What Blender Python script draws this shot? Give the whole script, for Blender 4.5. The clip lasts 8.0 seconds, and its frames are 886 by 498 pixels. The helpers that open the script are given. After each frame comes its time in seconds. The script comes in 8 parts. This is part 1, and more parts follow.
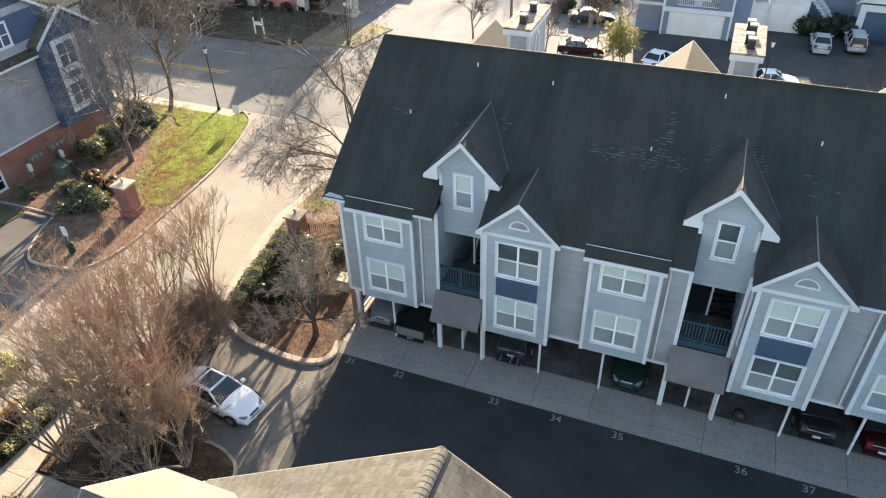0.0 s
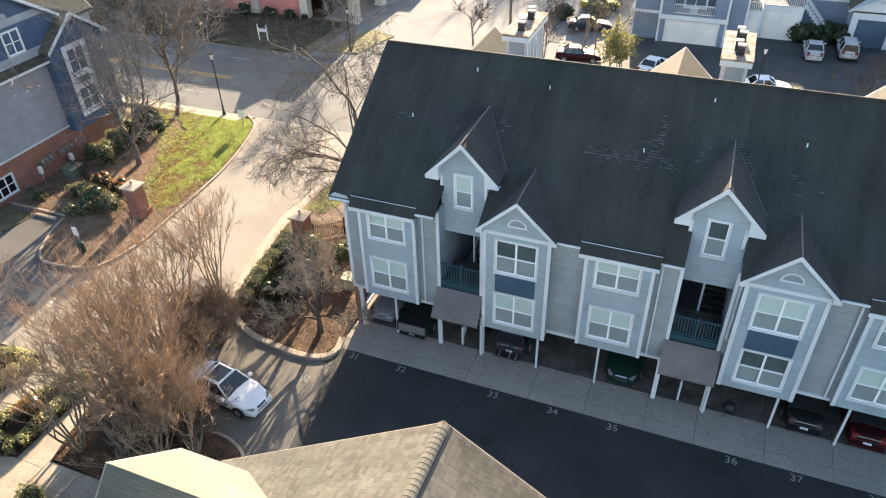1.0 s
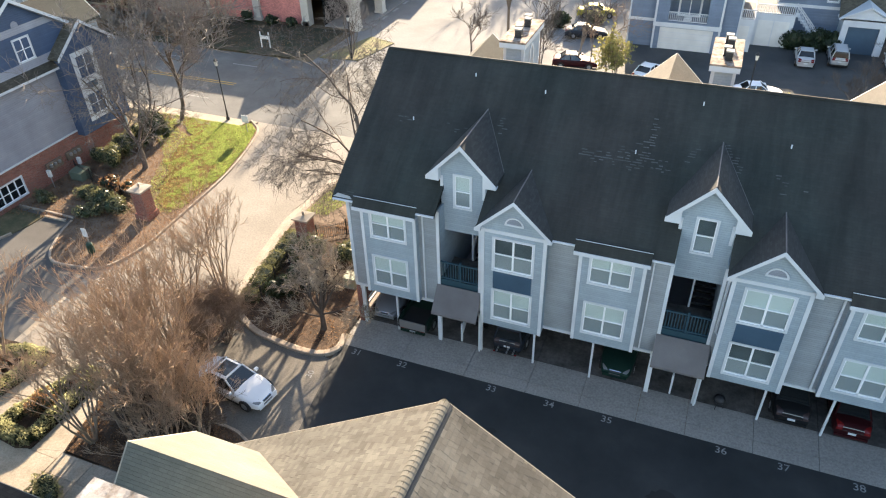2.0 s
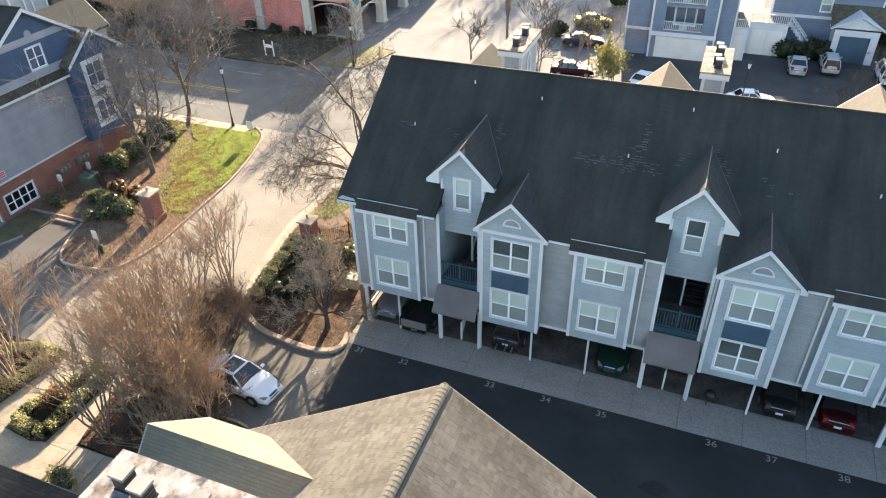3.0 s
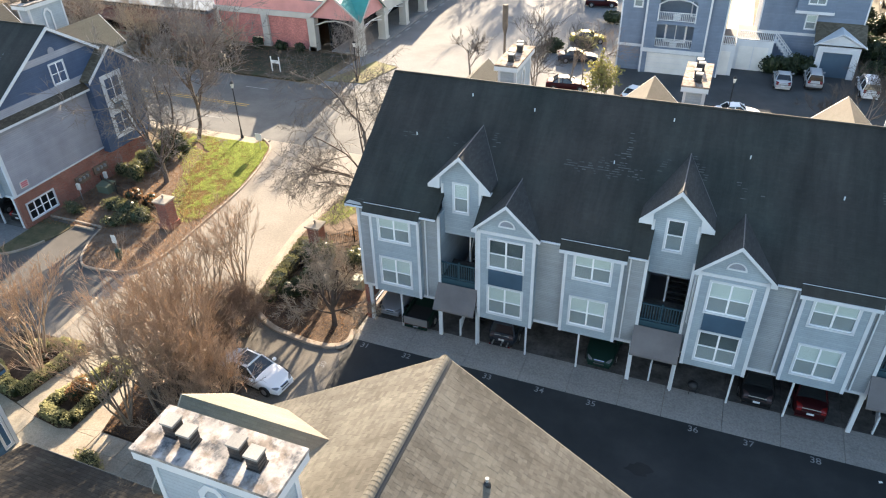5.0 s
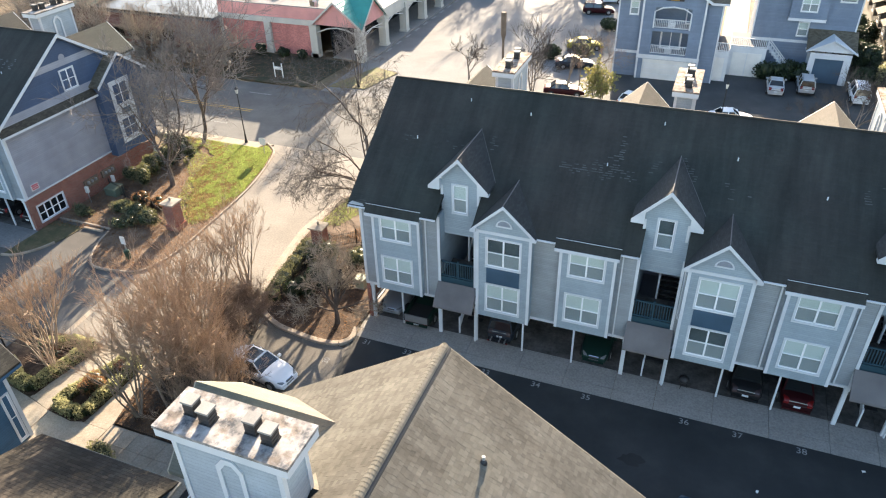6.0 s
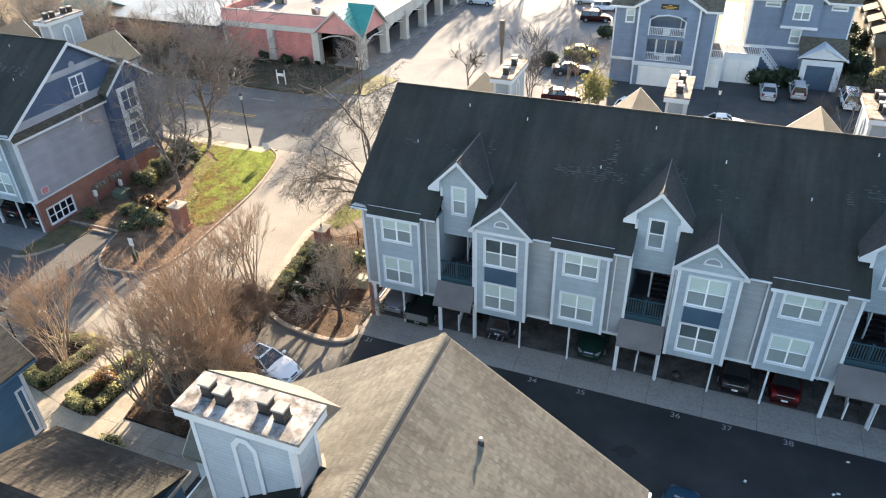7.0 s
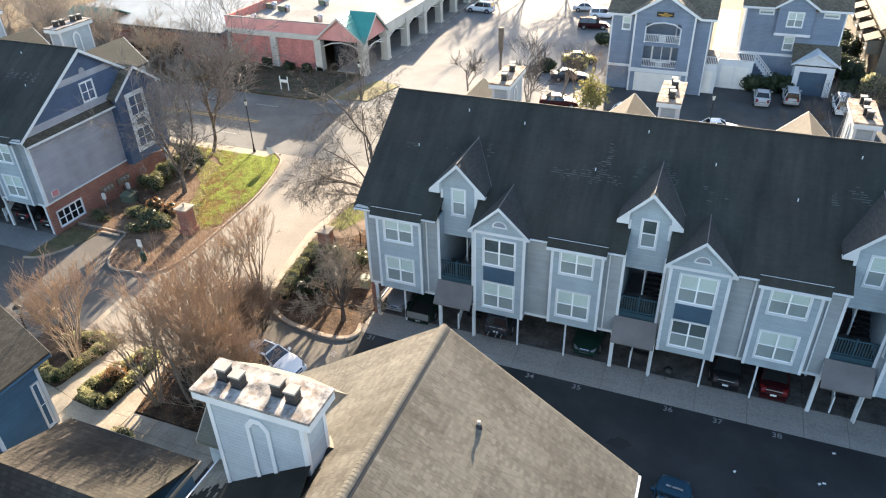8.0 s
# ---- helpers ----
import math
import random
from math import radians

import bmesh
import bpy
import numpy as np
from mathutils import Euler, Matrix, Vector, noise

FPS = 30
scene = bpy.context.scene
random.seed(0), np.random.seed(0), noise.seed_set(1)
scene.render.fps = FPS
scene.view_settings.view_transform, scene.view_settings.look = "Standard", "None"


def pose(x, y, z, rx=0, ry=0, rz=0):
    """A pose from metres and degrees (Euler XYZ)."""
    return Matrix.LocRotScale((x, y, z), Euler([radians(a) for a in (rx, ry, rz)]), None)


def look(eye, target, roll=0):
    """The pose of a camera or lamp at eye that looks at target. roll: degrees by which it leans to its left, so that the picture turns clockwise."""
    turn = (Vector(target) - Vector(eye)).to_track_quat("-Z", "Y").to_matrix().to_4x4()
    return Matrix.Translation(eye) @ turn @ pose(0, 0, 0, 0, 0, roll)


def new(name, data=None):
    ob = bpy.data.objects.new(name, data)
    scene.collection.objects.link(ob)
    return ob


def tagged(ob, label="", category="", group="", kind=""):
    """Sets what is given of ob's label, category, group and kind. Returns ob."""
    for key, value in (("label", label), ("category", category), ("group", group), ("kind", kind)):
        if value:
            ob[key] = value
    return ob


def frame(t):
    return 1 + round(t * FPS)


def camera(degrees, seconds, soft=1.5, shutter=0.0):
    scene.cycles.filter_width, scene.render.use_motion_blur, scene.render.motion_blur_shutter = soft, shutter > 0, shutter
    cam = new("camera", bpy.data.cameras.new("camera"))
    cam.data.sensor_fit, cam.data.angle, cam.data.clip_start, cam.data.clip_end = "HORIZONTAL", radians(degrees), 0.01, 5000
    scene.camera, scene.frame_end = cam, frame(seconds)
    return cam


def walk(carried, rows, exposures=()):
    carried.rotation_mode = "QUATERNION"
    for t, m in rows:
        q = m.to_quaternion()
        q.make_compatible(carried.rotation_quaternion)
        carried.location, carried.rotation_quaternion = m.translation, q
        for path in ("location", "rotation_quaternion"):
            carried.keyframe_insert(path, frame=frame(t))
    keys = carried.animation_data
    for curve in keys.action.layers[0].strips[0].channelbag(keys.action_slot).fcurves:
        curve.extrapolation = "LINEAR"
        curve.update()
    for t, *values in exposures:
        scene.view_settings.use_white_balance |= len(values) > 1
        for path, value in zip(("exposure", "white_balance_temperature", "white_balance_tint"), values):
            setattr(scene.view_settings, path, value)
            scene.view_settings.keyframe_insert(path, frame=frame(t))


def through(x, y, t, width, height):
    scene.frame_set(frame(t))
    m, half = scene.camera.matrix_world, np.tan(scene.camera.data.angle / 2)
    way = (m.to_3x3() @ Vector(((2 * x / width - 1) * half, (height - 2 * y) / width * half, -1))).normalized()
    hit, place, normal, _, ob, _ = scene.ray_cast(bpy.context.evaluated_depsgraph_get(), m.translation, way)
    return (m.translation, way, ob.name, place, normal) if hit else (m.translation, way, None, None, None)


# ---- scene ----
cam = camera(64.5, 8.0, soft=1.15)
PATH = [
    (0, (0.067, -0.073, 26.764), (-0.544, 1.401, 25.558), -1.8),
    (0.5, (0.243, -0.651, 26.951), (-0.369, 0.829, 25.752), -1.7),
    (1, (0.474, -1.241, 27.175), (-0.14, 0.244, 25.984), -1.7),
    (1.5, (0.689, -1.831, 27.362), (0.075, -0.34, 26.179), -1.7),
    (3, (1.363, -3.653, 28.033), (0.744, -2.143, 26.876), -1.6),
    (3.5, (1.611, -4.269, 28.252), (0.99, -2.753, 27.105), -1.6),
    (4, (1.838, -4.904, 28.487), (1.215, -3.383, 27.348), -1.6),
    (4.5, (2.092, -5.543, 28.72), (1.467, -4.016, 27.59), -1.6),
    (6, (2.886, -7.464, 29.442), (2.257, -5.923, 28.334), -1.6),
    (6.5, (3.145, -8.123, 29.675), (2.514, -6.577, 28.574), -1.6),
    (7, (3.416, -8.784, 29.906), (2.784, -7.232, 28.813), -1.6),
    (7.5, (3.668, -9.436, 30.133), (3.034, -7.88, 29.047), -1.6),
    (8, (3.932, -10.105, 30.366), (3.297, -8.545, 29.288), -1.6),
]
walk(cam, [(t, look(eye, target, roll)) for t, eye, target, roll in PATH], [(0, 2.5, 6650, 10), (8, 2.5, 6430, 10)])

# ---- light ----
SUN_EL, SUN_AZ = 16.3, -9.0
world = bpy.data.worlds.new("world")
scene.world = world
world.use_nodes = True
wn = world.node_tree.nodes
sky = wn.new("ShaderNodeTexSky")
sky.sky_type, sky.sun_disc = "NISHITA", False
sky.sun_elevation, sky.sun_rotation = radians(SUN_EL), radians(SUN_AZ)
sky.air_density, sky.dust_density = 1.0, 1.5
world.node_tree.links.new(sky.outputs[0], wn["Background"].inputs[0])
wn["Background"].inputs[1].default_value = 0.092
sun = new("sun", bpy.data.lights.new("sun", "SUN"))
sun.data.energy, sun.data.angle, sun.data.color = 5.0, radians(0.5), (1.0, 0.81, 0.59)
sun_from = Vector((math.sin(radians(SUN_AZ)), math.cos(radians(SUN_AZ)), math.tan(radians(SUN_EL))))
sun.matrix_world = look(sun_from * 100, (0, 0, 0))


# ---- materials ----
def node_mat(name, rough=0.7, metal=0.0, spec=0.4):
    m = bpy.data.materials.new(name)
    m.use_nodes = True
    b = m.node_tree.nodes["Principled BSDF"]
    b.inputs["Roughness"].default_value = rough
    b.inputs["Metallic"].default_value = metal
    b.inputs["Specular IOR Level"].default_value = spec
    return m, m.node_tree.nodes, m.node_tree.links, b


def noise_node(n, l, vec, scale, detail=4, rough=0.55):
    t = n.new("ShaderNodeTexNoise")
    t.inputs["Scale"].default_value, t.inputs["Detail"].default_value = scale, detail
    t.inputs["Roughness"].default_value = rough
    l.new(vec, t.inputs["Vector"])
    return t.outputs["Fac"]


def ramp(n, l, fac, *stops):
    r = n.new("ShaderNodeValToRGB")
    while len(r.color_ramp.elements) < len(stops):
        r.color_ramp.elements.new(0.5)
    for e, (p, c) in zip(r.color_ramp.elements, stops):
        e.position, e.color = p, (*c, 1)
    l.new(fac, r.inputs[0])
    return r.outputs[0]


def mixc(n, l, a, b, fac, how="MIX"):
    m = n.new("ShaderNodeMix")
    m.data_type, m.blend_type = "RGBA", how
    for sock, v in ((m.inputs[0], fac), (m.inputs[6], a), (m.inputs[7], b)):
        if isinstance(v, (int, float)):
            sock.default_value = v
        elif isinstance(v, tuple):
            sock.default_value = (*v, 1)
        else:
            l.new(v, sock)
    return m.outputs[2]


def maths(n, l, op, a, b=0.0):
    m = n.new("ShaderNodeMath")
    m.operation = op
    for sock, v in ((m.inputs[0], a), (m.inputs[1], b)):
        if isinstance(v, (int, float)):
            sock.default_value = v
        else:
            l.new(v, sock)
    return m.outputs[0]


def bumped(n, l, b, height, dist, strength=1.0):
    u = n.new("ShaderNodeBump")
    u.inputs["Distance"].default_value, u.inputs["Strength"].default_value = dist, strength
    l.new(height, u.inputs["Height"])
    l.new(u.outputs[0], b.inputs["Normal"])


def scaled(c, k):
    return tuple(min(1.0, v * k) for v in c)


def mat(name, rgb, rough=0.75, metal=0.0, var=0.25, scale=0.8, fine=25.0, bump=0.004, spec=0.4, island=0.0, coat=0.0):
    """A surface with wide stains and fine grain."""
    m, n, l, b = node_mat(name, rough, metal, spec)
    vec = n.new("ShaderNodeTexCoord").outputs["Object"]
    a = noise_node(n, l, vec, scale, 5)
    f = noise_node(n, l, vec, fine, 3)
    c = ramp(n, l, a, (0.3, scaled(rgb, 1 - var)), (0.7, scaled(rgb, 1 + var)))
    g = ramp(n, l, f, (0.25, (1 - var * 0.8,) * 3), (0.75, (1.0,) * 3))
    c = mixc(n, l, c, g, 1.0, "MULTIPLY")
    if island:
        r = n.new("ShaderNodeNewGeometry").outputs["Random Per Island"]
        c = mixc(n, l, c, ramp(n, l, r, (0.0, (1 - island,) * 3), (1.0, (1.0,) * 3)), 1.0, "MULTIPLY")
    l.new(c, b.inputs["Base Color"])
    if coat:
        b.inputs["Coat Weight"].default_value, b.inputs["Coat Roughness"].default_value = coat, 0.05
    if bump:
        bumped(n, l, b, f, bump)
    return m


def leafy(name, rgb, var=0.3, island=0.45, through=0.45, rough=0.45, spec=0.4):
    """Leaves, blades and thin dry stems: light passes partly through them."""
    m = mat(name, rgb, rough, var=var, scale=2, bump=0, island=island, spec=spec)
    n, l = m.node_tree.nodes, m.node_tree.links
    b = n["Principled BSDF"]
    t, mix = n.new("ShaderNodeBsdfTranslucent"), n.new("ShaderNodeMixShader")
    l.new(b.inputs["Base Color"].links[0].from_socket, t.inputs["Color"])
    mix.inputs[0].default_value = through
    l.new(b.outputs[0], mix.inputs[1])
    l.new(t.outputs[0], mix.inputs[2])
    l.new(mix.outputs[0], n["Material Output"].inputs["Surface"])
    return m


def siding(name, rgb, lap=0.15, step=0.04, groove=0.74):
    """Painted lap siding: boards with a small step, faintly weathered."""
    m, n, l, b = node_mat(name, 0.6, 0, 0.3)
    vec = n.new("ShaderNodeTexCoord").outputs["Object"]
    sep = n.new("ShaderNodeSeparateXYZ")
    l.new(vec, sep.inputs[0])
    row = maths(n, l, "DIVIDE", sep.outputs[2], lap)
    saw = maths(n, l, "FRACT", row)
    rnd = n.new("ShaderNodeTexWhiteNoise")
    rnd.noise_dimensions = "1D"
    l.new(maths(n, l, "FLOOR", row), rnd.inputs["W"])
    c = ramp(n, l, noise_node(n, l, vec, 0.7, 5), (0.3, scaled(rgb, 0.86)), (0.7, scaled(rgb, 1.1)))
    c = mixc(n, l, c, ramp(n, l, rnd.outputs["Value"], (0, (0.91,) * 3), (1, (1.0,) * 3)), 1.0, "MULTIPLY")
    c = mixc(n, l, c, ramp(n, l, noise_node(n, l, vec, 12, 4), (0.3, (0.9,) * 3), (0.6, (1.0,) * 3)), 1.0, "MULTIPLY")
    c = mixc(n, l, c, ramp(n, l, saw, (0.0, (groove,) * 3), (0.16, ((groove + 1) / 2 - 0.03,) * 3), (0.24, (1.0,) * 3)), 1.0, "MULTIPLY")
    l.new(c, b.inputs["Base Color"])
    bumped(n, l, b, maths(n, l, "SUBTRACT", 1.0, saw), step)
    return m


def brickwork(name, rgb, mortar, w=0.2, h=0.07, rough=0.85):
    m, n, l, b = node_mat(name, rough, 0, 0.2)
    vec = n.new("ShaderNodeTexCoord").outputs["Object"]
    sep, com = n.new("ShaderNodeSeparateXYZ"), n.new("ShaderNodeCombineXYZ")
    l.new(vec, sep.inputs[0])
    l.new(maths(n, l, "ADD", sep.outputs[0], sep.outputs[1]), com.inputs[0])
    l.new(sep.outputs[2], com.inputs[1])
    t = n.new("ShaderNodeTexBrick")
    l.new(com.outputs[0], t.inputs["Vector"])
    t.inputs["Scale"].default_value = 1.0
    t.inputs["Brick Width"].default_value, t.inputs["Row Height"].default_value = w, h
    t.inputs["Mortar Size"].default_value = 0.008
    t.inputs["Color1"].default_value, t.inputs["Color2"].default_value = (*scaled(rgb, 0.75), 1), (*scaled(rgb, 1.2), 1)
    t.inputs["Mortar"].default_value = (*mortar, 1)
    c = mixc(n, l, t.outputs["Color"], ramp(n, l, noise_node(n, l, vec, 0.9, 4), (0.3, (0.75,) * 3), (0.7, (1.0,) * 3)), 1.0, "MULTIPLY")
    l.new(c, b.inputs["Base Color"])
    bumped(n, l, b, maths(n, l, "SUBTRACT", 1.0, t.outputs["Fac"]), 0.006)
    return m


def shingles(name, rgb, stain, rough=0.85, along=0, tone=(0.72, 1.22, 0.5), streak=0.0):
    """Asphalt shingle courses: tabs of slightly different tone, streaks down the slope."""
    m, n, l, b = node_mat(name, rough, 0, 0.25)
    vec = n.new("ShaderNodeTexCoord").outputs["Object"]
    sep, com = n.new("ShaderNodeSeparateXYZ"), n.new("ShaderNodeCombineXYZ")
    l.new(vec, sep.inputs[0])
    l.new(sep.outputs[along], com.inputs[0])
    l.new(maths(n, l, "MULTIPLY", sep.outputs[2], 1.83), com.inputs[1])
    t = n.new("ShaderNodeTexBrick")
    l.new(com.outputs[0], t.inputs["Vector"])
    t.inputs["Scale"].default_value = 1.0
    t.inputs["Brick Width"].default_value, t.inputs["Row Height"].default_value = 0.3, 0.14
    t.inputs["Mortar Size"].default_value = 0.006
    t.inputs["Color1"].default_value, t.inputs["Color2"].default_value = (*scaled(rgb, tone[0]), 1), (*scaled(rgb, tone[1]), 1)
    t.inputs["Mortar"].default_value = (*scaled(rgb, tone[2]), 1)
    wide = ramp(n, l, noise_node(n, l, vec, 0.35, 5), (0.35, scaled(stain, 1.0)), (0.65, (1.0, 1.0, 1.0)))
    c = mixc(n, l, t.outputs["Color"], wide, 1.0, "MULTIPLY")
    c = mixc(n, l, c, ramp(n, l, noise_node(n, l, vec, 60, 3), (0.3, (0.75,) * 3), (0.7, (1.0,) * 3)), 1.0, "MULTIPLY")
    if streak:
        mp = n.new("ShaderNodeMapping")
        mp.inputs["Scale"].default_value = (1.1, 0.14, 0.14)
        l.new(vec, mp.inputs["Vector"])
        c = mixc(n, l, c, ramp(n, l, noise_node(n, l, mp.outputs[0], 1.0, 6, 0.65), (0.3, (1 - streak,) * 3), (0.7, (1 + streak,) * 3)), 1.0, "MULTIPLY")
        c = mixc(n, l, c, ramp(n, l, noise_node(n, l, vec, 0.11, 3), (0.35, (1.06, 0.96, 0.94)), (0.65, (0.9, 1.04, 1.0))), 1.0, "MULTIPLY")
    l.new(c, b.inputs["Base Color"])
    bumped(n, l, b, t.outputs["Fac"], -0.01)
    return m


def ground_mat(name, *cols, scale=0.5, fine=18.0, rough=0.9, bump=0.02, spec=0.2, at=(0.32, 0.5, 0.68)):
    """Earth, grass or paving: three tones mixed by two noises."""
    m, n, l, b = node_mat(name, rough, 0, spec)
    vec = n.new("ShaderNodeTexCoord").outputs["Object"]
    a = noise_node(n, l, vec, scale, 6, 0.65)
    f = noise_node(n, l, vec, fine, 4, 0.7)
    c = ramp(n, l, a, (at[0], cols[0]), (at[1], cols[1]), (at[2], cols[2]))
    c = mixc(n, l, c, ramp(n, l, f, (0.3, (0.55,) * 3), (0.65, (1.0,) * 3)), 0.8, "MULTIPLY")
    l.new(c, b.inputs["Base Color"])
    bumped(n, l, b, f, bump)
    return m


def glass(name, tint=(0.75, 0.85, 0.85), clear=0.55):
    m, n, l, b = node_mat(name, 0.04, 0, 0.6)
    b.inputs["Base Color"].default_value = (0.02, 0.025, 0.03, 1)
    t, mix = n.new("ShaderNodeBsdfTransparent"), n.new("ShaderNodeMixShader")
    t.inputs[0].default_value = (*tint, 1)
    mix.inputs[0].default_value = clear
    l.new(b.outputs[0], mix.inputs[1])
    l.new(t.outputs[0], mix.inputs[2])
    l.new(mix.outputs[0], n["Material Output"].inputs["Surface"])
    return m


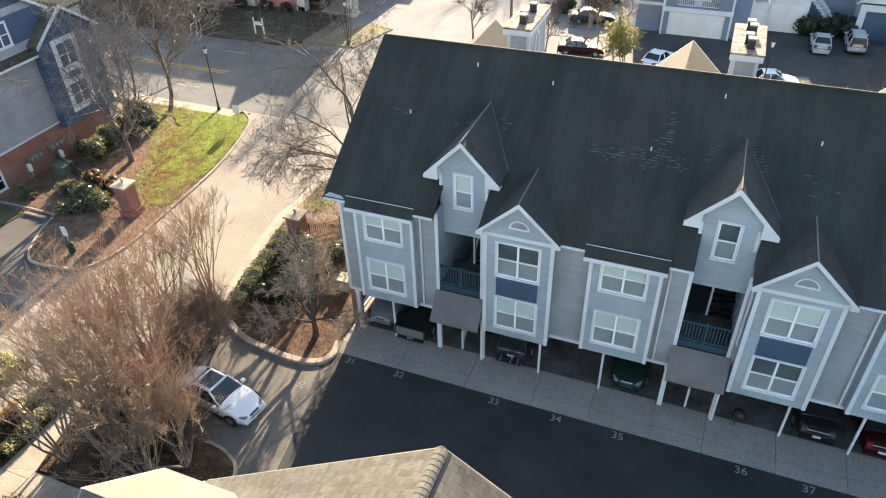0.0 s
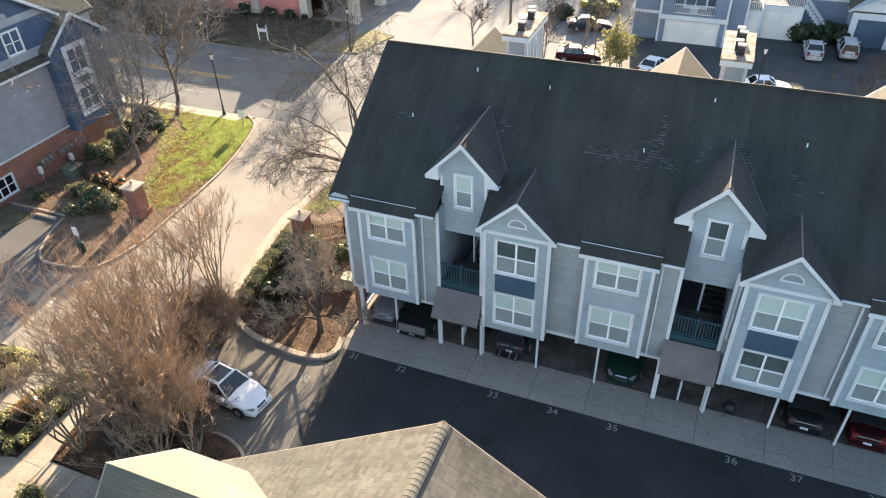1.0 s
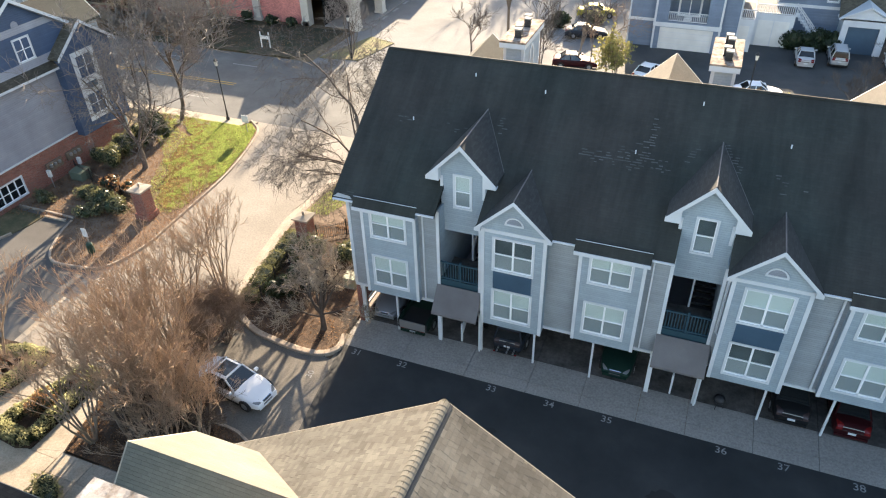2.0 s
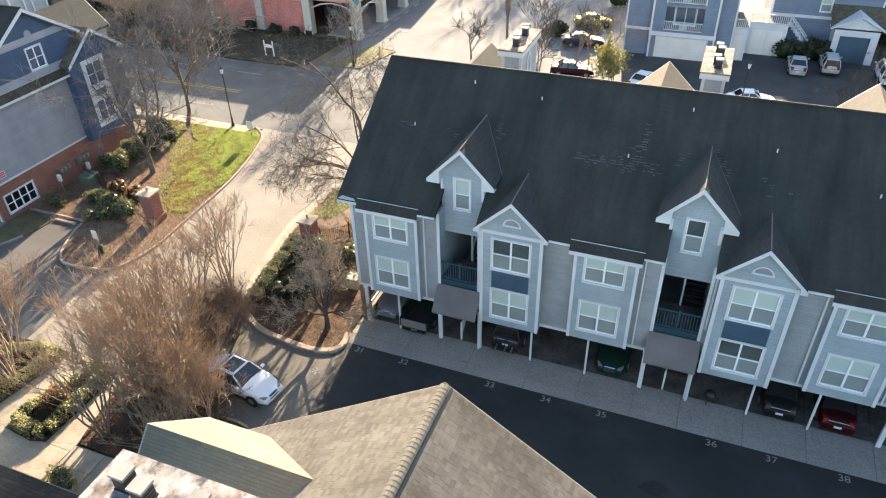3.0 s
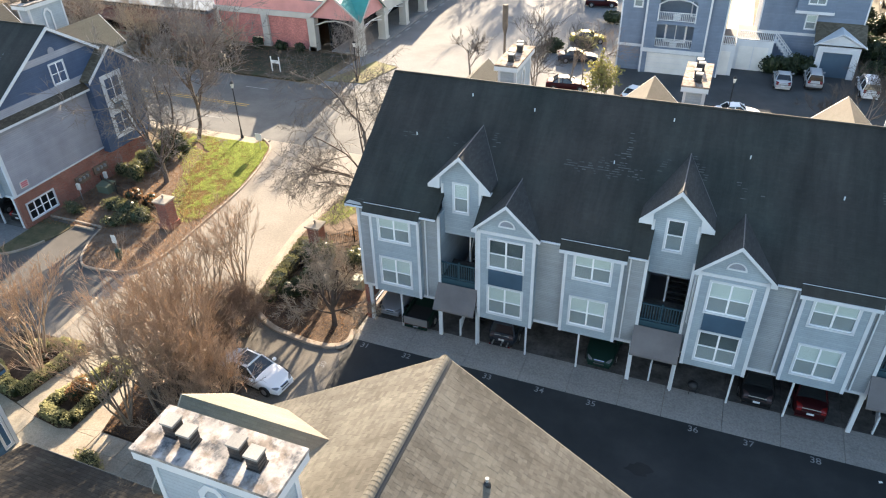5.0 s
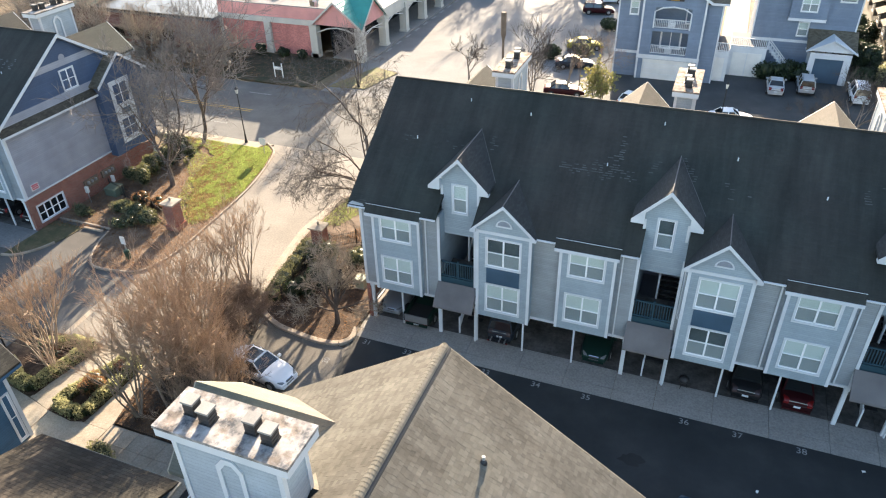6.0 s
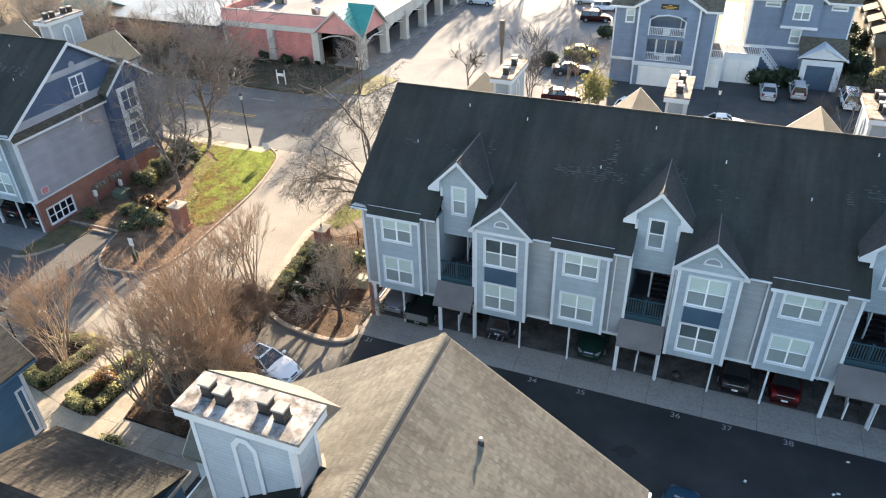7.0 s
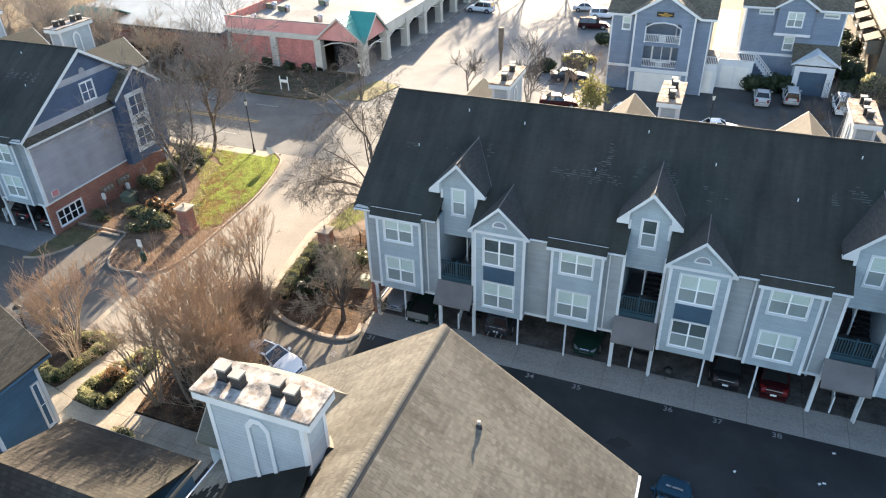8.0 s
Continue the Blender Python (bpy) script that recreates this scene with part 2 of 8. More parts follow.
M = {
    "siding": siding("blue_grey_siding", (0.345, 0.412, 0.458), 0.115, 0.018, 0.86),
    "siding_stack": siding("weathered_pale_stack_siding", (0.4, 0.46, 0.51), 0.15, 0.012, 0.9),
    "siding_strip": siding("grey_weathered_siding", (0.325, 0.355, 0.375), 0.115, 0.018, 0.86),
    "siding_grey": siding("pale_grey_siding", (0.345, 0.355, 0.4), 0.15, 0.02, 0.86),
    "siding_navy": siding("navy_siding", (0.068, 0.103, 0.178), 0.15, 0.025, 0.85),
    "siding_house": siding("slate_blue_siding", (0.18, 0.235, 0.32), 0.15, 0.016, 0.9),
    "siding_deep": siding("deep_blue_siding", (0.065, 0.14, 0.22)),
    "trim": mat("white_painted_trim", (0.62, 0.65, 0.68), 0.5, var=0.08, bump=0.001),
    "sash": mat("white_vinyl_sash", (0.88, 0.89, 0.9), 0.4, var=0.04, bump=0),
    "panel": mat("navy_panel", (0.052, 0.098, 0.15), 0.5, var=0.12, bump=0.001),
    "rail": mat("teal_blue_rail_paint", (0.028, 0.068, 0.092), 0.5, var=0.12, bump=0.001),
    # Charcoal fronts and tan rears are one shingle, toned for shade and sun.
    "shingle": shingles("charcoal_shingles", (0.051, 0.053, 0.049), (0.72, 0.75, 0.75), tone=(0.93, 1.05, 0.86), streak=0.3),
    "shingle_mid": shingles("grey_shingles", (0.058, 0.06, 0.059), (0.8, 0.82, 0.85), along=1, tone=(0.82, 1.14, 0.65)),
    "shingle_tan": shingles("weathered_sunlit_tan_shingles", (0.16, 0.14, 0.105), (0.78, 0.78, 0.76)),
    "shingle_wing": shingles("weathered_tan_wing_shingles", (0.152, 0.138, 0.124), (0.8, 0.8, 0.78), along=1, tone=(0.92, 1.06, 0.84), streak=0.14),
    "shingle_rear": shingles("sunlit_rear_wing_shingles", (0.085, 0.08, 0.071), (0.8, 0.8, 0.78), along=1, tone=(0.92, 1.06, 0.84), streak=0.14),
    "shingle_porch": shingles("black_porch_shingles", (0.022, 0.023, 0.021), (0.7, 0.7, 0.7)),
    # Darkened and streaked to carry the tree shade on the passage roof.
    "shingle_brown": shingles("shade_streaked_brown_shingles", (0.062, 0.054, 0.045), (0.6, 0.6, 0.58), streak=0.25),
    # Stained floor concrete, its colour darkened for the shade under the blocks.
    "shade_floor": ground_mat("shade_darkened_stained_concrete", (0.05, 0.048, 0.045), (0.1, 0.095, 0.09), (0.16, 0.15, 0.14), scale=0.8, fine=5, bump=0.002),
    "awning": mat("grey_shingled_awning", (0.16, 0.15, 0.15), 0.9, var=0.15),
    "concrete": ground_mat("concrete", (0.265, 0.25, 0.232), (0.298, 0.281, 0.26), (0.33, 0.311, 0.288), scale=0.5, fine=9, bump=0.001),
    "kerb": ground_mat("kerb_concrete", (0.26, 0.205, 0.155), (0.36, 0.3, 0.24), (0.43, 0.37, 0.3), scale=1.5, bump=0.004),
    "asphalt": ground_mat("asphalt", (0.016, 0.019, 0.021), (0.025, 0.028, 0.03), (0.04, 0.042, 0.043), scale=0.3, fine=40, bump=0.004, rough=0.75, spec=0.4),
    "court": ground_mat("grey_court_asphalt", (0.05, 0.055, 0.056), (0.068, 0.072, 0.073), (0.09, 0.093, 0.092), scale=0.25, fine=30, bump=0.004, rough=0.85, spec=0.3),
    "lot_west": ground_mat("warm_worn_asphalt", (0.085, 0.08, 0.074), (0.115, 0.108, 0.1), (0.15, 0.142, 0.132), scale=0.25, fine=14, bump=0.004, rough=0.85, spec=0.3),
    "asphalt_old": ground_mat("worn_asphalt", (0.085, 0.084, 0.083), (0.116, 0.115, 0.112), (0.155, 0.152, 0.146), scale=0.25, fine=40, bump=0.004, rough=0.8, spec=0.3),
    # Paler copy of the car park asphalt, with sunlight in the colour.
    "stall": ground_mat("sunlit_tone_worn_asphalt", (0.115, 0.106, 0.094), (0.155, 0.143, 0.126), (0.2, 0.183, 0.16), scale=0.4, fine=12, bump=0.004),
    "rake_tan": mat("weathered_tan_rake_paint", (0.3, 0.27, 0.22), 0.7, var=0.2, bump=0.001),
    "louvre_grey": mat("shaded_louvre_grey", (0.24, 0.27, 0.3), 0.7, var=0.1, bump=0),
    "vent_grey": mat("weathered_grey_vent_pipe", (0.4, 0.4, 0.38), 0.6, var=0.2, bump=0.001),
    # Dark sheet colour for the gloom of rooms without blinds.
    "dim_room": mat("dim_room_behind_glass", (0.12, 0.14, 0.145), 0.8, var=0.3, bump=0),
    "drive": ground_mat("tan_driveway_paving", (0.24, 0.212, 0.178), (0.285, 0.254, 0.215), (0.33, 0.296, 0.252), scale=0.22, fine=8, bump=0.004),
    "lot": ground_mat("pale_worn_lot_paving", (0.16, 0.16, 0.16), (0.205, 0.205, 0.204), (0.245, 0.244, 0.24), scale=0.12, fine=6, bump=0.004),
    "walk": ground_mat("cream_footpath_concrete", (0.32, 0.27, 0.21), (0.39, 0.34, 0.27), (0.45, 0.39, 0.32), scale=0.6, fine=12, bump=0.003),
    "mulch": ground_mat("bark_mulch", (0.038, 0.025, 0.017), (0.085, 0.055, 0.037), (0.18, 0.118, 0.077), scale=1.2, fine=14, bump=0.05),
    "litter_earth": ground_mat("leaf_strewn_earth", (0.12, 0.08, 0.055), (0.19, 0.135, 0.095), (0.26, 0.19, 0.14), scale=0.9, fine=10, bump=0.05),
    "grass": ground_mat("winter_grass", (0.27, 0.2, 0.11), (0.29, 0.235, 0.11), (0.32, 0.31, 0.11), scale=1.3, fine=9, bump=0.06, at=(0.4, 0.52, 0.66)),
    "grass_dull": ground_mat("dull_winter_turf", (0.19, 0.15, 0.09), (0.2, 0.18, 0.09), (0.21, 0.22, 0.09), scale=0.9, fine=9, bump=0.05),
    # Thin turf with the wall's shade put into its tones.
    "verge": ground_mat("shade_toned_thin_turf", (0.07, 0.075, 0.04), (0.11, 0.1, 0.055), (0.15, 0.12, 0.075), scale=1.1, fine=10, bump=0.04),
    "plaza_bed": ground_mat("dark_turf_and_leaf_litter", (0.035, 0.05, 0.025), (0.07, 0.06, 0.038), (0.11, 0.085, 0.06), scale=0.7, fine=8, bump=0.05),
    "earth": ground_mat("far_ground", (0.1, 0.07, 0.045), (0.16, 0.115, 0.07), (0.2, 0.16, 0.1), scale=0.15, fine=3, bump=0.03),
    "brick": brickwork("red_brick", (0.30, 0.105, 0.075), (0.33, 0.28, 0.24)),
    "cap": mat("limestone_cap", (0.36, 0.31, 0.25), 0.8, var=0.15),
    "bark": mat("grey_brown_bark", (0.26, 0.21, 0.175), 0.9, var=0.35, scale=3, fine=30, bump=0.01),
    "twig": mat("brown_twig", (0.36, 0.255, 0.18), 0.7, var=0.25, scale=2, bump=0, island=0.35),
    "woods_twig": leafy("grey_brown_wood_twig", (0.54, 0.5, 0.46), 0.25, 0.4, 0.6, 0.8, 0.2),
    "dark_bark": mat("dark_furrowed_bark", (0.09, 0.07, 0.058), 0.9, var=0.35, scale=4, fine=30, bump=0.01),
    "pale_twig": leafy("pale_grey_tan_twig", (0.48, 0.4, 0.31), 0.25, 0.35, 0.3, 0.8, 0.3),
    "dark_twig": mat("dark_brown_twig", (0.12, 0.095, 0.078), 0.8, var=0.25, scale=2, bump=0, island=0.3),
    "tree_twig": leafy("grey_tan_twig", (0.32, 0.285, 0.26), 0.25, 0.3, 0.3, 0.75, 0.3),
    "rust_twig": leafy("reddish_brown_twig", (0.36, 0.265, 0.2), 0.25, 0.35, 0.3, 0.8),
    "limb_bark": mat("grey_brown_limb_bark", (0.14, 0.11, 0.09), 0.9, var=0.35, scale=4, fine=30, bump=0.01),
    "limb_twig": leafy("grey_brown_limb_twig", (0.19, 0.165, 0.145), 0.25, 0.3, 0.25, 0.8, 0.3),
    "crape_bark": mat("tan_smooth_bark", (0.36, 0.285, 0.215), 0.8, var=0.3, scale=3, fine=20, bump=0.004),
    "crape_twig": leafy("tan_crape_twig", (0.57, 0.44, 0.325), 0.2, 0.35, 0.45, 0.7),
    "leaf": leafy("glossy_evergreen_leaf", (0.21, 0.21, 0.105), 0.35, 0.5, 0.4, 0.32, 0.6),
    "leaf_light": leafy("variegated_evergreen_leaf", (0.47, 0.46, 0.25), through=0.6),
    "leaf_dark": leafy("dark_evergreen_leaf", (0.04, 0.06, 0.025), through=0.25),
    "leaf_yellow": leafy("yellow_green_leaf", (0.45, 0.42, 0.15)),
    "leaf_red": leafy("rust_red_leaf", (0.2, 0.09, 0.055), rough=0.6),
    "leaf_brown": leafy("dry_brown_leaf", (0.33, 0.19, 0.1), rough=0.7),
    "seed": leafy("dry_seed_head", (0.39, 0.285, 0.195), through=0.55, rough=0.8),
    "metal_black": mat("black_painted_metal", (0.02, 0.02, 0.022), 0.45, var=0.2, bump=0.0005),
    "metal_grey": mat("galvanised_metal", (0.42, 0.43, 0.44), 0.4, 0.8, var=0.15, bump=0.001),
    "metal_dark": mat("sooty_flue_metal", (0.05, 0.05, 0.052), 0.5, 0.3, var=0.3, bump=0.001),
    "lid_metal": mat("pale_flue_lid_metal", (0.3, 0.29, 0.27), 0.8, 0.0, var=0.25, bump=0.001, spec=0.15),
    "cap_metal": mat("stained_white_metal_cap", (0.365, 0.345, 0.33), 0.75, 0.0, var=0.55, scale=1.3, fine=5, bump=0.002, spec=0.2),
    "cap_rust": mat("rust_stained_metal_cap", (0.4, 0.325, 0.27), 0.9, 0.0, var=0.5, scale=1.4, fine=7, bump=0.002, spec=0.1),
    "green_box": mat("pale_green_utility_paint", (0.3, 0.34, 0.26), 0.6, var=0.1, bump=0.001),
    "green_dull": mat("dull_green_paint", (0.12, 0.15, 0.11), 0.7, var=0.15, bump=0.001),
    "green_metal": mat("teal_metal_roof", (0.06, 0.30, 0.25), 0.4, 0.2, var=0.12, bump=0.001),
    "plaza": mat("salmon_red_stucco", (0.68, 0.32, 0.29), 0.8, var=0.15, scale=0.4),
    "plaza_brick": brickwork("salmon_painted_brick", (0.66, 0.26, 0.23), (0.5, 0.24, 0.21)),
    "annex_brick": brickwork("dull_dark_red_brick", (0.27, 0.13, 0.115), (0.3, 0.22, 0.19)),
    "plaza_trim": mat("cream_stucco", (0.56, 0.53, 0.47), 0.8, var=0.12, scale=0.5),
    "flat_roof": mat("white_membrane_roof", (0.26, 0.258, 0.255), 0.95, var=0.25, scale=0.15, fine=3, bump=0.002, spec=0.1),
    "flat_roof_wet": mat("grey_ponding_roof", (0.13, 0.15, 0.175), 0.4, var=0.5, scale=0.2, fine=3, bump=0.001),
    "dark": mat("dark_interior", (0.02, 0.02, 0.022), 0.9, var=0.2, bump=0),
    "ceiling": mat("carport_ceiling_paint", (0.3, 0.3, 0.3), 0.8, var=0.1, bump=0),
    "blind": mat("pale_green_white_blind", (0.72, 0.77, 0.73), 0.7, var=0.06, bump=0),
    "curtain": mat("grey_insect_screen", (0.37, 0.39, 0.4), 0.8, var=0.08, bump=0),
    "glass": glass("window_glass", (0.95, 0.98, 0.98), 0.92),
    "glass_dark": glass("dark_window_glass", (0.35, 0.36, 0.36), 0.4),
    "paint_white": mat("worn_white_road_paint", (0.3, 0.3, 0.3), 0.8, var=0.45, scale=5, fine=14, bump=0),
    "paint_yellow": mat("yellow_road_paint", (0.5, 0.3, 0.05), 0.8, var=0.25, scale=2, bump=0),
    "tyre": mat("black_rubber", (0.02, 0.02, 0.02), 0.85, var=0.2, bump=0.001),
    "rim": mat("silver_alloy", (0.5, 0.5, 0.52), 0.3, 0.9, var=0.1, bump=0),
    "car_glass": mat("tinted_car_glass", (0.015, 0.018, 0.02), 0.05, var=0.1, bump=0, spec=0.8),
    "chrome": mat("chrome", (0.7, 0.7, 0.72), 0.12, 1.0, var=0.05, bump=0),
    "lamp_smoked": mat("smoked_tail_lamp", (0.07, 0.05, 0.05), 0.15, 0.2, var=0.05, bump=0),
    "house_roof": shingles("mottled_grey_brown_shingles", (0.1, 0.09, 0.072), (0.7, 0.7, 0.68), along=1),
    "lamp_clear": mat("clear_headlamp", (0.2, 0.21, 0.22), 0.1, 0.3, var=0.05, bump=0),
    "lamp_red": mat("red_tail_lamp", (0.16, 0.012, 0.012), 0.2, var=0.05, bump=0),
    "plate": mat("white_plate", (0.6, 0.62, 0.65), 0.4, var=0.05, bump=0),
    "frosted": mat("frosted_lamp_glass", (0.62, 0.61, 0.57), 0.3, var=0.05, bump=0),
    "sign_white": mat("white_sign_board", (0.72, 0.72, 0.7), 0.5, var=0.08, bump=0),
    "sign_red": mat("red_sign_lettering", (0.5, 0.03, 0.07), 0.5, var=0.1, bump=0),
    "sign_green": mat("green_painted_post", (0.015, 0.05, 0.035), 0.5, var=0.1, bump=0),
    "wood": mat("weathered_fence_wood", (0.2, 0.15, 0.11), 0.9, var=0.3, scale=1.5, bump=0.005),
    "tan_wall": siding("tan_siding", (0.15, 0.132, 0.104)),
}


# rust blotches on the chimney caps; blue-grey ones paint flue shadow and stains
for key, dirt in (("cap_metal", (0.64, 0.57, 0.51)), ("cap_rust", (0.62, 0.52, 0.44))):
    cn, cl = M[key].node_tree.nodes, M[key].node_tree.links
    cb = cn["Principled BSDF"]
    cv = cn.new("ShaderNodeTexCoord").outputs["Object"]
    blotch = ramp(cn, cl, noise_node(cn, cl, cv, 1.9, 6, 0.65), (0.4, dirt), (0.52, (1.0, 1.0, 1.0)))
    stain_shade = ramp(cn, cl, noise_node(cn, cl, cv, 2.6, 4, 0.7), (0.34, (0.45, 0.5, 0.58)), (0.47, (1.0, 1.0, 1.0)))
    tint = mixc(cn, cl, blotch, stain_shade, 1.0, "MULTIPLY")
    cl.new(mixc(cn, cl, cb.inputs["Base Color"].links[0].from_socket, tint, 1.0, "MULTIPLY"), cb.inputs["Base Color"])


def car_paint(name, rgb, metal=0.3):
    return mat(name, rgb, 0.6, metal, var=0.06, scale=0.6, bump=0, spec=0.15, coat=0.04)


# ---- mesh helpers ----
class Build:
    """Gathers boxes, slabs and tubes into one mesh."""

    def __init__(self):
        self.v, self.f, self.tidy = [], [], False

    def add(self, pts, faces):
        k = len(self.v)
        self.v.extend([tuple(p) for p in pts])
        self.f.extend([tuple(i + k for i in q) for q in faces])
        return self

    def box(self, x0, x1, y0, y1, z0, z1):
        x0, x1, y0, y1, z0, z1 = min(x0, x1), max(x0, x1), min(y0, y1), max(y0, y1), min(z0, z1), max(z0, z1)
        return self.add([(x0, y0, z0), (x1, y0, z0), (x1, y1, z0), (x0, y1, z0), (x0, y0, z1), (x1, y0, z1), (x1, y1, z1), (x0, y1, z1)],
                        [(0, 3, 2, 1), (4, 5, 6, 7), (0, 1, 5, 4), (1, 2, 6, 5), (2, 3, 7, 6), (3, 0, 4, 7)])

    def slab(self, pts, thick, way=(0, 0, -1)):
        """A flat plate: the outline pts, thickened along way."""
        pts = [Vector(p) for p in pts]
        nrm = (pts[1] - pts[0]).cross(pts[2] - pts[0])
        if nrm.dot(Vector(way)) > 0:
            pts.reverse()
        n, d = len(pts), Vector(way) * thick
        fs = [tuple(range(n)), tuple(range(2 * n - 1, n - 1, -1))]
        fs += [(i, i + n, (i + 1) % n + n, (i + 1) % n) for i in range(n)]
        return self.add(pts + [p + d for p in pts], fs)

    def tube(self, pts, radii, sides=5, cap=True):
        pts = [Vector(p) for p in pts]
        k, ring = len(self.v), []
        for i, p in enumerate(pts):
            d = (pts[min(i + 1, len(pts) - 1)] - pts[max(i - 1, 0)]).normalized()
            a = d.cross(Vector((0.3, 0.9, 0.2)) if abs(d.y) < 0.9 else Vector((1, 0, 0))).normalized()
            b = d.cross(a)
            for j in range(sides):
                w = 2 * math.pi * j / sides
                self.v.append(tuple(p + (a * math.cos(w) + b * math.sin(w)) * radii[i]))
        for i in range(len(pts) - 1):
            for j in range(sides):
                q = (j + 1) % sides
                self.f.append((k + i * sides + j, k + i * sides + q, k + (i + 1) * sides + q, k + (i + 1) * sides + j))
        if cap:
            self.f.append(tuple(k + (len(pts) - 1) * sides + j for j in range(sides)))
            self.f.append(tuple(k + j for j in reversed(range(sides))))
        return self

    def lathe(self, x, y, profile, sides=12):
        k = len(self.v)
        for r, z in profile:
            for j in range(sides):
                w = 2 * math.pi * (j + 0.5) / sides
                self.v.append((x + r * math.cos(w), y + r * math.sin(w), z))
        for i in range(len(profile) - 1):
            for j in range(sides):
                q = (j + 1) % sides
                self.f.append((k + i * sides + j, k + i * sides + q, k + (i + 1) * sides + q, k + (i + 1) * sides + j))
        self.f.append(tuple(k + (len(profile) - 1) * sides + j for j in range(sides)))
        self.f.append(tuple(k + j for j in reversed(range(sides))))
        return self

    def leaf(self, p, size, rng):
        a = Vector((rng.gauss(0, 1), rng.gauss(0, 1), rng.gauss(0, 1))).normalized()
        b = a.orthogonal().normalized()
        c = Vector(p)
        s = size * rng.uniform(0.6, 1.3)
        return self.add([c - a * s, c - b * s * 0.45, c + a * s, c + b * s * 0.45], [(0, 1, 2, 3)])

    def holed(self, u0, u1, w0, w1, holes, place):
        """A plate over u0..u1, w0..w1 with rectangular holes, one connected mesh; place(u, w, side) gives each corner."""
        clip = lambda v, lo, hi: min(max(v, lo), hi)
        us = sorted({u0, u1, *[clip(h[i], u0, u1) for h in holes for i in (0, 1)]})
        ws = sorted({w0, w1, *[clip(h[i], w0, w1) for h in holes for i in (2, 3)]})
        self.tidy = True
        k, nw = len(self.v), len(ws)
        for side in (0, 1):
            self.v.extend(tuple(place(u, w, side)) for u in us for w in ws)
        half = len(us) * nw
        at = lambda i, j, side: k + side * half + i * nw + j
        solid = {(i, j) for i in range(len(us) - 1) for j in range(nw - 1)
                 if not any(h[0] < (us[i] + us[i + 1]) / 2 < h[1] and h[2] < (ws[j] + ws[j + 1]) / 2 < h[3] for h in holes)}
        for i, j in sorted(solid):
            self.f.append((at(i, j, 0), at(i + 1, j, 0), at(i + 1, j + 1, 0), at(i, j + 1, 0)))
            self.f.append((at(i, j + 1, 1), at(i + 1, j + 1, 1), at(i + 1, j, 1), at(i, j, 1)))
            for di, dj, (a, c), (d, e) in ((-1, 0, (0, 0), (0, 1)), (1, 0, (1, 1), (1, 0)), (0, -1, (1, 0), (0, 0)), (0, 1, (0, 1), (1, 1))):
                if (i + di, j + dj) not in solid:
                    self.f.append((at(i + a, j + c, 0), at(i + d, j + e, 0), at(i + d, j + e, 1), at(i + a, j + c, 1)))
        return self

    def mesh(self, name, material, smooth=False):
        me = bpy.data.meshes.new(name)
        me.from_pydata(self.v, [], self.f)
        me.materials.append(material)
        if self.tidy:
            bm = bmesh.new()
            bm.from_mesh(me)
            bmesh.ops.recalc_face_normals(bm, faces=bm.faces)
            bm.to_mesh(me)
            bm.free()
        if smooth:
            me.polygons.foreach_set("use_smooth", [True] * len(me.polygons))
        me.update()
        return me


def part(name, b, material, parent=None, label="", smooth=False):
    ob = new(name, b.mesh(name, material, smooth))
    ob.parent = parent
    return tagged(ob, label) if label else ob


def thing(name, label, category, at=None, group="", kind=""):
    ob = new(name)
    ob.empty_display_size = 0.3
    if at is not None:
        ob.matrix_basis = at
    return tagged(ob, label, category, group, kind)


def setting(name, b, material, label):
    return tagged(part(name, b, material), label, name.split("_")[0], kind="structure")


def B():
    return Build()


# ---- ground ----
def area(name, outline, top, material, label, thick=0.05):
    return setting(name, B().slab([(x, y, top) for x, y in outline], thick), material, label)


def rect(x0, x1, y0, y1):
    return [(x0, y0), (x1, y0), (x1, y1), (x0, y1)]


def smooth(pts, n=4):
    """A rounded line through the given corners."""
    p = [Vector(q) for q in pts]
    p = [p[0] * 2 - p[1]] + p + [p[-1] * 2 - p[-2]]
    out = []
    for i in range(1, len(p) - 2):
        a, b, c, d = p[i - 1:i + 3]
        for k in range(n):
            t = k / n
            q = 0.5 * (2 * b + (c - a) * t + (2 * a - 5 * b + 4 * c - d) * t * t + (3 * b - a - 3 * c + d) * t ** 3)
            out.append((q.x, q.y))
    return out + [tuple(p[-2])]


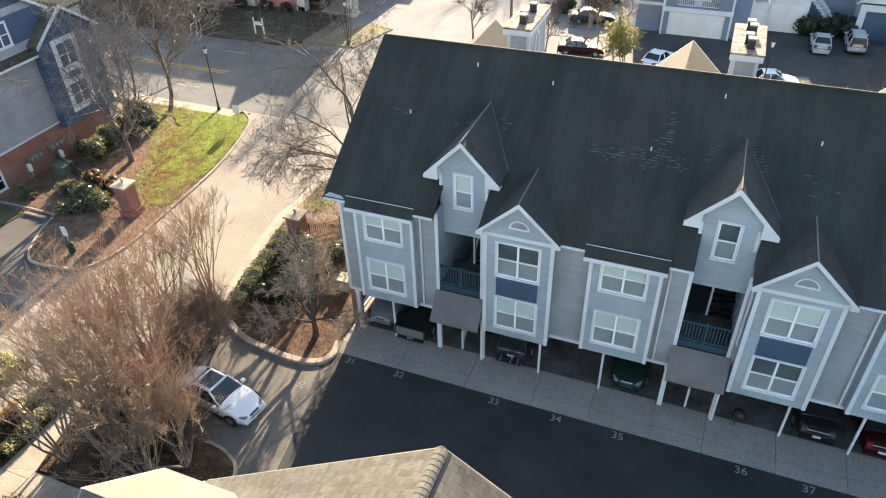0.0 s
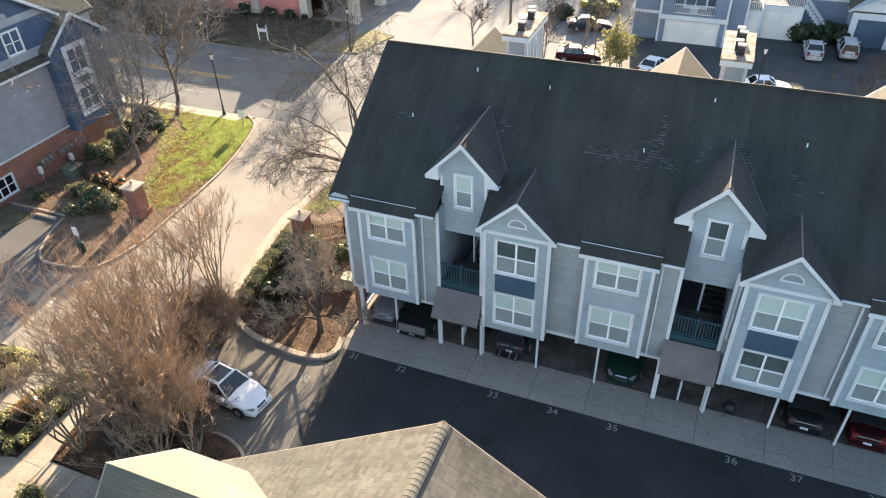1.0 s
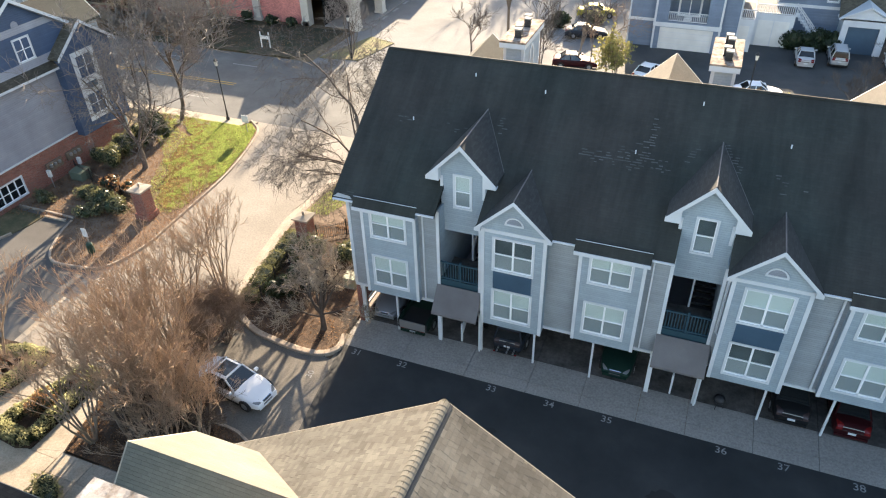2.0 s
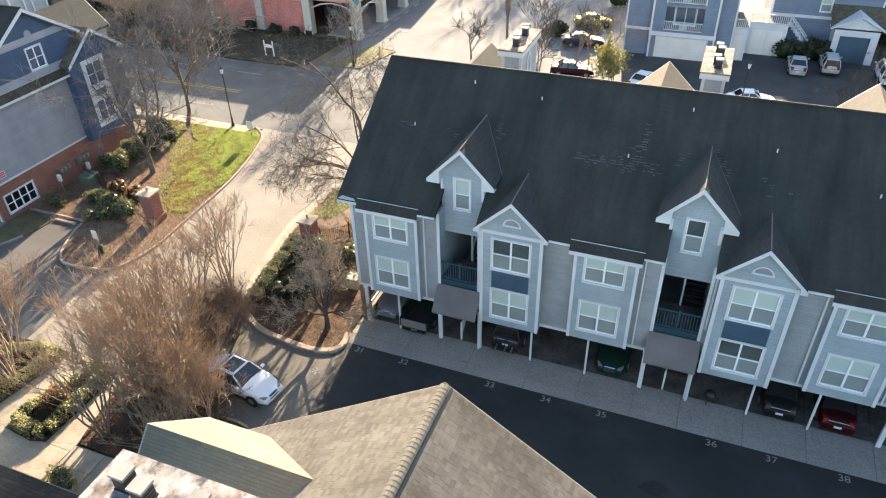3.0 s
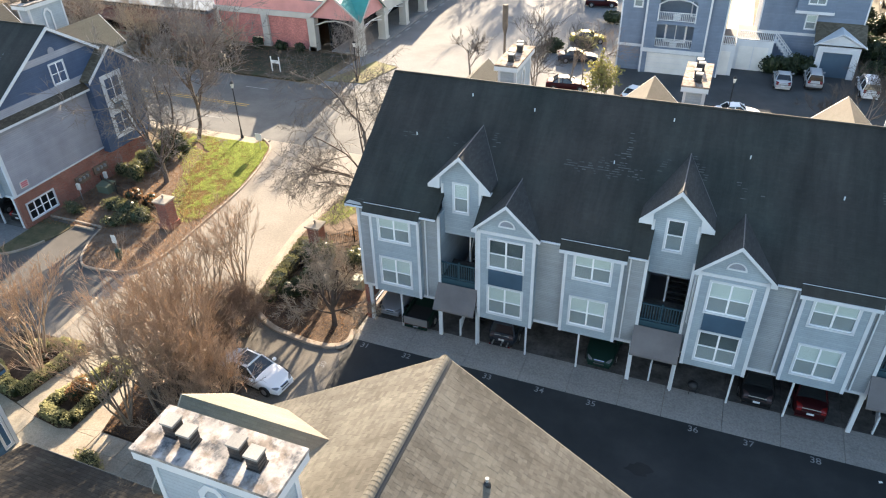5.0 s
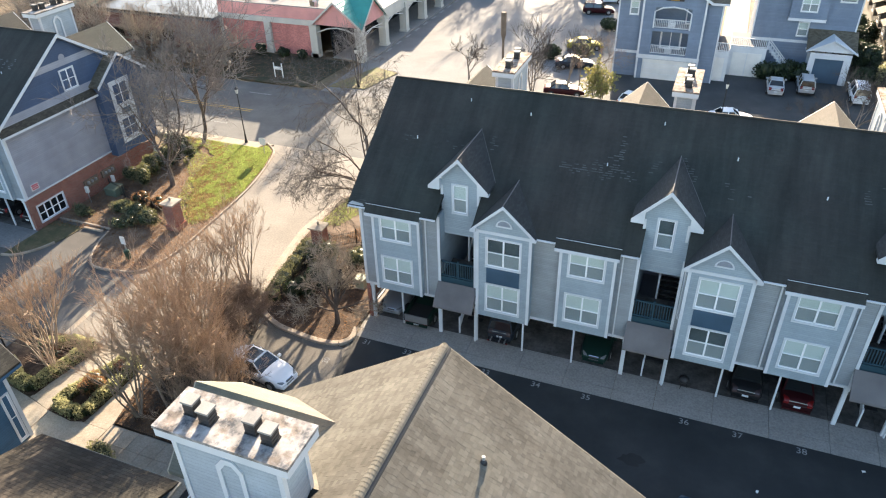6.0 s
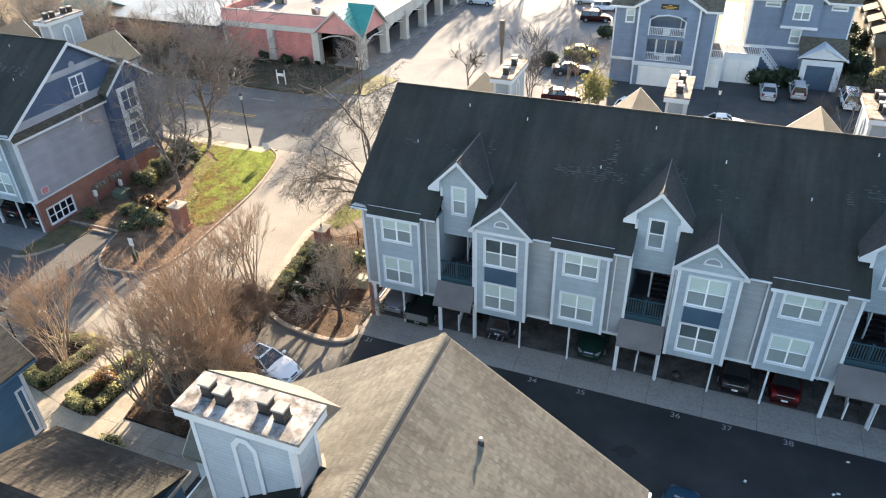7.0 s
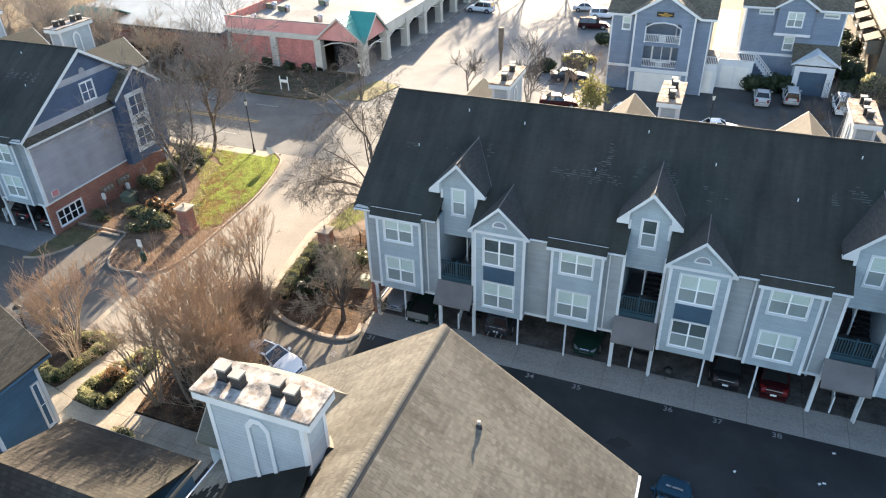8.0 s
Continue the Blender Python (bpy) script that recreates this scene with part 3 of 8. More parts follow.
def kerb(name, pts, label, width=0.18, top=0.15):
    """A raised kerb along a rounded line, cut into stones with open joints."""
    owner = thing(name, label, "kerb", kind="structure")
    line = []
    for p, q in zip(smooth(pts, 5), smooth(pts, 5)[1:]):
        n = max(1, round(math.dist(p, q) / 0.4))
        line += [Vector((p[0] + (q[0] - p[0]) * i / n, p[1] + (q[1] - p[1]) * i / n, 0)) for i in range(n)]
    line.append(Vector((*pts[-1], 0)))
    for i in range(0, len(line) - 1, 5):
        run = [v.copy() for v in line[i:i + 6]]
        run[-1] = run[-1] + (run[-2] - run[-1]).normalized() * 0.012
        b, k = B(), len(run)
        for j, v in enumerate(run):
            d = (run[min(j + 1, k - 1)] - run[max(j - 1, 0)]).normalized()
            side = Vector((-d.y, d.x, 0)) * width / 2
            b.v += [tuple(v + side * f + Vector((0, 0, z))) for f, z in ((-1, -0.05), (-0.92, top - 0.03), (-0.7, top), (0.7, top), (0.92, top - 0.03), (1, -0.05))]
        for j in range(k - 1):
            b.f += [(j * 6 + m, (j + 1) * 6 + m, (j + 1) * 6 + m + 1, j * 6 + m + 1) for m in range(5)]
        b.f += [tuple(range(6)), tuple((k - 1) * 6 + m for m in reversed(range(6)))]
        b.tidy = True
        part("kerbstone", b, M["kerb"], owner)
    return owner


gx, gy = np.meshgrid(np.linspace(-420, 420, 43), np.linspace(-260, 620, 45))
gb = B()
gb.v = [(float(x), float(y), -0.08) for x, y in zip(gx.ravel(), gy.ravel())]
gb.f = [(j * 43 + i, j * 43 + i + 1, (j + 1) * 43 + i + 1, (j + 1) * 43 + i) for j in range(44) for i in range(42)]
setting("ground", gb, M["earth"], "bare brown winter ground with dry leaves")

area("road", rect(-260, -24, 45.3, 59.6), 0.0, M["asphalt_old"], "two-way worn grey asphalt street")
area("road_east", rect(-24, 160, 45.3, 60.0), 0.0, M["asphalt"], "dark asphalt street behind the apartments")
area("parking_lot", [(-22.6, 8), (46, 8), (46, 22.4), (-15.6, 22.4), (-15.6, 21.0), (-22.6, 21.9)], 0.0, M["asphalt"], "dark asphalt car park with painted numbers")
# Painted sunlight: the east edge is cut along the block's shadow line.
area("parking_lot_end", [(-22.6, 9), (-13.65, 9), (-15.05, 18.2), (-15.58, 22.25), (-15.62, 20.97), (-22.6, 21.9)], 0.005, M["stall"], "worn asphalt stall at the row's end, sunlight put into its pale colour")
area("driveway", [(-44, 45.3), (-36.9, 45.3), (-35.3, 43.7), (-34.2, 40.5), (-33.3, 36), (-32.9, 29.6), (-32.8, 26), (-33.7, 23.3), (-34.1, 22.5),
                  (-33.6, 16), (-22.7, 16), (-22.7, 22.2), (-23.3, 23.3), (-24.3, 28), (-24.9, 32.4), (-24.5, 38.4), (-22.5, 42.5), (-19, 45.3)][1:], 0.003,
     M["drive"], "pale tan paved driveway in low sun")
area("parking_lot_west", [(-70, 8), (-33.4, 8), (-33.65, 16), (-34.2, 22.35), (-70, 22.35)], 0.0, M["lot_west"], "worn grey asphalt car park beside the driveway")
area("plaza_lot", [(-39.2, 59.6), (-9.5, 59.6), (-9.5, 140), (-37.2, 140)], 0.004, M["lot"], "pale sunlit shopping plaza car park")
area("court", rect(-9.5, 42, 60, 84), 0.004, M["court"], "dark asphalt court in front of the blue houses")
area("sidewalk", [(-120, 43.9), (-37.2, 43.9), (-36.2, 45.1), (-120, 45.1)], 0.1, M["walk"], "cream concrete pavement along the street", 0.15)
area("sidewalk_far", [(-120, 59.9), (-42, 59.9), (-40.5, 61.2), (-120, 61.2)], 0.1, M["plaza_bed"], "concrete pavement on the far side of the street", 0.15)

# beds and lawns
east_edge = [(-15.75, 22.95), (-15.6, 21.95), (-16.15, 21.25), (-17.4, 21.0), (-19.3, 21.2), (-20.85, 21.5), (-22.4, 22.35), (-23.2, 23.4),
             (-24.2, 28), (-24.8, 32.4), (-24.4, 38.4), (-22.5, 42.4), (-19, 44.9)]
area("mulch_bed", smooth(east_edge[:10]) + [(-24.8, 32.6), (-15.7, 32.6), (-15.7, 24.4)], 0.12, M["mulch"], "dark bark mulch bed beside the carports", 0.2)
area("lawn_strip", [(-24.75, 32.6), (-24.4, 38.4), (-22.5, 42.4), (-19, 44.9), (44, 44.9), (44, 39), (-15.7, 39), (-15.7, 32.6)], 0.12, M["litter_earth"], "winter lawn strip behind the fence", 0.2)
kerb("kerb", east_edge, "pale concrete kerb round the mulch bed", 0.4, 0.15)
west_edge = [(-37.0, 45.2), (-35.35, 43.7), (-34.25, 40.5), (-33.35, 36), (-32.95, 29.6), (-32.85, 26), (-33.7, 23.35), (-35.5, 22.75), (-37.4, 22.65), (-38.4, 23.3),
             (-39.1, 24.4), (-39.7, 25.7), (-40.0, 26.9)]
area("leaf_bed", smooth(west_edge) + [(-40.1, 27.3), (-45.6, 27.3), (-45.6, 43.9), (-37.4, 43.9)], 0.1, M["litter_earth"], "brown leaf-strewn planting bed under bare trees", 0.2)
edge_rng = random.Random(17)
lawn_west = [(-33.2, 31.2), (-34.4, 30.4), (-35.8, 31.2), (-37.6, 34.0), (-39.2, 36.6), (-39.9, 38.6), (-40.2, 40.2), (-41.0, 41.6), (-42.5, 42.4), (-47.5, 42.8)]
lawn_fringe = []
for (x0, y0), (x1, y1) in zip(lawn_west, lawn_west[1:]):
    steps = max(1, int(math.hypot(x1 - x0, y1 - y0) / 0.35))
    lawn_fringe += [(x0 + (x1 - x0) * i / steps + edge_rng.gauss(0, 0.16), y0 + (y1 - y0) * i / steps + edge_rng.gauss(0, 0.16)) for i in range(steps)]
lawn_outline = [(-36.6, 44.6), (-35.45, 43.6), (-34.4, 40.5), (-33.5, 36)] + lawn_fringe + [(-47.5, 43.9), (-37.2, 43.9)]
area("lawn", lawn_outline, 0.125, M["grass"], "bright green winter lawn, patchy towards the edges", 0.02)
kerb("kerb", west_edge, "pale concrete kerb round the lawn island")
south_edge = [(-22.75, 22.2), (-22.75, 18.9), (-22.2, 15.2), (-18.2, 14.95), (-17.2, 14.75), (-16.3, 14.2), (-15.9, 13.0), (-15.9, 10.95)]
area("shrub_bed", smooth(south_edge[1:]) + [(-20.6, 10.92), (-24.75, 10.98), (-25.7, 14.9), (-25.4, 17.6), (-24.4, 18.9)], 0.1, M["mulch"], "brown mulch bed under crape myrtles", 0.2)
area("shrub_bed_north", [(-24.4, 18.9), (-22.75, 18.9), (-22.75, 22.2), (-23.4, 23.4), (-25.2, 24.6), (-26.3, 22.4), (-25.6, 19.6)], 0.09, M["mulch"], "brown mulch bed with a bare crape myrtle", 0.2)
kerb("kerb", south_edge[1:], "pale concrete kerb round the shrub bed")

# footpaths of the garden court
path = thing("footpath", "cream concrete footpath slabs with open joints", "footpath", kind="structure")
for outline in ([(-30.95, 10.9), (-29.2, 10.5), (-29.1, 11.9), (-28.7, 13.15), (-28.15, 14.6), (-28.0, 16.0), (-30.15, 16.0), (-30.3, 14.6), (-30.55, 13.3)],
                [(-26.4, 10.52), (-24.75, 10.97), (-24.45, 11.9), (-24.4, 13.6), (-24.65, 14.9), (-25.2, 16.0), (-26.5, 16.0), (-26.35, 14.5)],
                [(-34.0, 8.6), (-29.0, 7.4), (-29.0, 10.45), (-31.0, 10.85), (-33.0, 11.2)], [(-28.95, 7.4), (-24.8, 7.4), (-24.8, 10.45), (-28.95, 10.45)]):
    part("slab", B().slab([(x, y, 0.05) for x, y in outline], 0.1), M["walk"], path)
for i in range(7):
    for j in range(3):
        x, y = -24.75 + i * 0.95, 7.4 + j * 1.16
        part("slab", B().slab([(x, y, 0.05), (x + 0.93, y, 0.05), (x + 0.93, y + 1.14, 0.05), (x, y + 1.14, 0.05)], 0.1), M["walk"], path)
part("slab", B().slab([(-26.45, 10.47, 0.05), (-24.78, 10.47, 0.05), (-24.78, 10.95, 0.05), (-26.4, 10.5, 0.05)], 0.1), M["walk"], path)

# carport floor: concrete bays with joints, gutter strip along the asphalt
floor = thing("carport_pavement", "grey concrete carport floor with joints and stains", "pavement", kind="structure")
cuts = [-15.6, -12.0, -8.3, -4.9, -2.1, 0.75, 3.1, 6.2, 9.1, 12.1, 14.4, 17.6, 20.5, 23.5, 25.8, 29, 32, 35, 38, 42]
for a, c in zip(cuts, cuts[1:]):
    part("slab", B().slab([(a, 23.1, 0.03), (c - 0.02, 23.1, 0.03), (c - 0.02, 24.7, 0.03), (a, 24.7, 0.03)], 0.1), M["concrete"], floor)
    part("slab", B().slab([(a, 24.715, 0.03), (c - 0.02, 24.715, 0.03), (c - 0.02, 31.8, 0.03), (a, 31.8, 0.03)], 0.1), M["shade_floor"], floor, "stained carport slab, darkened for the shade under the block")
    part("gutter", B().slab([(a, 22.3, 0.0), (c - 0.02, 22.3, 0.0), (c - 0.02, 23.085, 0.02), (a, 23.085, 0.02)], 0.1), M["concrete"], floor)
area("carport_pavement_west", rect(-75, -45.5, 22.35, 25.1), 0.03, M["lot"], "grey concrete carport apron of the neighbouring block", 0.1)
area("carport_floor_west", rect(-75, -45.65, 25.1, 32), 0.03, M["shade_floor"], "stained carport floor of the neighbouring block, darkened for shade", 0.1)
area("parking_lot_nook", [(-45.5, 22.35), (-34.2, 22.35), (-33.8, 23.2), (-38.0, 23.4), (-39.0, 25.0), (-39.9, 27.3), (-45.5, 27.3)], 0.002, M["lot_west"], "worn asphalt nook before the planting bed")

verge_edge = [(-45.5, 21.5), (-44.4, 21.85), (-43.4, 23.0), (-42.9, 24.2), (-42.6, 25.4), (-42.5, 26.75)]
area("verge", smooth(verge_edge) + [(-45.55, 26.75)], 0.06, M["verge"], "dull green verge, darkened for the brick wall's shade", 0.1)
kerb("kerb", verge_edge[:4], "pale concrete kerb round the verge")
kerb("kerb", [(-45.4, 27.2), (-43.0, 27.25), (-40.15, 27.25)], "pale concrete kerb behind the wheel stops")
area("drive_gutter", [(-33.65, 16), (-33.25, 16), (-33.75, 22.4), (-34.2, 22.4)], 0.012, M["walk"], "cream concrete gutter between car park and driveway", 0.03)

stain_rng = random.Random(5)
for x, y, r in ((14.0, 15.5, 0.9), (10.2, 17.6, 0.6), (2.5, 18.4, 0.7), (-6.0, 19.2, 0.6), (15.5, 18.2, 0.5)):
    ring = [(x + r * stain_rng.uniform(0.6, 1.2) * math.cos(k * 0.45), y + 0.6 * r * stain_rng.uniform(0.6, 1.2) * math.sin(k * 0.45), 0.004) for k in range(14)]
    setting("oil_stain", B().slab(ring, 0.003), M["tyre"], "dark oil stain on the car park asphalt")

# street markings
lines = thing("road_marking", "double yellow and broken white street lines", "road marking", kind="structure")
for y in (51.7, 52.1):
    part("yellow_line", B().slab([(-200, y, 0.006), (-43.5, y, 0.006), (-43.5, y + 0.13, 0.006), (-200, y + 0.13, 0.006)], 0.004), M["paint_yellow"], lines)
for x in range(-110, -42, 9):
    for y in (48.2, 56.6):
        part("white_dash", B().slab([(x, y, 0.006), (x + 3, y, 0.006), (x + 3, y + 0.12, 0.006), (x, y + 0.12, 0.006)], 0.004), M["paint_white"], lines)
for i in range(14):
    y = 71.5 + i * 3.2
    part("white_dash", B().slab([(-38.1, y, 0.012), (-37.75, y, 0.012), (-37.75, y + 1.5, 0.012), (-38.1, y + 1.5, 0.012)], 0.004), M["paint_white"], lines)


def painted_text(words, at, size, owner):
    cu = bpy.data.curves.new("number", "FONT")
    cu.body, cu.size, cu.align_x, cu.extrude, cu.offset = words, size, "CENTER", 0.002, 0.002
    tmp = bpy.data.objects.new("number", cu)
    scene.collection.objects.link(tmp)
    me = bpy.data.meshes.new_from_object(tmp.evaluated_get(bpy.context.evaluated_depsgraph_get()))
    bpy.data.objects.remove(tmp)
    me.materials.clear()
    me.materials.append(M["paint_white"])
    ob = new("number", me)
    ob.parent = owner
    ob.matrix_basis = at
    return ob


stalls = thing("stall_numbers", "worn white painted stall numbers on asphalt", "road marking", kind="structure")
for words, x in (("31", -14.5), ("32", -11.73), ("33", -6.62), ("34", -3.53), ("35", -0.6), ("36", 4.8), ("37", 7.55), ("38", 10.7)):
    painted_text(words, pose(x, 21.78, 0.006), 0.56, stalls)
painted_text("30", pose(-15.95, 19.6, 0.006, 0, 0, 90), 0.52, stalls)

# ---- apartment blocks ----
PITCH = 11.38
EAVE, RIDGE, RUN = 8.8, 13.9, 7.15
SLOPE = (RIDGE - EAVE) / (RUN + 0.55)


def roof_z(v):
    return EAVE + (v + 0.55) * SLOPE if v < RUN else RIDGE - (v - RUN) * SLOPE


def window(parent, x0, x1, z0, z1, y, cols=2, rows=2, screens=True, dark=False, axis="y", out=-1, proud=0.05, shade="blind", lower="curtain"):
    """A sash window set in its opening: casing, sash bars, a pane for every light, blinds behind."""
    def bx(b, a0, a1, d0, d1, c0, c1):
        d0, d1 = y + out * d0, y + out * d1
        return b.box(a0, a1, d0, d1, c0, c1) if axis == "y" else b.box(d0, d1, a0, a1, c0, c1)
    t = 0.1
    fr = B()
    bx(fr, x0, x1, -0.1, proud, z1 - t, z1)
    bx(fr, x0, x1, -0.1, proud + 0.03, z0, z0 + t)
    bx(fr, x0, x0 + t, -0.1, proud, z0 + t, z1 - t)
    bx(fr, x1 - t, x1, -0.1, proud, z0 + t, z1 - t)
    win = part("window", fr, M["trim"], parent)
    wi, hi = (x1 - x0 - 2 * t), (z1 - z0 - 2 * t)
    for i in range(1, cols):
        c = x0 + t + wi * i / cols
        part("mullion", bx(B(), c - 0.045, c + 0.045, -0.06, 0.02, z0 + t, z1 - t), M["sash"], win)
    for j in range(1, rows):
        c = z0 + t + hi * j / rows
        part("sash_bar", bx(B(), x0 + t, x1 - t, -0.055, 0.015, c - 0.025, c + 0.025), M["sash"], win)
    lin = B()
    for a0, a1, c0, c1 in ((x0 + t, x0 + t + 0.04, z0 + t, z1 - t), (x1 - t - 0.04, x1 - t, z0 + t, z1 - t), (x0 + t, x1 - t, z0 + t, z0 + t + 0.05), (x0 + t, x1 - t, z1 - t - 0.04, z1 - t)):
        bx(lin, a0, a1, -0.05, 0.02, c0, c1)
    part("sash", lin, M["sash"], win)
    for i in range(cols):
        for j in range(rows):
            p = B()
            bx(p, x0 + t + wi * i / cols, x0 + t + wi * (i + 1) / cols, -0.04, -0.03, z0 + t + hi * j / rows, z0 + t + hi * (j + 1) / rows)
            o = part("pane", p, M["glass_dark"] if dark else M["glass"], win)
            o.visible_shadow = False
    if not dark:
        p = B()
        bx(p, x0 + t, x1 - t, -0.09, -0.07, z0 + t + hi / 2, z1 - t)
        # Where this sheet is dark it stands for an unlit room.
        part("blind", p, M[shade], win)
        p = B()
        bx(p, x0 + t, x1 - t, -0.09, -0.07, z0 + t, z0 + t + hi / 2)
        part("screen", p, M[lower] if screens else M[shade], win)
    else:
        p = B()
        bx(p, x0 + t, x1 - t, -0.14, -0.12, z0 + t, z1 - t)
        part("backing", p, M["dark"], win)
    return win


def gable_roof(b, xc, half, v0, zr, ze, v_eave, v_ridge, thick=0.16):
    """Two slopes of a cross gable that run back into the main slope."""
    for k in (-1, 1):
        b.slab([(xc, v0, zr), (xc, v_ridge, zr), (xc + k * half, v_eave, ze), (xc + k * half, v0, ze)], thick)


def barge(b, xc, half, v, zr, ze, w=0.17, t=0.05, wall=1.2):
    """Sloping white boards along a gable's edge, with short returns."""
    for k in (-1, 1):
        b.slab([(xc, v, zr), (xc + k * half, v, ze), (xc + k * half, v, ze - w), (xc, v, zr - w * 1.15)], t, (0, -1, 0))
        b.slab([(xc + k * half, v, ze - w + 0.06), (xc + k * half, v, ze - w - 0.02), (xc + k * wall, v, ze - w - 0.02), (xc + k * wall, v, ze - w + (half - wall) * (zr - ze) / half)], 0.34, (0, 1, 0))


def back_v(z):
    """The depth at which the front slope reaches the height z."""
    return (z - EAVE) / SLOPE - 0.55


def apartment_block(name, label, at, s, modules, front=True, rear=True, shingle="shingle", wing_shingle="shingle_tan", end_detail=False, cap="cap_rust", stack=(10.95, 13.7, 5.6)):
    root = thing(name, label, "building", at, "apartment blocks")
    L = modules * PITCH + 0.95
    X = lambda u: s * u

    def P(nm, b, material, lab="", parent=None, smooth=False):
        return part(nm, b, M[material], parent or root, lab, smooth)

    # body: end walls, rear wall, upper floors
    for u in (0.0, L):
        w = B()
        a, c = X(u), X(u + (0.25 if u == 0 else -0.25))
        front_v = 0.21 if front else 0.0
        out = [(front_v, 2.9), (14.04, 2.9), (14.04, roof_z(14.04) - 0.21), (RUN, RIDGE - 0.25), (front_v, roof_z(front_v) - 0.21)]
        w.slab([(a, v, z) for v, z in out], abs(c - a), (1 if c > a else -1, 0, 0))
        P("end_wall", w, "siding_grey" if end_detail else "siding")
        w = B()
        holes = ([(0.55, 3.3, 0.42, 2.0)] if end_detail else [(0.75, 5.6, 0.35, 1.3)]) if u == 0 else []
        w.holed(0.0 if u == 0 and front else 0.35, 14.04, 0, 2.85, holes, lambda p, q, d: (X(u) if d == 0 else c, p, q))
        P("brick_wall", w, "brick", "red brick ground floor wall")
    if not end_detail:
        for z in (0.6, 0.95):
            P("side_rail", B().box(X(0.08), X(0.16), 0.75, 5.6, z, z + 0.14), "trim", "white side rail of the carport")
    P("rear_wall", B().box(X(0.25), X(L - 0.25), 14.05, 14.3, 0, 8.4), "siding")
    P("back_partition", B().box(X(0.25), X(L - 0.25), 7.0, 7.2, 0.03, 2.9), "siding_grey")
    P("carport_ceiling", B().box(X(0.25), X(L - 0.25), 0.25, 14.05, 2.78, 2.95), "ceiling")
    P("attic_floor", B().box(X(0.25), X(L - 0.25), 1.6, 14.05, 8.2, 8.3), "dark")

    # main roof with notches where the stair dormers stand
    notches = [n for m in range(modules) for n in ((m * PITCH + 5.15, m * PITCH + 7.36, -0.6, 1.08), (m * PITCH + 7.64, m * PITCH + 10.8, -0.6, -0.42))] if front else []
    lip = 0.46 if front and not end_detail else 0.4
    r = B()
    r.holed(-lip, L + lip, -0.55, RUN, notches, lambda p, q, d: (X(p), q, roof_z(min(q, RUN - 1e-6)) - 0.2 * d))
    P("roof", r, shingle, "dark shingled gable roof slope")
    # Rear slope takes the paler tan: its sunlight is put into the colour.
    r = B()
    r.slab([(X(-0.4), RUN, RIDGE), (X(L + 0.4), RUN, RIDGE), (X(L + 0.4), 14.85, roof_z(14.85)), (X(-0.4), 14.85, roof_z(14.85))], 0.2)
    P("roof", r, wing_shingle, "rear shingle slope, sunlight in its tan colour")
    rc = B()
    rc.tube([(X(-0.4), RUN, RIDGE - 0.02), (X(L + 0.4), RUN, RIDGE - 0.02)], [0.09, 0.09], 8)
    P("ridge_cap", rc, shingle)
    # rake boards on the ends
    for u, d in ((-0.4, -0.04), (L + 0.4, 0.04)):
        t = B()
        for v0, v1 in ((-0.55, RUN), (14.85, RUN)):
            t.slab([(X(u), v0, roof_z(v0) - 0.03), (X(u), v1, RIDGE - 0.03), (X(u), v1, RIDGE - 0.3), (X(u), v0, roof_z(v0) - 0.27)], 0.05, (1 if X(d) > 0 else -1, 0, 0))
        P("rake_board", t, "trim" if front else "rake_tan")
    if not front:
        P("gutter", B().box(X(-0.38), X(L + 0.38), -0.66, -0.56, EAVE - 0.15, EAVE - 0.04), "trim", "white eaves gutter")
        P("gutter", B().box(X(-0.38), X(L + 0.38), 14.86, 14.96, EAVE - 0.15, EAVE - 0.04), "trim", "white eaves gutter")
        P("fascia", B().box(X(-0.36), X(L + 0.36), -0.55, -0.52, EAVE - 0.42, EAVE - 0.2), "trim")
    # plumbing vents on the front slope
    for m in range(modules):
        for du, v in ((4.96, 6.22), (8.8, 5.82) if m == 0 else (9.0, 4.85), (2.06, 3.55) if m == 2 else (2.42, 3.66)) if front else ((2.55, 4.8),):
            u = m * PITCH + du
            z = roof_z(v)
            P("vent_pipe", B().lathe(X(u), v, [(0.035, z - 0.12), (0.033, z + 0.05), (0.033, z + 0.16)] if front else [(0.05, z - 0.12), (0.045, z + 0.2), (0.06, z + 0.22), (0.06, z + 0.26)], 8), "trim" if front else "vent_grey", "white plastic vent pipe")
            if not front:
                P("vent_flashing", B().lathe(X(u), v, [(0.13, z - 0.1), (0.11, z + 0.06), (0.06, z + 0.12)], 10), "metal_dark")

    if front:
        for m in range(modules):
            o = m * PITCH
            # main wall strips beside the stairwell
            strips = [(o if m else 0.0, o + 5.15), (o + 7.35, o + PITCH)] if m < modules - 1 else [(o, o + 5.15), (o + 7.35, L)]
            for k, (a, c) in enumerate(strips):
                hole = [(o + 1.1, o + 3.9, 3.0, 8.15)] if k == 0 else [(o + 7.65, o + 10.6, 2.9, 8.4)]
                w = B().holed(a, c, 2.85, 8.75, hole, lambda p, q, d: (X(p), 0 if d == 0 else 0.2, q))
                P("wall", w, "siding_strip")
            # window bay, a little proud, with its own lean-to roof
            w = B().holed(o + 0.95, o + 4.05, 2.85, 8.5, [(o + 1.4, o + 3.5, 3.42, 5.46), (o + 1.44, o + 3.52, 6.55, 8.42)],
                          lambda p, q, d: (X(p), -0.35 if d == 0 else -0.15, q))
            P("bay", w, "siding")
            for a, c in ((0.95, 1.1), (3.9, 4.05)):
                P("bay_cheek", B().box(X(o + a), X(o + c), -0.15, 0.0, 2.85, 8.5), "siding")
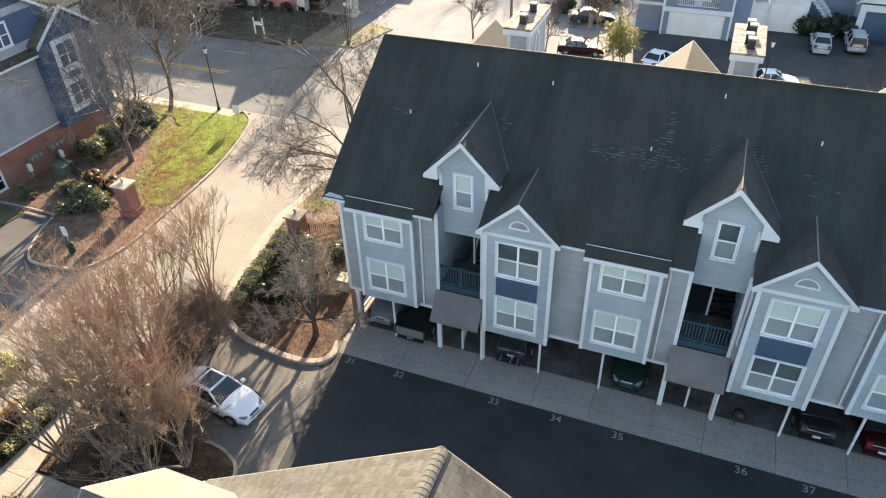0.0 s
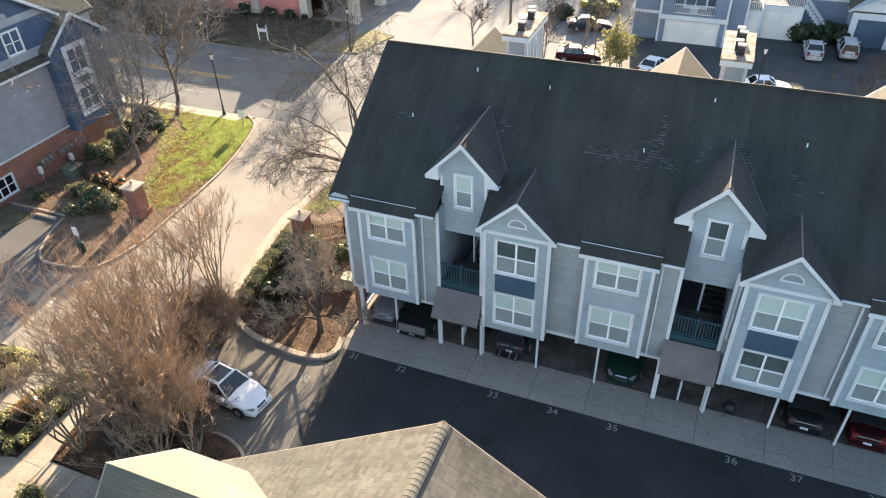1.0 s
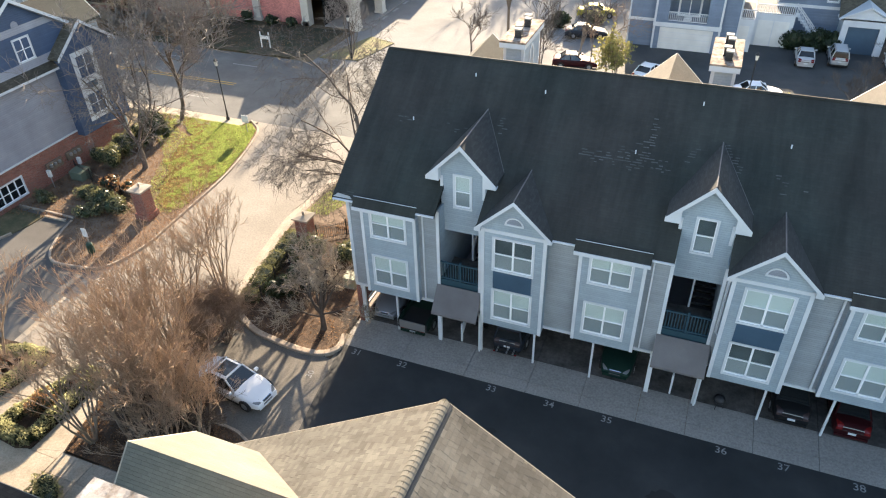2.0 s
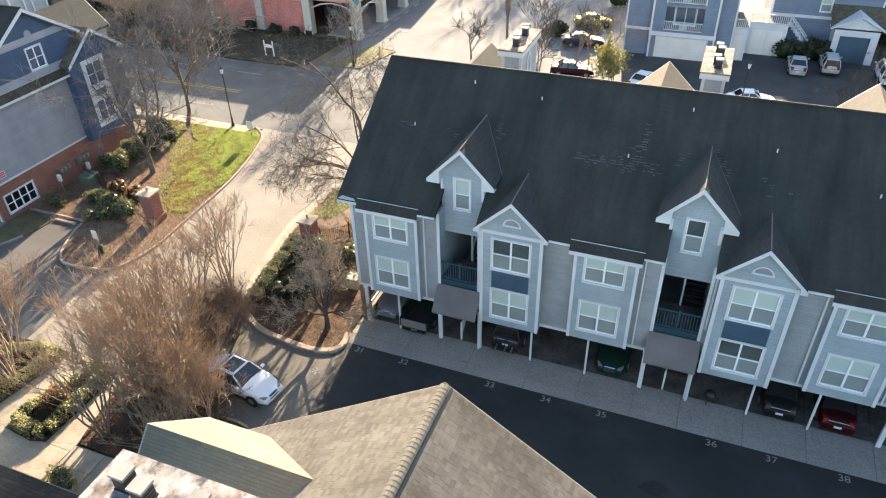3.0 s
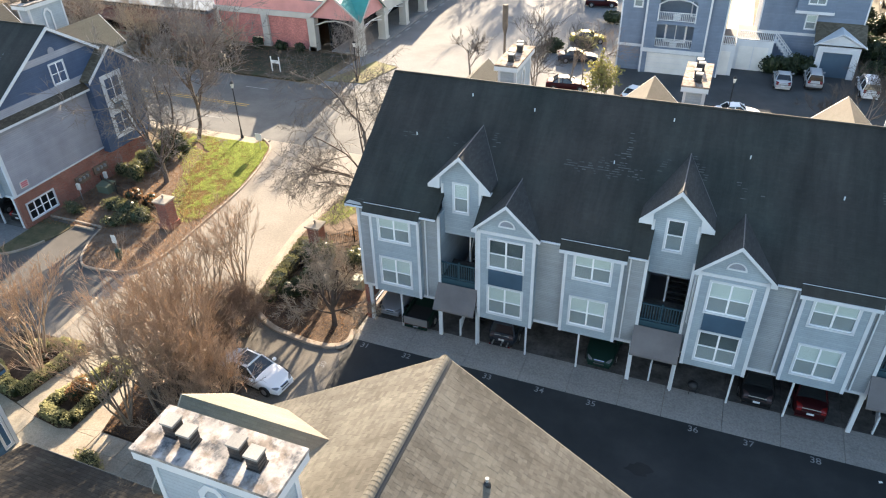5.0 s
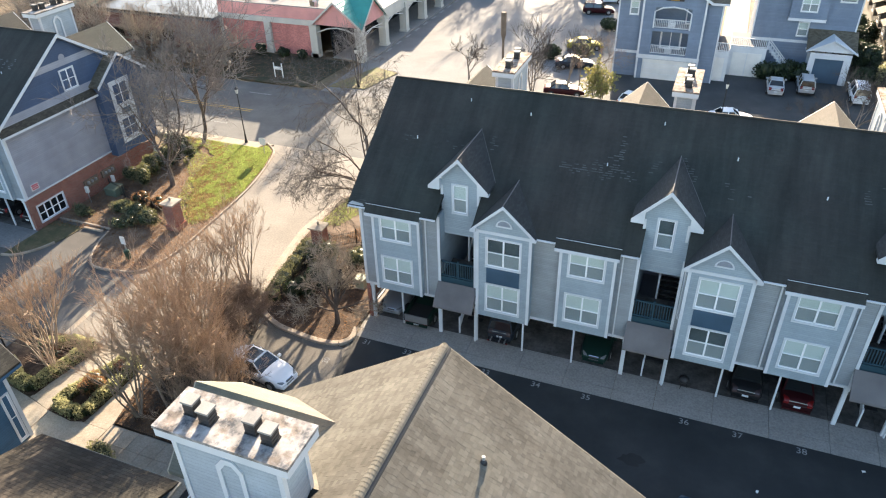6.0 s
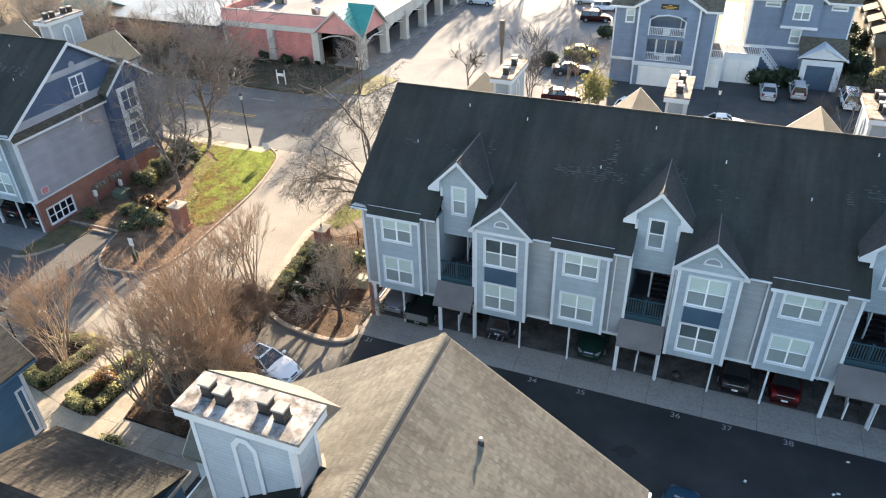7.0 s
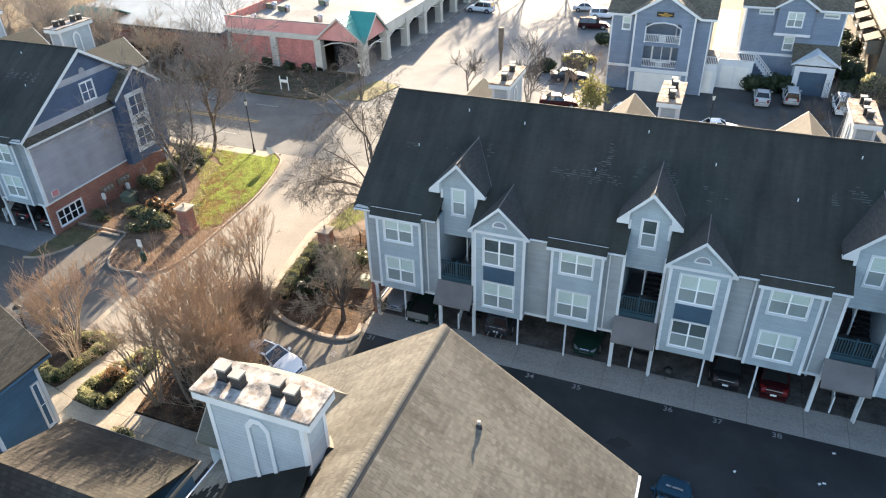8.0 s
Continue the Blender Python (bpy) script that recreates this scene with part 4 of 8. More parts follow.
            for a, c, z0, z1 in ((1.4, 3.5, 3.42, 5.46), (1.44, 3.52, 6.55, 8.42)):
                window(root, min(X(o + a), X(o + c)), max(X(o + a), X(o + c)), z0, z1, -0.35)
            P("bay_roof", B().slab([(X(o + 0.75), -0.8, 8.55), (X(o + 4.2), -0.8, 8.55), (X(o + 4.2), -0.46, 9.0), (X(o + 0.75), -0.46, 9.0)], 0.08), shingle)
            P("bay_fascia", B().box(X(o + 0.75), X(o + 4.2), -0.84, -0.79, 8.38, 8.56), "trim")
            P("bay_soffit", B().box(X(o + 0.75), X(o + 4.2), -0.79, -0.36, 8.4, 8.44), "trim")
            P("bay_roof_flashing", B().box(X(o + 0.74), X(o + 4.21), -0.48, -0.455, 8.99, 9.008), "trim")
            for a, c in ((0.95, 1.11), (3.89, 4.05)):
                P("corner_board", B().box(X(o + a), X(o + c), -0.385, -0.33, 2.85, 8.45), "trim")
            # gable bay
            cx = o + 9.22
            w = B().holed(cx - 1.6, cx + 1.6, 2.65, 8.75, [(cx - 1.06, cx + 1.06, 3.1, 5.14), (cx - 1.06, cx + 1.06, 6.28, 8.3)],
                          lambda p, q, d: (X(p), -0.55 if d == 0 else -0.35, q))
            P("gable_bay", w, "siding")
            P("gable_wall", B().slab([(X(cx - 1.6), -0.55, 8.75), (X(cx + 1.6), -0.55, 8.75), (X(cx), -0.55, 10.4)], 0.2, (0, 1, 0)), "siding")
            for k in (-1, 1):
                P("bay_cheek", B().box(X(cx + k * 1.6), X(cx + k * 1.45), -0.35, 0, 2.65, 8.75), "siding")
            P("bay_floor", B().box(X(cx - 1.6), X(cx + 1.6), -0.35, 0.1, 2.65, 2.78), "siding")
            for z0, z1 in ((3.1, 5.14), (6.28, 8.3)):
                window(root, min(X(cx - 1.06), X(cx + 1.06)), max(X(cx - 1.06), X(cx + 1.06)), z0, z1, -0.55, shade="dim_room" if (z0 < 4 and m == 1) or (z0 > 4 and m == 0) else "blind")
            P("spandrel_panel", B().box(X(cx - 0.98), X(cx + 0.98), -0.59, -0.53, 5.17, 6.25), "panel", "dark navy panel between windows")
            for k in (-1, 1):
                P("corner_board", B().box(X(cx + k * 1.62), X(cx + k * 1.45), -0.59, -0.53, 2.65, 8.7), "trim")
            P("frieze_board", B().box(X(cx - 1.45), X(cx + 1.45), -0.585, -0.53, 8.5, 8.68), "trim")
            fan = B()
            n = 12
            ring = [(X(cx + 0.47 * math.cos(math.pi * i / n)), 9.1 + 0.45 * math.sin(math.pi * i / n)) for i in range(n + 1)]
            inner = [(X(cx + 0.37 * math.cos(math.pi * i / n)), 9.16 + 0.33 * math.sin(math.pi * i / n)) for i in range(n + 1)]
            for i in range(n):
                fan.slab([(*ring[i][:1], -0.6, ring[i][1]), (ring[i + 1][0], -0.6, ring[i + 1][1]), (inner[i + 1][0], -0.6, inner[i + 1][1]), (inner[i][0], -0.6, inner[i][1])], 0.06, (0, 1, 0))
            fan.box(X(cx - 0.47), X(cx + 0.47), -0.6, -0.54, 9.08, 9.16)
            gv = P("gable_vent", fan, "trim", "white half-round louvred vent")
            P("vent_backing", B().slab([(p[0], -0.552, p[1]) for p in inner], 0.006, (0, -1, 0)), "louvre_grey", "", gv)
            for i in range(4):
                z = 9.2 + i * 0.072
                hw = 0.37 * math.sqrt(max(0.02, 1 - ((z - 9.16) / 0.33) ** 2))
                P("louvre", B().slab([(X(cx - hw), -0.585, z), (X(cx + hw), -0.585, z), (X(cx + hw), -0.565, z + 0.02), (X(cx - hw), -0.565, z + 0.02)], 0.01), "siding_grey", "", gv)
            g = B()
            gable_roof(g, X(cx), 1.86, -0.85, 10.6, 8.83, back_v(8.83) + 0.05, back_v(10.6) + 0.1)
            P("gable_roof", g, "shingle_mid")
            P("ridge_cap", B().tube([(X(cx), -0.84, 10.61), (X(cx), back_v(10.6) + 0.1, 10.61)], [0.03, 0.03], 6), "awning", "worn grey ridge cap")
            g = B()
            barge(g, X(cx), 1.88, -0.85, 10.59, 8.82, wall=1.58)
            P("barge_board", g, "trim")
            # stair dormer
            dx = o + 6.15
            w = B().holed(dx - 1.15, dx + 1.22, 7.1, 10.5, [(dx - 0.5, dx + 0.5, 8.55, 10.5)], lambda p, q, d: (X(p), 0.85 if d == 0 else 1.05, q))
            P("dormer_wall", w, "siding")
            P("gable_wall", B().slab([(X(dx - 1.15), 0.85, 10.5), (X(dx + 1.15), 0.85, 10.5), (X(dx + 1.15), 0.85, 10.85), (X(dx), 0.85, 12.0), (X(dx - 1.15), 0.85, 10.85)], 0.2, (0, 1, 0)), "siding")
            for k in (-1, 1):
                a = dx + k * 1.15
                P("dormer_cheek", B().box(X(a), X(a - k * 0.12), 1.05, back_v(10.5) + 0.3, 8.9, 10.5), "siding")
            for k in (-1, 1):
                P("corner_board", B().box(X(dx + k * 1.17), X(dx + k * 1.03), 0.81, 0.87, 9.3, 10.3), "trim")
            window(root, min(X(dx - 0.5), X(dx + 0.5)), max(X(dx - 0.5), X(dx + 0.5)), 8.55, 10.5, 0.85, cols=1, shade="dim_room" if m == 1 else "blind")
            g = B()
            gable_roof(g, X(dx), 1.78, 0.5, 12.25, 10.4, back_v(10.4) + 0.05, back_v(12.25) + 0.1)
            P("dormer_roof", g, "shingle_mid")
            P("ridge_cap", B().tube([(X(dx), 0.51, 12.26), (X(dx), back_v(12.25) + 0.1, 12.26)], [0.03, 0.03], 6), "awning", "worn grey ridge cap")
            P("valley_flashing", B().tube([(X(dx + 1.78), back_v(10.4), 10.42), (X(dx), back_v(12.25) + 0.05, 12.27)], [0.016, 0.016], 4), "awning", "thin metal valley flashing")
            g = B()
            barge(g, X(dx), 1.8, 0.5, 12.23, 10.38, 0.2, wall=1.13)
            P("barge_board", g, "trim")
            # stairwell: side walls, landing, rail, stair flights, awning
            for a, c in ((5.03, 5.15), (7.35, 7.47)):
                P("stairwell_wall", B().box(X(o + a), X(o + c), 0.2, 6.8, 2.95, 8.7).box(X(o + a), X(o + c), 3.2, 6.8, 0.03, 2.9), "siding")
            P("stairwell_back", B().box(X(o + 5.15), X(o + 7.35), 6.6, 6.8, 0.03, 8.2), "siding_grey")
            # The landing shares the floor colour darkened for shade.
            P("landing", B().box(X(o + 5.15), X(o + 7.35), 0.1, 2.2, 4.2, 4.4), "shade_floor")
            for i in range(14):
                for v, z in ((2.2, 4.3), (1.6, 0.2)):
                    P("stair_tread", B().box(X(o + 6.3), X(o + 7.3), v + i * 0.27, v + 0.3 + i * 0.27, z + i * 0.19, z + 0.06 + i * 0.19), "dark")
            hr = B()
            hr.slab([(X(o + 6.2), 2.2, 5.1), (X(o + 6.2), 5.6, 7.5), (X(o + 6.2), 5.6, 7.75), (X(o + 6.2), 2.2, 5.35)], 0.07, (1, 0, 0))
            hr.slab([(X(o + 6.2), 0.4, 0.5), (X(o + 6.2), 3.6, 2.75), (X(o + 6.2), 3.6, 3.0), (X(o + 6.2), 0.4, 1.15)], 0.07, (1, 0, 0))
            hr.box(X(o + 6.17), X(o + 6.26), 0.3, 0.45, 0.03, 1.3)
            hr.box(X(o + 6.17), X(o + 6.26), 2.15, 2.3, 4.3, 6.3)
            P("stair_handrail", hr, "trim", "pale painted stair rail")
            rail = B().box(X(o + 5.15), X(o + 7.35), 0.1, 0.18, 5.5, 5.58)
            rail.box(X(o + 5.15), X(o + 7.35), 0.1, 0.18, 4.5, 4.58)
            rail.box(X(o + 5.15), X(o + 7.35), 0.08, 0.14, 4.05, 4.45)
            rail.box(X(o + 6.2), X(o + 6.3), 0.08, 0.2, 4.4, 5.7)
            rl = P("balcony_rail", rail, "rail", "dark teal balcony railing")
            for i in range(15):
                u = o + 5.27 + i * 0.14
                P("baluster", B().box(X(u), X(u + 0.045), 0.12, 0.16, 4.55, 5.52), "rail", "", rl)
            P("awning", B().slab([(X(o + 5.0), -0.05, 4.15), (X(o + 7.5), -0.05, 4.15), (X(o + 7.5), -1.05, 2.95), (X(o + 5.0), -1.05, 2.95)], 0.12), "awning", "grey shingled awning over the stair entrance")
            # trims, gutters, downspouts
            for a, c in ((5.02, 5.18), (7.28, 7.42)):
                P("corner_board", B().box(X(o + a), X(o + c), -0.04, 0.02, 2.9, 8.65), "trim")
            if m == 0:
                P("eave_flashing", B().slab([(X(-0.4), -0.54, roof_z(-0.54) + 0.01), (X(0.66), -0.54, roof_z(-0.54) + 0.01), (X(0.5), -0.42, roof_z(-0.42) + 0.01), (X(-0.2), -0.36, roof_z(-0.36) + 0.01)], 0.006), "vent_grey", "pale sheet metal patch at the eave")
                P("corner_board", B().box(X(-0.02), X(0.15), -0.04, 0.02, 2.9, 8.65), "trim")
            P("sill_band", B().box(X(o), X(o + 5.15), -0.05, 0.05, 2.76, 2.92), "trim")
            P("sill_band", B().box(X(o + 10.75), X(o + PITCH), -0.05, 0.05, 2.76, 2.92), "trim")
            for a, c in ((-0.4 if m == 0 else -0.65, 0.75), (4.2, 5.15)):
                P("gutter", B().box(X(o + a), X(o + c), -0.64, -0.55, EAVE - 0.13, EAVE - 0.05), "trim")
            P("downspout", B().box(X(o + 4.28), X(o + 4.35), -0.12, -0.03, 2.9, 8.6), "trim", "white rectangular downspout")
            bent = [(7.53, -0.1, 8.6), (7.53, -0.1, 5.05), (7.68, -0.14, 4.9), (7.68, -0.14, 3.15), (7.42, -0.16, 2.85), (7.42, -0.16, 0.1)]
            P("downspout", B().tube([(X(o + u), v, z) for u, v, z in bent], [0.055] * 6, 4), "trim", "white downspout bent round the awning")
            if m in (2, 4):
                P("downspout", B().box(X(o + 0.66), X(o + 0.75), -0.14, -0.04, 2.9, 8.62), "trim", "white rectangular downspout")
            # carport posts
            for u, w in ((0.3 if m == 0 else None, 0.21), ((2.43, 2.05, 1.85, 1.9, 1.9)[m], 0.1), (4.93, 0.22), (7.3, 0.22), (10.36, 0.1), (13.3 if m == modules - 1 else None, 0.1)):
                if u is None:
                    continue
                ps = B().box(X(o + u), X(o + u + w), 0.0, max(0.1, w * 0.7), 0.03, 2.8)
                if w > 0.2:
                    ps.box(X(o + u - 0.03), X(o + u + w + 0.03), -0.03, w * 0.7 + 0.03, 2.55, 2.8)
                P("post", ps, "trim", "white square carport post")
    # rear wings and chimneys
    if rear:
        for m in range(modules):
            o = m * PITCH
            g = B()
            cx, half, zr, ze = (o + 2.9, 2.25, 12.3, 10.15) if front else (o + 2.5, 2.25, 12.1, 9.95)
            vi = lambda z: 2 * RUN - back_v(z)
            for k in (-1, 1):
                # Wing slopes carry sunlight in a paler shingle colour.
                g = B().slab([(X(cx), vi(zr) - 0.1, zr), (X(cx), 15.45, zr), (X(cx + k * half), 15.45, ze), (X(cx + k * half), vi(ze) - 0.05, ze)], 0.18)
                P("wing_roof", g, "shingle_rear" if front else "shingle_wing", "shingle slope of a cross gable, sunlight in its colour")
            w = B().box(X(cx - 2.0), X(cx + 2.0), 14.3, 15.2, 0, ze)
            w.slab([(X(cx - 2.0), 15.0, ze), (X(cx + 2.0), 15.0, ze), (X(cx), 15.0, zr - 0.24)], 0.2, (0, 1, 0))
            P("wing_wall", w, "siding")
            g = B()
            for k in (-1, 1):
                g.slab([(X(cx), 15.45, zr), (X(cx + k * half), 15.45, ze), (X(cx + k * half), 15.45, ze - 0.25), (X(cx), 15.45, zr - 0.28)], 0.05, (0, 1, 0))
            P("barge_board", g, "trim" if front else "rake_tan")
            chimney(root, X, s, o + stack[2], cap, stack[0], stack[1])
    return root


def chimney(root, X, s, u, cap, v0, top):
    """A boxed siding chimney with a wide metal cap and four flue boxes."""
    v1, w, d = v0 + 3.45, 0.58, top - 15.3
    b = B().box(X(u - w), X(u + w), v0, v1, 7.6, 14.9 + d)
    ch = part("chimney", b, M["siding_stack"], root, "boxed siding chimney with metal cap")
    for a, ka in ((u - w, 1), (u + w, -1)):
        for v, kv in ((v0, 1), (v1, -1)):
            c = B().slab([(X(a - ka * 0.03), v - kv * 0.03, 7.6), (X(a + ka * 0.13), v - kv * 0.03, 7.6), (X(a + ka * 0.13), v, 7.6), (X(a), v, 7.6), (X(a), v + kv * 0.13, 7.6), (X(a - ka * 0.03), v + kv * 0.13, 7.6)],
                         7.25 + d, (0, 0, 1))
            part("corner_board", c, M["trim"], ch)
    c = B().box(X(u - w - 0.18), X(u + w + 0.18), v0 - 0.38, v1 + 0.36, 14.9 + d, 15.2 + d)
    part("cornice", c, M["trim"], ch)
    part("cap_sheet", B().box(X(u - w - 0.2), X(u + w + 0.2), v0 - 0.4, v1 + 0.38, 15.2 + d, 15.3 + d), M[cap], ch, "stained sheet metal cap")
    # pointed blind arch on the side faces
    for side in (-1, 1):
        a, d0 = B(), top - 15.3
        f = X(u + side * (w + 0.005))
        d = 0.05 * (1 if X(side) > 0 else -1)
        vc, hw = (v0 + v1) / 2 - 0.05, 0.44
        outer = [(vc - hw, 8.6), (vc - hw, 14.25 + d0), (vc - 0.16, 14.6 + d0), (vc + 0.16, 14.6 + d0), (vc + hw, 14.25 + d0), (vc + hw, 8.6)]
        inn = [(vc - hw + 0.15, 8.6), (vc - hw + 0.15, 14.12 + d0), (vc - 0.1, 14.4 + d0), (vc + 0.1, 14.4 + d0), (vc + hw - 0.15, 14.12 + d0), (vc + hw - 0.15, 8.6)]
        for i in range(5):
            q = [outer[i], outer[i + 1], inn[i + 1], inn[i]]
            a.slab([(f, v, z) for v, z in q], abs(d), (1 if d > 0 else -1, 0, 0))
        part("blind_arch", a, M["trim"], ch)
    for v, du in ((v0 + 0.5, 0.1), (v0 + 1.1, -0.04), (v0 + 2.45, 0.1), (v0 + 3.05, -0.04)):
        z = top
        fb = B().box(X(u + du - 0.175), X(u + du + 0.175), v - 0.165, v + 0.165, z, z + 0.44)
        fl = part("flue_box", fb, M["metal_dark"], ch, "sooty black flue box")
        for zz, zh, e in ((z, 0.05, 0.195), (z + 0.16, 0.012, 0.18), (z + 0.28, 0.012, 0.18)):
            part("louvre", B().box(X(u + du - e), X(u + du + e), v - e, v + e, zz, zz + zh), M["metal_black"], fl)
        part("flue_lid", B().box(X(u + du - 0.2), X(u + du + 0.2), v - 0.2, v + 0.2, z + 0.43, z + 0.5), M["lid_metal"], fl, "pale metal lid")


main_block = apartment_block("apartment_block", "blue-grey three-storey apartment block with dark roof over carports", pose(-15.5, 24.45, 0), 1, 5)
west_block = apartment_block("apartment_block", "grey and navy apartment block with brick base beyond the driveway", pose(-45.6, 25.1, 0), -1, 3, end_detail=True, cap="cap_metal", stack=(10.95, 14.05, 6.15))
near_block = apartment_block("apartment_block", "apartment block with weathered tan shingle roof and white-capped chimney", pose(3.35, 8.47, 0, 0, 0, 90), -1, 3, front=False, shingle="shingle_tan", cap="cap_metal", stack=(8.95, 15.3, 6.0))


# ---- west block: gable end towards the driveway ----
def west_end(root):
    e = root
    x = 0.0
    gable = B().slab([(x, -0.3, 8.55), (x, 14.6, 8.55), (x, RUN, RIDGE - 0.3)], 0.06, (1, 0, 0))
    part("gable_cladding", gable, M["siding_navy"], e, "navy blue gable siding")
    for z0, z1 in ((8.75, 9.35), (11.35, 11.85)):
        h0, h1 = (RIDGE - 0.35 - z0) / SLOPE, (RIDGE - 0.35 - z1) / SLOPE
        part("gable_band", B().slab([(x + 0.061, RUN - h0, z0), (x + 0.061, RUN + h0, z0), (x + 0.061, RUN + h1, z1), (x + 0.061, RUN - h1, z1)], 0.03, (1, 0, 0)), M["siding_grey"], e)
    part("pent_roof", B().slab([(0.5, -0.3, 8.25), (0.5, 9.2, 8.25), (0.05, 9.2, 8.75), (0.05, -0.3, 8.75)], 0.1), M["house_roof"], e, "narrow brown shingled pent roof")
    part("pent_fascia", B().box(0.48, 0.53, -0.3, 9.2, 8.08, 8.25), M["trim"], e)
    disc = B()
    ring = [(0.07 + 0.03, RUN + 0.05 + 0.3 * math.cos(a * math.pi / 8), 11.95 + 0.3 * math.sin(a * math.pi / 8)) for a in range(16)]
    disc.slab(ring, 0.03, (-1, 0, 0))
    part("round_vent", disc, M["siding_grey"], e)
    window(e, 6.5, 8.0, 9.35, 11.1, 0.06, dark=True, axis="x", out=1)
    # projecting bay on the rear half
    part("side_bay", B().box(0.0, 0.75, 9.2, 14.3, 2.5, 9.0).slab([(0.75, 9.2, 9.0), (0.75, 14.3, 9.0), (0.75, 11.75, 10.9)], 0.7, (-1, 0, 0)), M["siding_navy"], e, "navy projecting side bay")
    for k in (-1, 1):
        part("side_bay_roof", B().slab([(1.05, 11.75, 11.15), (-1.2, 11.75, 11.15), (-1.2, 11.75 + k * 2.9, 8.98), (1.05, 11.75 + k * 2.9, 8.98)], 0.15), M["shingle_tan"], e)
        part("barge_board", B().slab([(1.05, 11.75, 11.12), (1.05, 11.75 + k * 2.9, 8.95), (1.05, 11.75 + k * 2.9, 8.7), (1.05, 11.75, 10.85)], 0.05, (1, 0, 0)), M["trim"], e)
    for z0, z1 in ((3.6, 5.5), (6.6, 8.6)):
        window(e, 10.5, 12.3, z0, z1, 0.75, axis="x", out=1, lower="blind")
    part("window_surround", B().holed(10.25, 12.55, 3.3, 8.85, [(10.5, 12.3, 3.6, 5.5), (10.5, 12.3, 6.6, 8.6)], lambda p, q, d: (0.785 if d == 0 else 0.752, p, q)), M["trim"], e, "white surround of the side windows")
    part("spandrel_panel", B().box(0.785, 0.8, 10.5, 12.3, 5.55, 6.55), M["trim"], e)
    part("spandrel_inset", B().box(0.78, 0.83, 10.9, 11.9, 5.8, 6.3), M["panel"], e)
    part("corner_board", B().box(0.0, 0.05, -0.02, 0.2, 2.85, 8.4), M["trim"], e)
    part("brick_ledge", B().box(0.0, 0.06, 0.0, 9.2, 2.82, 2.95), M["trim"], e)
    window(e, 0.55, 3.3, 0.42, 2.0, 0.0, cols=4, rows=2, dark=True, axis="x", out=1)
    sg = part("sign", B().box(0.0, 0.05, 0.75, 1.45, 3.25, 3.75), M["sign_white"], e, "small white wall sign with red bars")
    for z in (3.31, 3.47, 3.62):
        part("sign_bar", B().box(0.05, 0.06, 0.8, 1.4, z, z + 0.1), M["sign_red"], sg)
    for v in (5.4, 7.4):
        mb = part("meter_board", B().box(0.0, 0.18, v, v + 1.5, 1.1, 1.75), M["wood"], e, "brown electric meter board")
        for k in range(3):
            part("meter", B().lathe(0.24, v + 0.35 + k * 0.4, [(0.11, 1.4), (0.13, 1.45), (0.13, 1.6), (0.08, 1.64)], 8), M["metal_grey"], mb)


west_end(west_block)

# ---- garden house and low roof beside the near block ----
house = thing("garden_house", "deep blue clapboard house with brown shingle roof", "house", pose(-28.45, 8.8, 0))
part("wall", B().box(-7, 0, -9, 0, 0, 4.6), M["siding_deep"], house)
part("gable_wall", B().slab([(-7, -0.01, 4.6), (0, -0.01, 4.6), (-3.5, -0.01, 8.4)], 0.2, (0, -1, 0)), M["siding_deep"], house)
for k, x in ((1, 0.35), (-1, -7.35)):
    part("roof", B().slab([(x, 0.85, 4.8), (x, -9.4, 4.8), (-3.5, -9.4, 8.95), (-3.5, 0.85, 8.95)], 0.18), M["house_roof"], house, "brown shingle roof slope")
part("fascia", B().box(0.3, 0.36, -9.4, 0.85, 4.5, 4.68), M["siding_deep"], house)
part("rake_board", B().slab([(0.35, 0.85, 4.75), (-3.5, 0.85, 8.9), (-3.5, 0.85, 8.6), (0.35, 0.85, 4.45)], 0.05, (0, 1, 0)), M["rake_tan"], house)
part("corner_board", B().box(-0.12, 0.04, -0.16, 0.04, 0, 4.6), M["trim"], house)
window(house, -0.75, -0.2, 0.2, 3.5, 0.0, cols=1, axis="x", out=1)
part("rear_wing", B().box(-1.0, 3.72, -14.0, -5.1, 0, 6.4), M["siding_deep"], house, "deep blue clapboard rear wing")
part("corner_board", B().box(3.6, 3.78, -5.26, -5.06, 0, 6.4), M["trim"], house)

low = thing("covered_passage", "low passage with brown shingle roof, tree shade streaked into its colour", "outbuilding", pose(-20.7, 7.3, 0))
part("wall", B().box(-3.6, 4.0, -7.6, -0.5, 0, 3.0), M["siding_deep"], low)
part("roof", B().slab([(-4.1, 0, 3.1), (4.25, 0, 3.1), (4.25, -4.4, 4.75), (-4.0, -4.4, 4.75)], 0.15), M["shingle_brown"], low, "brown shingle slope with tree shade in its colour")
part("roof", B().slab([(-3.4, -4.4, 4.75), (4.25, -4.4, 4.75), (4.25, -8.6, 3.2), (-3.4, -8.6, 3.2)], 0.15), M["shingle_brown"], low, "brown shingle slope away from the sun")
part("gutter", B().box(4.26, 4.36, -8.6, 0.0, 2.95, 3.12).box(-4.1, 4.3, 0.0, 0.05, 2.98, 3.06), M["rake_tan"], low)
lower_eave = thing("porch_roof", "low dark porch roof against the near block", "porch", pose(-11.4, 0.0, 0))
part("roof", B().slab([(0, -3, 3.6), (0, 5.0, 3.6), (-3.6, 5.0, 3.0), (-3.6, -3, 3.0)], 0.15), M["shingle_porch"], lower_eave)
for y in (-2.5, 4.8):
    part("post", B().box(-3.4, -3.25, y - 0.08, y + 0.08, 0, 2.9), M["trim"], lower_eave)
